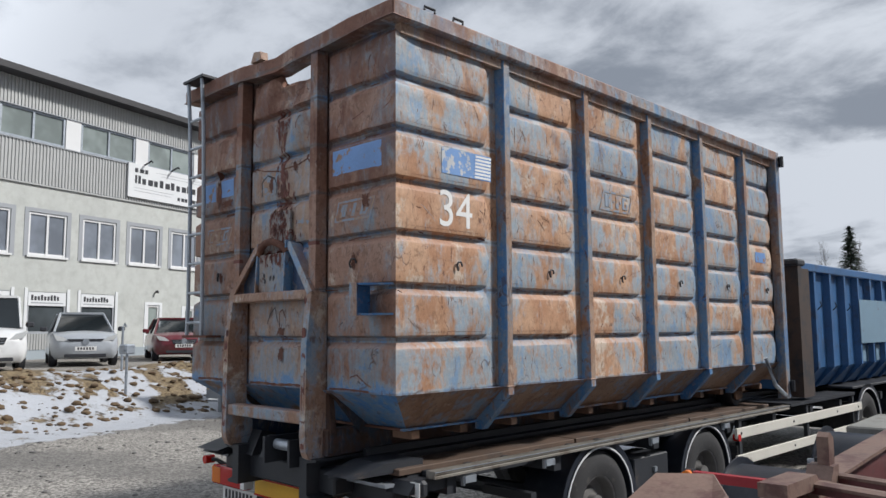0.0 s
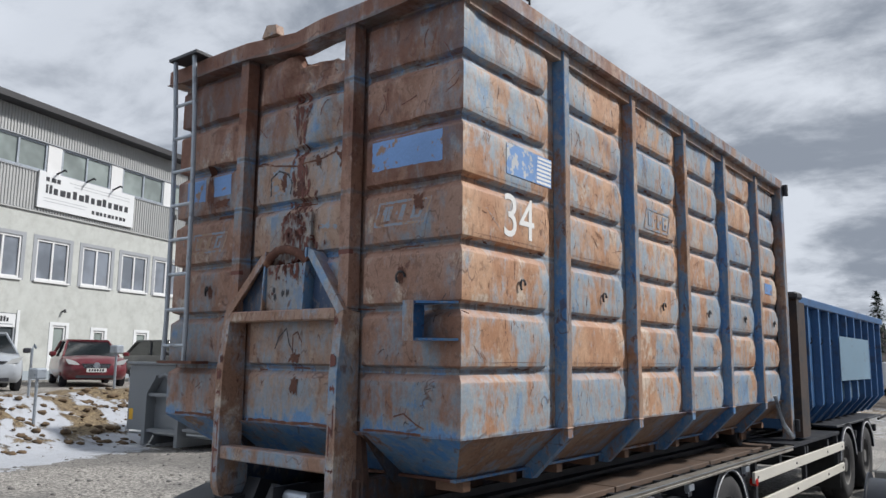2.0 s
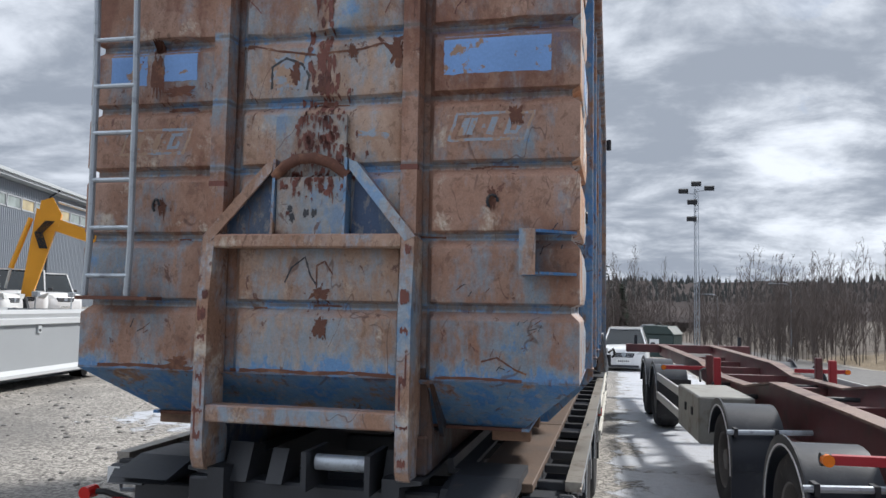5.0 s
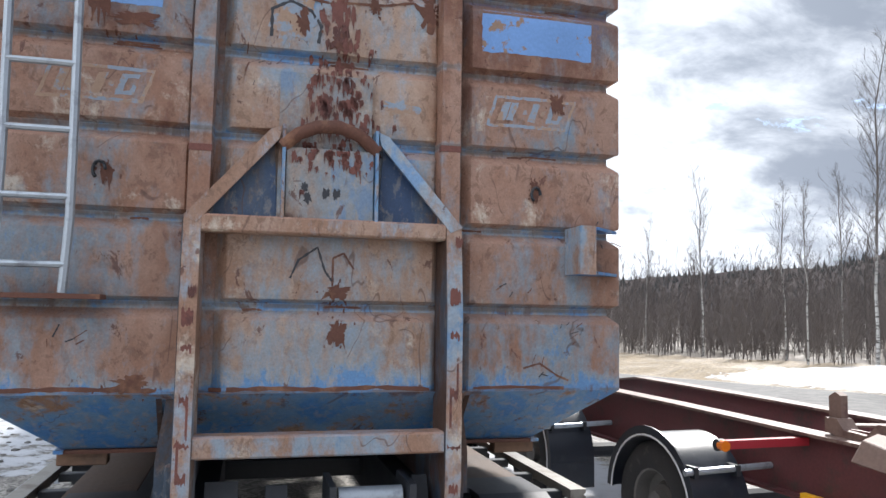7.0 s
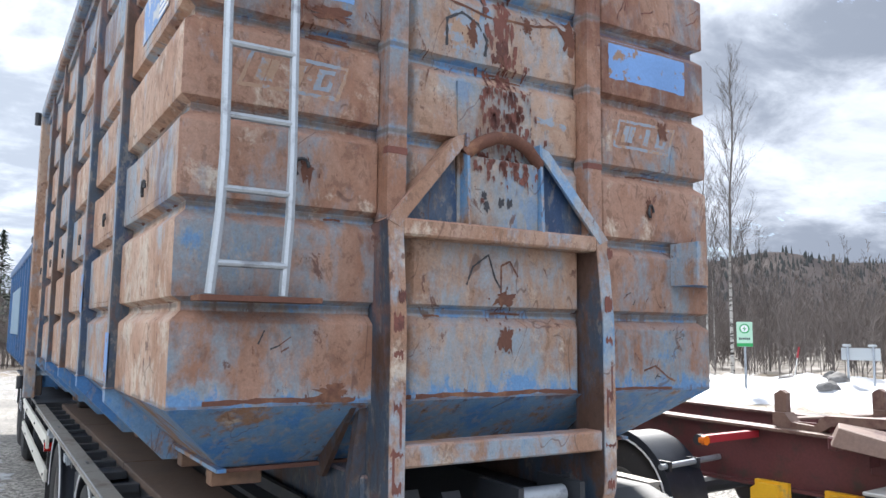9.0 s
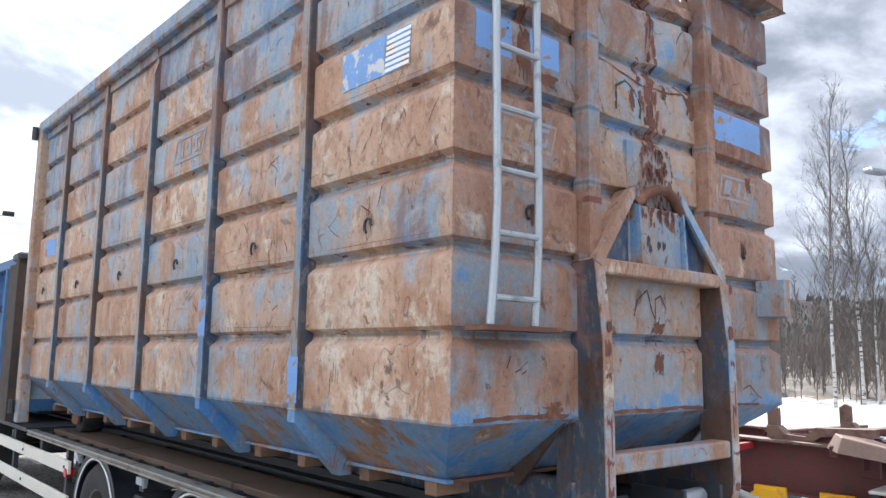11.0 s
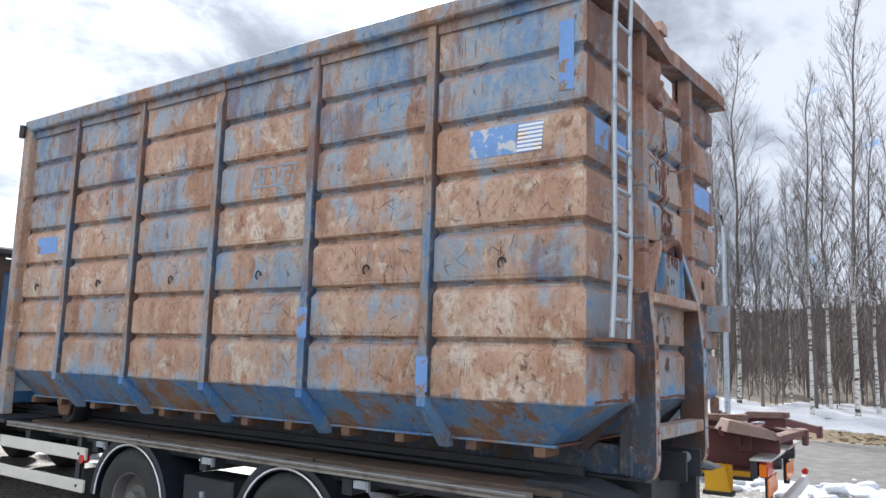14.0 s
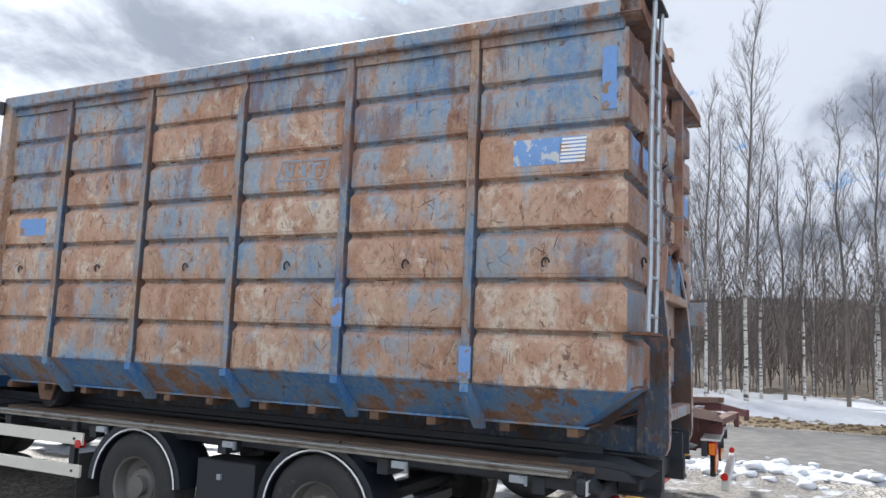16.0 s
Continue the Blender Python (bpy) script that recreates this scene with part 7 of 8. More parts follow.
first_post = heater_post(on_ground(-5.4, 10.1))
for s, out in ((-1.4, 8.3), (3.3, 8.0), (7.2, 7.8), (11.0, 7.8), (14.6, 7.8), (18.2, 7.8)):
    copy_thing(first_post, on_ground(s, out))
bent = thing("bent_pipe_post", "thin grey bent pipe post on the bank", "post", m=on_ground(-4.6, 9.0))
part("pipe", tube([(0, 0, -0.1), (0, 0, 1.05), (0.05, 0, 1.12), (0.1, 0, 1.05)], 0.028, 8), GALV, bent)
lamp = thing("park_lamp", "slim grey park lamp with a round head", "lamp post", m=on_ground(3.6, 6.4))
part("pole", tube([(0, 0, -0.1), (0, 0, 3.0)], [0.05, 0.038], 10), GALV, lamp)
part("head", lathe([(0.0, 3.42), (0.10, 3.38), (0.14, 3.25), (0.11, 3.05), (0.05, 3.0), (0.0, 3.0)], 14, pose(0, 0, 0, 0, -90, 0)), GREY_LIGHT, lamp, smooth=True)

barrel = thing("black_barrel", "black barrel with a white band by the entrance", "barrel", m=YARD @ pose(17.3, -0.9, PARK))
part("drum", lathe([(0.0, 0.0), (0.29, 0.0), (0.3, 0.05), (0.3, 0.85), (0.29, 0.9), (0.0, 0.9)], 18, pose(0, 0, 0, 0, -90, 0)), BLACK_STEEL, barrel)
part("band", lathe([(0.305, 0.42), (0.305, 0.62)], 18, pose(0, 0, 0, 0, -90, 0)), WHITE_PAINT, barrel)
bush = thing("potted_bush", "small conical bush in a dark pot by the entrance", "plant", m=YARD @ pose(14.0, -0.8, PARK))
part("pot", lathe([(0.0, 0.0), (0.26, 0.0), (0.33, 0.4), (0.0, 0.4)], 12, pose(0, 0, 0, 0, -90, 0)), BLACK_STEEL, bush)
bm = bmesh.new()
for k in range(160):
    h = random.random() ** 0.7
    a, r = random.random() * 6.283, 0.24 * (1 - h) + 0.02
    c = Vector((r * math.cos(a), r * math.sin(a), 0.4 + 0.75 * h))
    d = Vector((random.uniform(-1, 1), random.uniform(-1, 1), random.uniform(0, 1))) * 0.06
    e = d.cross(Vector((0.3, 0.5, 1))).normalized() * 0.02
    bm.faces.new([bm.verts.new(p) for p in (c - e, c + e, c + d)])
part("foliage", bm, CONIFER, bush)


def make_excavator():
    m = pose(-22.4, 21.6, 0.6, 0, 0, 35)
    e = thing("yellow_excavator", "yellow wheeled excavator with a raised boom behind the container", "excavator", m=m)
    Y = plain("excavator_yellow", (0.75, 0.33, 0.015), 0.4, grain=0.08)
    # boom from the cabin up to the knee, stick hanging down
    part("boom", prism([(2.2, 4.35), (5.2, 3.35), (6.4, 2.0), (6.0, 1.7), (4.9, 2.95), (2.2, 3.85)], "y", -0.22, 0.22), Y, e, bevel=0.03)
    part("boom_head", prism([(1.55, 3.9), (1.7, 5.0), (2.1, 5.15), (2.45, 4.5), (2.3, 3.8)], "y", -0.24, 0.24), Y, e, bevel=0.03)
    part("stick", prism([(1.55, 4.7), (2.35, 4.2), (1.55, 1.2), (1.15, 1.2)], "y", -0.18, 0.18), Y, e, bevel=0.03)
    part("cylinder", tube([(1.35, 0.0, 4.3), (0.75, 0.0, 2.3)], 0.10, 10), Y, e)
    part("cylinder_rod", tube([(0.75, 0.0, 2.3), (0.6, 0.0, 1.5)], 0.05, 8), ALU, e)
    part("top_cylinder", tube([(2.3, 0.0, 5.0), (5.0, 0.0, 4.25)], 0.05, 8), ALU, e)
    part("top_cylinder", tube([(3.6, 0.0, 4.72), (5.0, 0.0, 4.28)], 0.10, 8), Y, e)
    part("bucket", prism([(0.2, 1.35), (1.3, 1.3), (1.45, 0.7), (0.9, 0.3), (0.3, 0.5)], "y", -0.4, 0.4), BLACK_STEEL, e, bevel=0.03)
    part("cabin", box(6.4, 8.2, -0.9, 0.9, 1.2, 2.9), BLACK_STEEL, e, bevel=0.08)
    part("engine_house", box(8.2, 9.9, -1.1, 1.1, 1.2, 2.3), Y, e, bevel=0.08)
    part("undercarriage", box(6.3, 9.6, -1.1, 1.1, 0.5, 1.1), BLACK_STEEL, e, bevel=0.05)
    for x in (6.8, 9.1):
        for y in (-1.0, 1.0):
            part("wheel", lathe([(0.0, -0.2), (0.4, -0.2), (0.5, -0.12), (0.5, 0.12), (0.4, 0.2), (0.0, 0.2)], 20, pose(x, y, 0.5, 0, 0, 90)), RUBBER, e)
    for k in range(6):
        part("hose", tube([(1.9 + 0.06 * k, -0.26, 4.2), (1.55 + 0.05 * k, -0.32, 3.7), (1.75 + 0.05 * k, -0.28, 3.1)], 0.025, 5), RUBBER, e)
    for k in range(7):
        part("letter_bar", box(3.55 + k * 0.2, 3.69 + k * 0.2, -0.232, -0.224, 3.55 - k * 0.065, 3.76 - k * 0.065), INK, e)


make_excavator()


# ---- trees, woods and hills ----
def make_tree(name, label, seed, height, bark, spread=0.34, limbs=36, first=0.28, upward=0.75, radius=0.066):
    rng = random.Random(seed)
    t = thing(name, label, "tree", "bare trees beyond the road")
    bend = [(0.0, 0.0)]
    for k in range(9):
        bend.append((bend[-1][0] + rng.uniform(-1, 1) * 0.02 * height, bend[-1][1] + rng.uniform(-1, 1) * 0.02 * height))
    spine = [Vector((bend[k][0] * (k / 9), bend[k][1] * (k / 9), height * k / 9 - (0.3 if k == 0 else 0))) for k in range(10)]
    part("trunk", tube(spine, [radius * (1.25 if k == 0 else 1) * (1 - k / 9) ** 0.8 + 0.008 for k in range(10)], 7), bark, t, smooth=True)

    def at(h):
        f = min(max(h, 0), 0.999) * 9
        k = int(f)
        return spine[k].lerp(spine[k + 1], f - k)

    bm = bmesh.new()
    up = Vector((0, 0, 1))

    def branch(p, way, length, r, level):
        """A limb that bends upwards, with smaller ones along it."""
        pts, d = [p], way.normalized()
        for k in range(4):
            d = (d + up * rng.uniform(0.02, 0.16) + Vector((rng.uniform(-1, 1), rng.uniform(-1, 1), rng.uniform(-1, 1))) * 0.13).normalized()
            pts.append(pts[-1] + d * length / 4)
        steps = pts if level < 2 else [pts[0], pts[2], pts[4]]
        tube(steps, [r * (1 - 0.8 * k / (len(steps) - 1)) for k in range(len(steps))], 3, bm, caps=False)
        if level < 2:
            for k in range(int(4 + length * 3.2) if level == 0 else rng.randint(3, 4)):
                f = rng.uniform(0.2, 0.98) * 3.99
                q = pts[int(f)].lerp(pts[int(f) + 1], f - int(f))
                side = Vector((rng.uniform(-1, 1), rng.uniform(-1, 1), rng.uniform(-0.5, 0.9)))
                branch(q, d * 0.8 + side * 0.8, length * rng.uniform(0.22, 0.45) + 0.08, max(r * 0.5, 0.0026), level + 1)

    for i in range(limbs):
        h = first + (0.99 - first) * ((i + rng.random()) / limbs) ** 0.9
        length = height * (spread * (1 - h) ** 0.8 + 0.04) * rng.uniform(0.6, 1.25)
        a = rng.uniform(0, 6.283)
        steep = upward * rng.uniform(0.75, 1.35)
        branch(at(h), Vector((math.cos(a), math.sin(a), steep)), length, 0.0045 + 0.0035 * length, 0)
    part("crown", bm, CROWN, t, "bare brown twigs")
    return t


def put_tree(model, x, y, turn, size):
    z = ground_at(x, y)[0] - 0.05
    m = pose(x, y, z, 0, 0, turn) @ Matrix.Diagonal((size, size, size, 1))
    if not model.get("used"):
        model["used"] = 1
        model.matrix_basis = m
        return model
    c = copy_thing(model, m)
    return c


def make_trees():
    rng = random.Random(5)
    birches = [make_tree("birch_tree", "bare white-barked birch tree in old snow", k, 11.0, BIRCH, 0.20, 64, 0.22, 1.6, 0.052) for k in range(4)]
    greys = [make_tree("alder_tree", "bare grey-barked tree with ascending limbs in snow", 20 + k, 9.0, GREY_BARK, 0.27, 54, 0.18, 1.7, 0.052) for k in range(3)]
    # in polar places as seen from the end of the walk
    for az, r, size, kind in ((82.3, 23.4, 0.84, 0), (83.3, 25.0, 0.8, 1), (84.9, 23.2, 1.06, 2), (85.9, 25.4, 0.8, 3), (87.4, 24.2, 0.82, 5), (88.6, 24.4, 0.84, 1), (89.2, 27.0, 0.8, 0), (91.2, 24.0, 0.93, 6), (93.0, 26.0, 0.85, 2), (94.5, 24.2, 0.9, 5), (96.5, 25.0, 0.9, 3), (99, 26, 0.8, 4)):
        x, y = -5.7 + r * math.sin(radians(az)), -1.1 + r * math.cos(radians(az))
        put_tree((birches + greys)[kind], x, y, rng.uniform(0, 360), size)
    for az, r, size, kind in ((70.2, 25.5, 0.92, 0), (73.3, 23.8, 1.02, 3), (74.3, 24.4, 0.85, 1), (75.1, 25.0, 1.0, 2), (76.6, 24.0, 0.9, 4), (78.5, 26.0, 0.85, 1), (80.0, 24.0, 0.8, 6), (68.5, 30, 0.8, 1)):
        x, y = -4.0 + r * math.sin(radians(az)), -1.9 + r * math.cos(radians(az))
        put_tree((birches + greys)[kind], x, y, rng.uniform(0, 360), size)
    for az, r, size, kind in ((41.0, 33, 0.8, 1), (43.0, 35, 0.85, 0), (45.1, 31, 1.0, 2), (46.3, 32, 1.05, 3), (47.6, 36, 0.8, 1), (48.9, 31, 0.98, 0), (50.5, 30.5, 1.08, 2), (51.6, 35, 0.8, 5), (53.0, 33, 0.8, 4), (44.2, 40, 0.9, 5), (49.6, 40, 0.9, 1), (39.5, 38, 0.9, 3), (34, 45, 0.9, 2), (30, 48, 0.9, 0), (25, 55, 1.0, 1), (21, 60, 1.0, 3)):
        x, y = -1.1 + r * math.sin(radians(az)), -2.7 + r * math.cos(radians(az))
        put_tree((birches + greys)[kind], x, y, rng.uniform(0, 360), size)
    for x, y, size, kind in ((-1.2, 62, 1.0, 1), (1.0, 66, 0.9, 3), (3.0, 72, 0.8, 2), (-16, 66, 0.9, 0), (6, 78, 1.0, 1), (-20, 70, 1.0, 1)):
        put_tree((birches + greys)[kind], x, y, rng.uniform(0, 360), size)
    for i in range(40):
        x = rng.uniform(18.5, 31)
        put_tree((birches + birches + greys)[rng.randrange(11)], x, rng.uniform(-15, 8), rng.uniform(0, 360), rng.uniform(0.5, 0.82))


make_trees()


def woods_of(name, label, seed, spots, bark):
    """Many small bare trees, too far off to tell apart, in one mesh."""
    rng = random.Random(seed)
    verts, faces = [], []

    def spike(a, b, r, sides=3):
        k = len(verts)
        way = (b - a).normalized()
        side = way.cross(Vector((0.31, 0.2, 0.9))).normalized()
        over = side.cross(way)
        for j in range(sides):
            c = a + r * (math.cos(6.283 * j / sides) * side + math.sin(6.283 * j / sides) * over)
            verts.append(tuple(c))
        verts.append(tuple(b))
        for j in range(sides):
            faces.append((k + j, k + (j + 1) % sides, k + sides))

    for x, y, h in spots:
        base = Vector((x, y, ground_at(x, y)[0] - 0.2))
        top = base + Vector((rng.uniform(-0.04, 0.04) * h, rng.uniform(-0.04, 0.04) * h, h))
        spike(base, top, 0.003 * h + 0.008, 3)
        for i in range(19):
            f = rng.uniform(0.08, 0.98)
            p = base.lerp(top, f)
            a, l = rng.uniform(0, 6.283), h * (0.26 * (1 - f) + 0.04) * rng.uniform(0.6, 1.3)
            q = p + Vector((math.cos(a) * 0.42, math.sin(a) * 0.42, rng.uniform(0.6, 1.2))) * l
            spike(p, q, 0.017)
            for j in range(2):
                m = p.lerp(q, rng.uniform(0.3, 0.8))
                b = a + rng.uniform(-1.2, 1.2)
                spike(m, m + Vector((math.cos(b) * 0.7, math.sin(b) * 0.7, rng.uniform(0.1, 0.9))) * l * 0.5, 0.012)
    me = bpy.data.meshes.new(name)
    me.from_pydata(verts, [], faces)
    me.materials.append(bark)
    tagged(new(name, me), label, "trees", kind="stuff")


def make_woods():
    rng = random.Random(9)
    east = [(21 + 45 * rng.random() ** 1.4, rng.uniform(-35, 45), rng.uniform(0.55, 1.0)) for k in range(2700)]
    east = [(x, y, h * (4.6 + 1.4 * smooth01(y, 9, 0))) for x, y, h in east]
    woods_of("east_woods", "dense bare brown woodland beyond the road", 1, east, TWIG)
    north = []
    for k in range(1700):
        az, r = radians(rng.uniform(2, 62)), 46 + 70 * rng.random() ** 1.3
        north.append((r * math.sin(az) + (6 if az < 0.2 else 0), r * math.cos(az), rng.uniform(4.5, 7.5)))
    for k in range(220):
        north.append((rng.uniform(-45, 4), rng.uniform(66, 120), rng.uniform(5, 9)))
    north = [p for p in north if not (-16 < p[0] < -2 and p[1] < 84)]
    north += [(rng.uniform(-3.6, 6), rng.uniform(57, 72), rng.uniform(4, 7)) for k in range(150)]
    woods_of("north_woods", "dense bare brown woodland behind the yard", 2, north, TWIG_DARK)


make_woods()


def make_spruce(model=None, x=0, y=0, h=9.0, seed=0):
    rng = random.Random(seed)
    t = thing("spruce_tree", "dark green spruce tree at the edge of the woods", "tree", "spruces behind the yard", m=pose(x, y, ground_at(x, y)[0] - 0.1))
    part("trunk", tube([(0, 0, 0), (0, 0, h * 0.97)], [0.13, 0.02], 6), GREY_BARK, t)
    bm = bmesh.new()
    for k in range(900):
        f = rng.random() ** 0.8
        z = h * (0.12 + 0.88 * f)
        reach = (0.23 * h * (1 - f) ** 0.9 + 0.08) * rng.uniform(0.25, 1.0)
        a = rng.uniform(0, 6.283)
        c = Vector((reach * math.cos(a), reach * math.sin(a), z - 0.25 * reach))
        d = Vector((math.cos(a), math.sin(a), rng.uniform(-0.5, 0.2))) * rng.uniform(0.25, 0.5)
        e = Vector((-math.sin(a), math.cos(a), rng.uniform(-0.3, 0.3))) * rng.uniform(0.08, 0.16)
        bm.faces.new([bm.verts.new(p) for p in (c - d * 0.4 - e, c - d * 0.4 + e, c + d)])
    part("foliage", bm, CONIFER, t)


for k, (x, y, h) in enumerate(((-1.6, 64, 9.5), (-10.5, 86, 9.5), (-15.5, 63, 8.5), (-0.6, 70, 11), (-17, 68, 10), (1.6, 68, 5.5), (-26, 60, 9), (-22, 64, 8))):
    make_spruce(None, x, y, h, 40 + k)


def make_hills():
    table = [(-180, 0.03), (-120, 0.03), (-60, 0.05), (-20, 0.045), (0, 0.037), (12, 0.034), (25, 0.045), (40, 0.062), (47, 0.085), (54.5, 0.103), (59, 0.088), (66, 0.070), (75, 0.062), (88, 0.070), (100, 0.06), (140, 0.035), (180, 0.03)]

    def rise(az):
        for (a, u), (b, v) in zip(table, table[1:]):
            if a <= az <= b:
                f = (az - a) / (b - a)
                return u + (v - u) * f * f * (3 - 2 * f)
    bm = bmesh.new()
    rings = []
    for k in range(0, 361):
        az = -180 + k
        top = rise(az)
        s, c = math.sin(radians(az)), math.cos(radians(az))
        line = []
        for j, f in enumerate((0.0, 0.25, 0.5, 0.75, 0.93, 1.0, 1.1)):
            r = 170 + 530 * f
            g = min(f, 1.0)
            h = (top * 700 + 1.6) * (0.25 * g + 0.75 * g * g) * (0.9 if f > 1 else 1.0)
            h += (5.0 * noise.noise(Vector((r * s * 0.012, r * c * 0.012, 2.0))) * g * (1 - 0.6 * g) + 1.6 * noise.noise(Vector((r * s * 0.06, r * c * 0.06, 5.0))) * g)
            line.append(bm.verts.new((r * s, r * c, h - (1.0 if f == 0 else 0.0))))
        rings.append(line)
    for r, q in zip(rings, rings[1:]):
        for i in range(len(r) - 1):
            bm.faces.new((r[i], q[i], q[i + 1], r[i + 1]))
    tagged(part("hills", bm, HILL, smooth=True), "wooded hills in the distance", "hills", kind="structure")
    # spiky tops of far conifers and trees along the slopes
    rng = random.Random(3)
    verts, faces = [], []
    for k in range(5200):
        az = rng.uniform(-25, 110)
        f = rng.uniform(0.35, 1.02)
        r = 170 + 530 * f
        g = min(f, 1.0)
        z = (rise(az) * 700 + 1.6) * (0.25 * g + 0.75 * g * g) - 2.0
        x, y = r * math.sin(radians(az)), r * math.cos(radians(az))
        h, w = rng.uniform(5, 9) * (0.6 + 0.4 * f), rng.uniform(1.0, 2.2)
        i = len(verts)
        for j in range(4):
            verts.append((x + w * math.cos(j * 1.571 + k), y + w * math.sin(j * 1.571 + k), z))
        verts.append((x, y, z + h))
        faces += [(i + j, i + (j + 1) % 4, i + 4) for j in range(4)]
    me = bpy.data.meshes.new("far_conifers")
    me.from_pydata(verts, [], faces)
    me.materials.append(FAR_TREE)
    tagged(new("far_conifers", me), "distant dark conifers on the hills", "trees", kind="stuff")


FAR_TREE = plain("far_conifer", (0.05, 0.055, 0.055), 1.0, grain=0.5, scale=0.6, bump=0)
make_hills()


# ---- things beyond the road and behind the yard ----
def rock(x, y, r, seed):
    rng = random.Random(seed)
    bm = bmesh.new()
    bmesh.ops.create_icosphere(bm, subdivisions=3, radius=1.0)
    for v in bm.verts:
        n = 1 + 0.35 * noise.noise(v.co * 1.3 + Vector((seed, 0, 0))) + 0.12 * noise.noise(v.co * 3.7)
        v.co = Vector((v.co.x * n * r * 1.35, v.co.y * n * r, max(v.co.z, -0.4) * n * r * 0.75))
    tagged(part("boulder", bm, STONE, smooth=True, m=pose(x, y, ground_at(x, y)[0] + 0.1 * r, 0, 0, seed * 50)), "grey boulder in the snow beyond the road", "boulder", "boulders beyond the road")


for k, (x, y, r) in enumerate(((17.9, 9.75, 0.27), (19.4, 12.3, 0.2), (20.6, 11.6, 0.22), (18.8, 15.2, 0.24), (21.5, 10.0, 0.26), (16.9, 13.4, 0.18), (16.3, 9.0, 0.22))):
    rock(x, y, r, k + 1)


def green_sign():
    s = thing("green_charging_sign", "small pale green sign with a green disc on a steel post", "sign", m=pose(15.9, 11.1, 0.2, 0, 0, -52))
    part("post", tube([(0, 0, -0.3), (0, 0, 1.82)], 0.03, 8), GALV, s)
    plate = part("plate", box(-0.20, 0.20, -0.045, -0.03, 1.18, 1.84), SIGN_MINT, s, bevel=0.004)
    part("disc", lathe([(0.0, 0.0), (0.13, 0.0), (0.13, 0.004), (0.0, 0.004)], 22, pose(0, -0.046, 1.66, 0, 0, -90)), GREEN, plate, "green disc")
    part("disc_centre", lathe([(0.0, 0.0), (0.095, 0.0), (0.095, 0.003), (0.0, 0.003)], 22, pose(0, -0.051, 1.66, 0, 0, -90)), SIGN_WHITE, plate)
    part("bolt_mark", prism([(-0.05, 1.66), (0.02, 1.73), (0.0, 1.67), (0.05, 1.67), (-0.02, 1.58), (0.0, 1.65)], "y", -0.058, -0.055), GREEN, plate)
    part("band", box(-0.20, 0.20, -0.049, -0.0455, 1.185, 1.27), GREEN, plate)
    for k in range(6):
        part("letter_bar", box(-0.14 + k * 0.048, -0.105 + k * 0.048, -0.049, -0.0455, 1.36, 1.42), INK, plate)


SIGN_MINT = plain("pale_green_sign_board", (0.40, 0.62, 0.48), 0.5, grain=0.06)
GREEN = plain("sign_green", (0.02, 0.30, 0.08), 0.5, grain=0.05)
green_sign()


def back_sign():
    s = thing("road_sign_back", "grey back of a wide road sign on two posts with lamps", "sign", m=pose(18.2, 9.3, ground_at(18.2, 9.3)[0], 0, 0, -70) @ Matrix.Diagonal((0.8, 0.8, 0.8, 1)))
    for x in (-0.38, 0.38):
        part("post", tube([(x, 0, -0.3), (x, 0, 1.15)], 0.035, 8), GALV, s)
        part("sign_lamp", box(x - 0.14, x + 0.1, -0.12, 0.12, 1.15, 1.24), GREY_LIGHT, s, bevel=0.03)
    part("plate", box(-0.58, 0.58, 0.036, 0.05, 0.72, 1.12), GREY_LIGHT, s)


back_sign()
stick = thing("red_snow_stick", "thin red and white snow marker stick", "marker", m=pose(17.2, 10.6, 0.4, 8, 6, 0))
part("pole", tube([(0, 0, -0.3), (0, 0, 0.7)], 0.012, 6), WHITE_PAINT, stick)
part("tip", tube([(0, 0, 0.7), (0, 0, 1.0)], 0.03, 6), RED_PAINT, stick)
pole = thing("far_wooden_pole", "dark wooden pole beyond the road", "pole", m=pose(60, 36, 0.5))
part("shaft", tube([(0, 0, 0), (0, 0, 8.2)], 0.13, 8), GREY_BARK, pole)


def street_lamp(m, h=7.0, reach=1.2):
    s = thing("street_lamp", "grey street lamp with a curved arm", "street lamp", "street lamps along the road", m=m)
    part("pole", tube([(0, 0, -0.2), (0, 0, h - 0.5), (0.12 * reach, 0, h - 0.12), (0.4 * reach, 0, h), (reach, 0, h)], [0.08, 0.06, 0.05, 0.045, 0.04], 8), GALV, s, smooth=True)
    part("head", box(reach - 0.1, reach + 0.5, -0.12, 0.12, h - 0.05, h + 0.06), GALV, s, bevel=0.03)
    return s


lamp_a = street_lamp(pose(16.0, 3.8, 0.2, 0, 0, 165), 5.5)
copy_thing(lamp_a, pose(15.5, 66, ground_at(15.5, 66)[0], 0, 0, 170))
copy_thing(lamp_a, pose(11.8, 84, ground_at(11.8, 84)[0], 0, 0, 170))


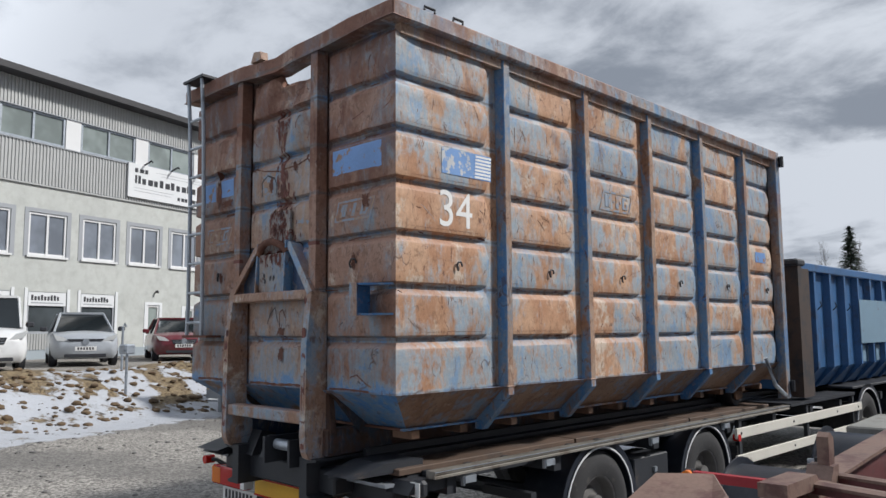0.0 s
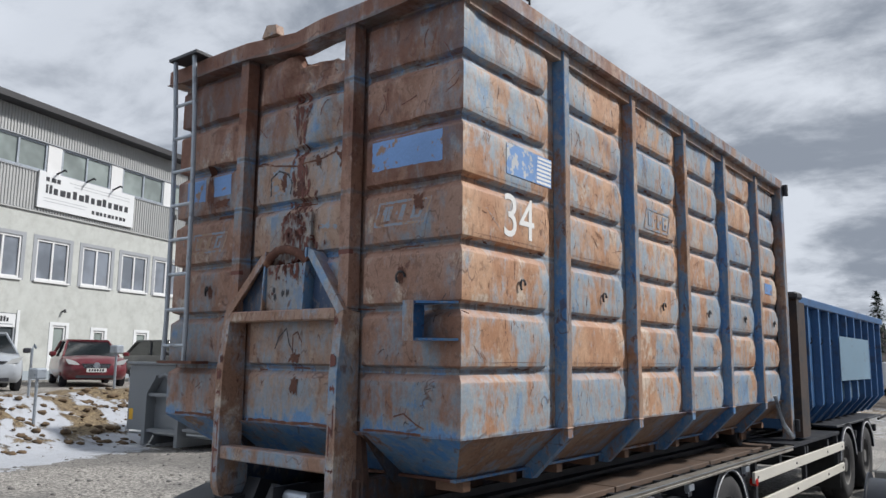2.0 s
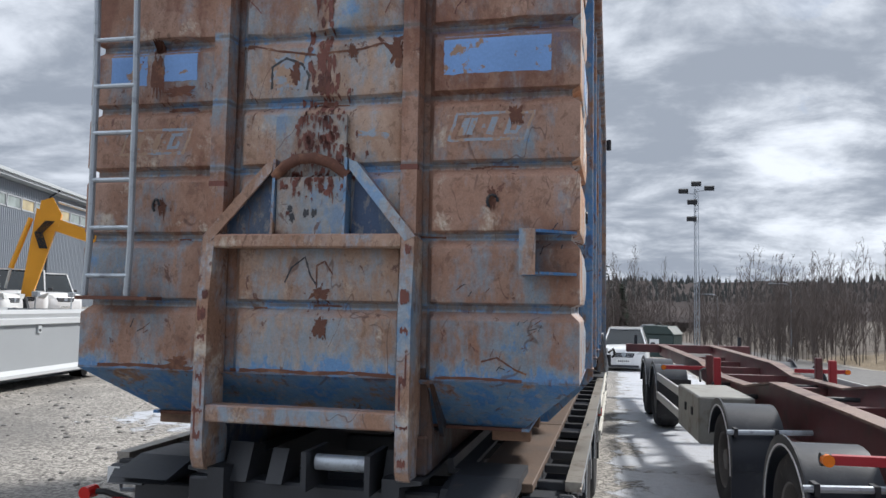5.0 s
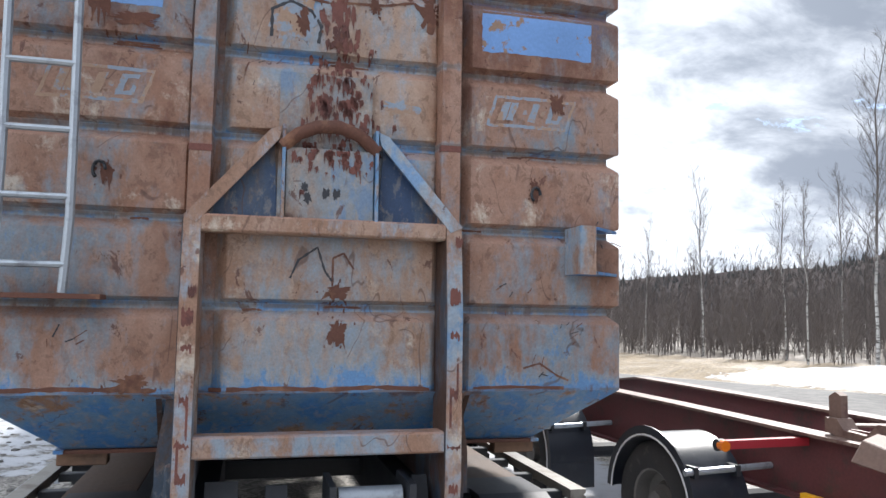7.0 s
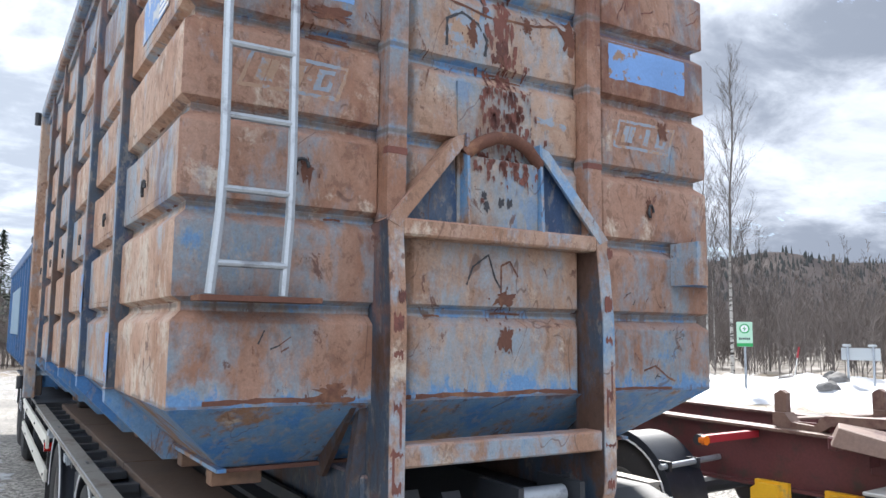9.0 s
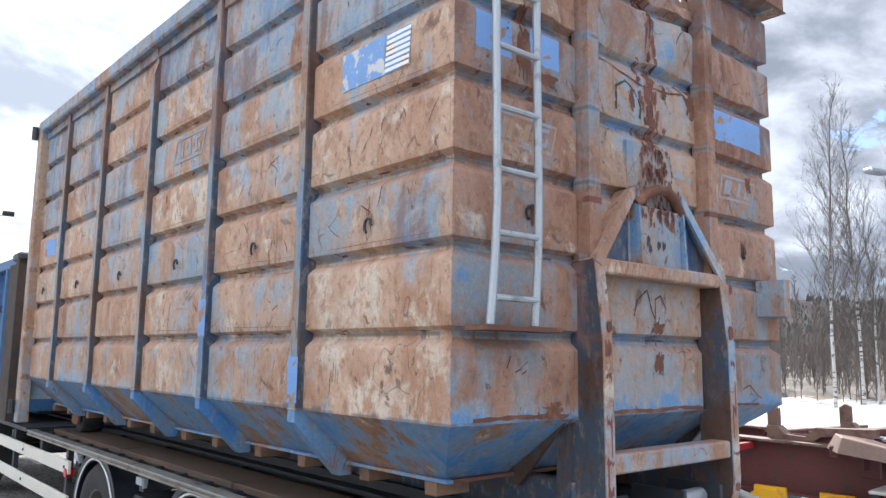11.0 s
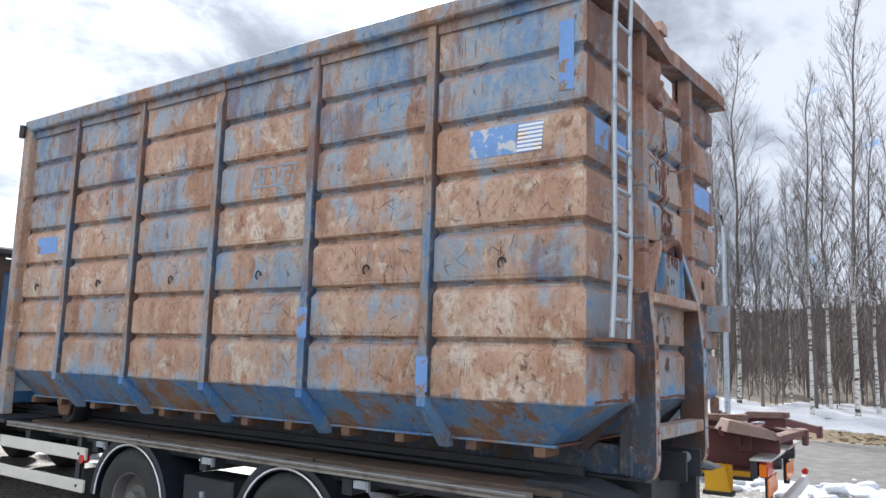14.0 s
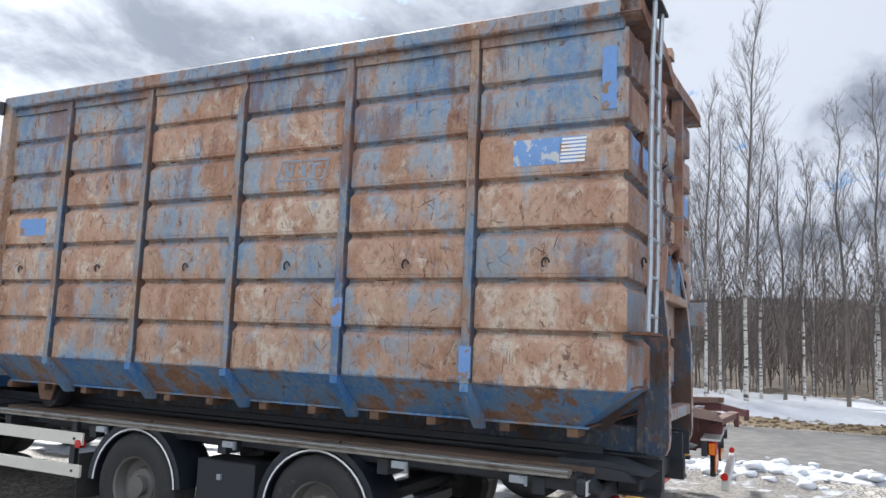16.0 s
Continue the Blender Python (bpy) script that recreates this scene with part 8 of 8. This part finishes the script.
def flood_mast():
    m = thing("floodlight_mast", "tall galvanised lattice mast with floodlights", "mast", m=pose(7.2, 58, ground_at(7.2, 58)[0]))
    H = 12.6
    for x, y in ((-0.2, -0.2), (0.2, -0.2), (0.0, 0.25)):
        part("leg", tube([(x, y, -0.3), (x * 0.7, y * 0.7, H)], 0.028, 6), GALV, m)
    pts = ((-0.2, -0.2), (0.2, -0.2), (0.0, 0.25))
    for k in range(26):
        z = k * H / 26
        f, g = 1 - 0.3 * z / H, 1 - 0.3 * (z + H / 26) / H
        for i in range(3):
            (ax, ay), (bx, by) = pts[i], pts[(i + 1) % 3]
            part("brace", tube([(ax * f, ay * f, z), (bx * g, by * g, z + H / 26)], 0.013, 4), GALV, m)
    for x, z, r in ((-0.95, H - 0.25, 0), (0.95, H - 0.05, 0), (0.0, H + 0.3, 0), (-0.35, H - 2.4, 0), (-0.3, H - 1.1, 0)):
        lamp = part("floodlight", prism([(-0.18, -0.12), (0.18, -0.12), (0.1, 0.2), (-0.1, 0.2)], "x", x - 0.36, x + 0.36), BLACK_STEEL, m, "dark floodlight", m=pose(0, -0.2, z, 25, 0, 0))
        part("bracket", tube([(0, 0, z - 0.2), (x, -0.15, z - 0.1)], 0.03, 5), GALV, m)


flood_mast()


def recycling_bin():
    b = thing("recycling_container", "dark green recycling container with a pitched lid", "bin", m=pose(3.75, 44.0, ground_at(3.75, 44)[0], 0, 0, -20))
    part("body", box(-1.1, 1.1, -0.9, 0.9, 0.15, 1.5), BIN_GREEN, b, bevel=0.05)
    part("lid", prism([(-1.15, 1.5), (1.15, 1.5), (0.75, 1.95), (-0.55, 1.98)], "y", -0.95, 0.95), BIN_GREEN, b, bevel=0.03)
    part("lid_edge", prism([(-1.5, 1.45), (-1.15, 1.5), (-0.55, 2.0), (-0.75, 2.02)], "y", -0.96, 0.96), GREY_PAINT, b)
    part("lifting_eye", tube([(-0.2, 0, 1.98), (0, 0, 2.15), (0.2, 0, 1.98)], 0.03, 6), BLACK_STEEL, b)
    n = part("notice", box(-0.3, 0.25, -0.915, -0.905, 0.8, 1.2), SIGN_WHITE, b)


BIN_GREEN = plain("dark_green_plastic", (0.025, 0.045, 0.045), 0.5)
recycling_bin()
lorry = thing("far_lorry", "white lorry parked far off by the snow", "lorry", m=pose(-7.0, 76, ground_at(-7.0, 76)[0], 0, 0, 12))
part("box_body", box(-3.5, 3.0, -1.25, 1.25, 1.1, 3.2), SIGN_WHITE, lorry, bevel=0.05)
part("cab", box(3.1, 5.0, -1.2, 1.2, 0.8, 3.0), SIGN_WHITE, lorry, bevel=0.15)
part("windscreen", box(4.6, 5.02, -1.05, 1.05, 1.8, 2.7), CAR_GLASS, lorry, bevel=0.05)
for x in (-2.5, -1.3, 3.9):
    for y in (-1.1, 1.1):
        part("wheel", lathe([(0.0, -0.15), (0.45, -0.15), (0.5, 0.0), (0.45, 0.15), (0.0, 0.15)], 16, pose(x, y, 0.5, 0, 0, 90)), RUBBER, lorry)


# ---- earth clods on the bank, lumps of ploughed snow ----
def lumps(name, label, seed, count, spot, size, mat):
    """Many small uneven lumps in one mesh."""
    rng = random.Random(seed)
    ball = bmesh.new()
    bmesh.ops.create_icosphere(ball, subdivisions=2, radius=1.0)
    shape = [v.co.copy() for v in ball.verts]
    tris = [[v.index for v in f.verts] for f in ball.faces]
    ball.free()
    verts, faces = [], []
    for k in range(count):
        x, y = spot(rng)
        z, r, k0 = ground_at(x, y)[0], size * rng.uniform(0.35, 1.0) ** 2, len(verts)
        for v in shape:
            g = r * (1 + 0.5 * noise.noise(v * 1.7 + Vector((k, 0, 0))))
            verts.append((x + v.x * g * 1.3, y + v.y * g * 1.3, z + v.z * g * 0.7 + 0.1 * r))
        faces += [[k0 + i for i in f] for f in tris]
    me = bpy.data.meshes.new(name)
    me.from_pydata(verts, [], faces)
    me.materials.append(mat)
    for f in me.polygons:
        f.use_smooth = True
    tagged(new(name, me), label, name.replace("_", " "), kind="stuff")


def on_bank(rng):
    p = YARD @ Vector((rng.uniform(-12, 5), -rng.uniform(8.4, 11.6), 0))
    return p.x, p.y


CLOD = plain("earth_clod", (0.14, 0.095, 0.055), 0.95, grain=0.4, scale=12, second=(0.07, 0.05, 0.035))
lumps("earth_clods", "brown clods of earth and dead grass on the snowy bank", 3, 800, on_bank, 0.085, CLOD)
lumps("snow_lumps", "lumps of ploughed dirty snow along the road", 4, 420, lambda rng: (rng.uniform(5.2, 6.6), rng.uniform(-7, 8)), 0.10, SNOW)
lumps("verge_clods", "brown clods of turf on the road verge", 5, 700, lambda rng: (rng.uniform(13.9, 15.1), rng.uniform(-14, 5)), 0.06, CLOD)
lumps("yard_stones", "loose stones scattered over the gravel yard", 6, 900, lambda rng: (rng.uniform(-12, -1.5), rng.uniform(-1, 14)), 0.035, STONE)
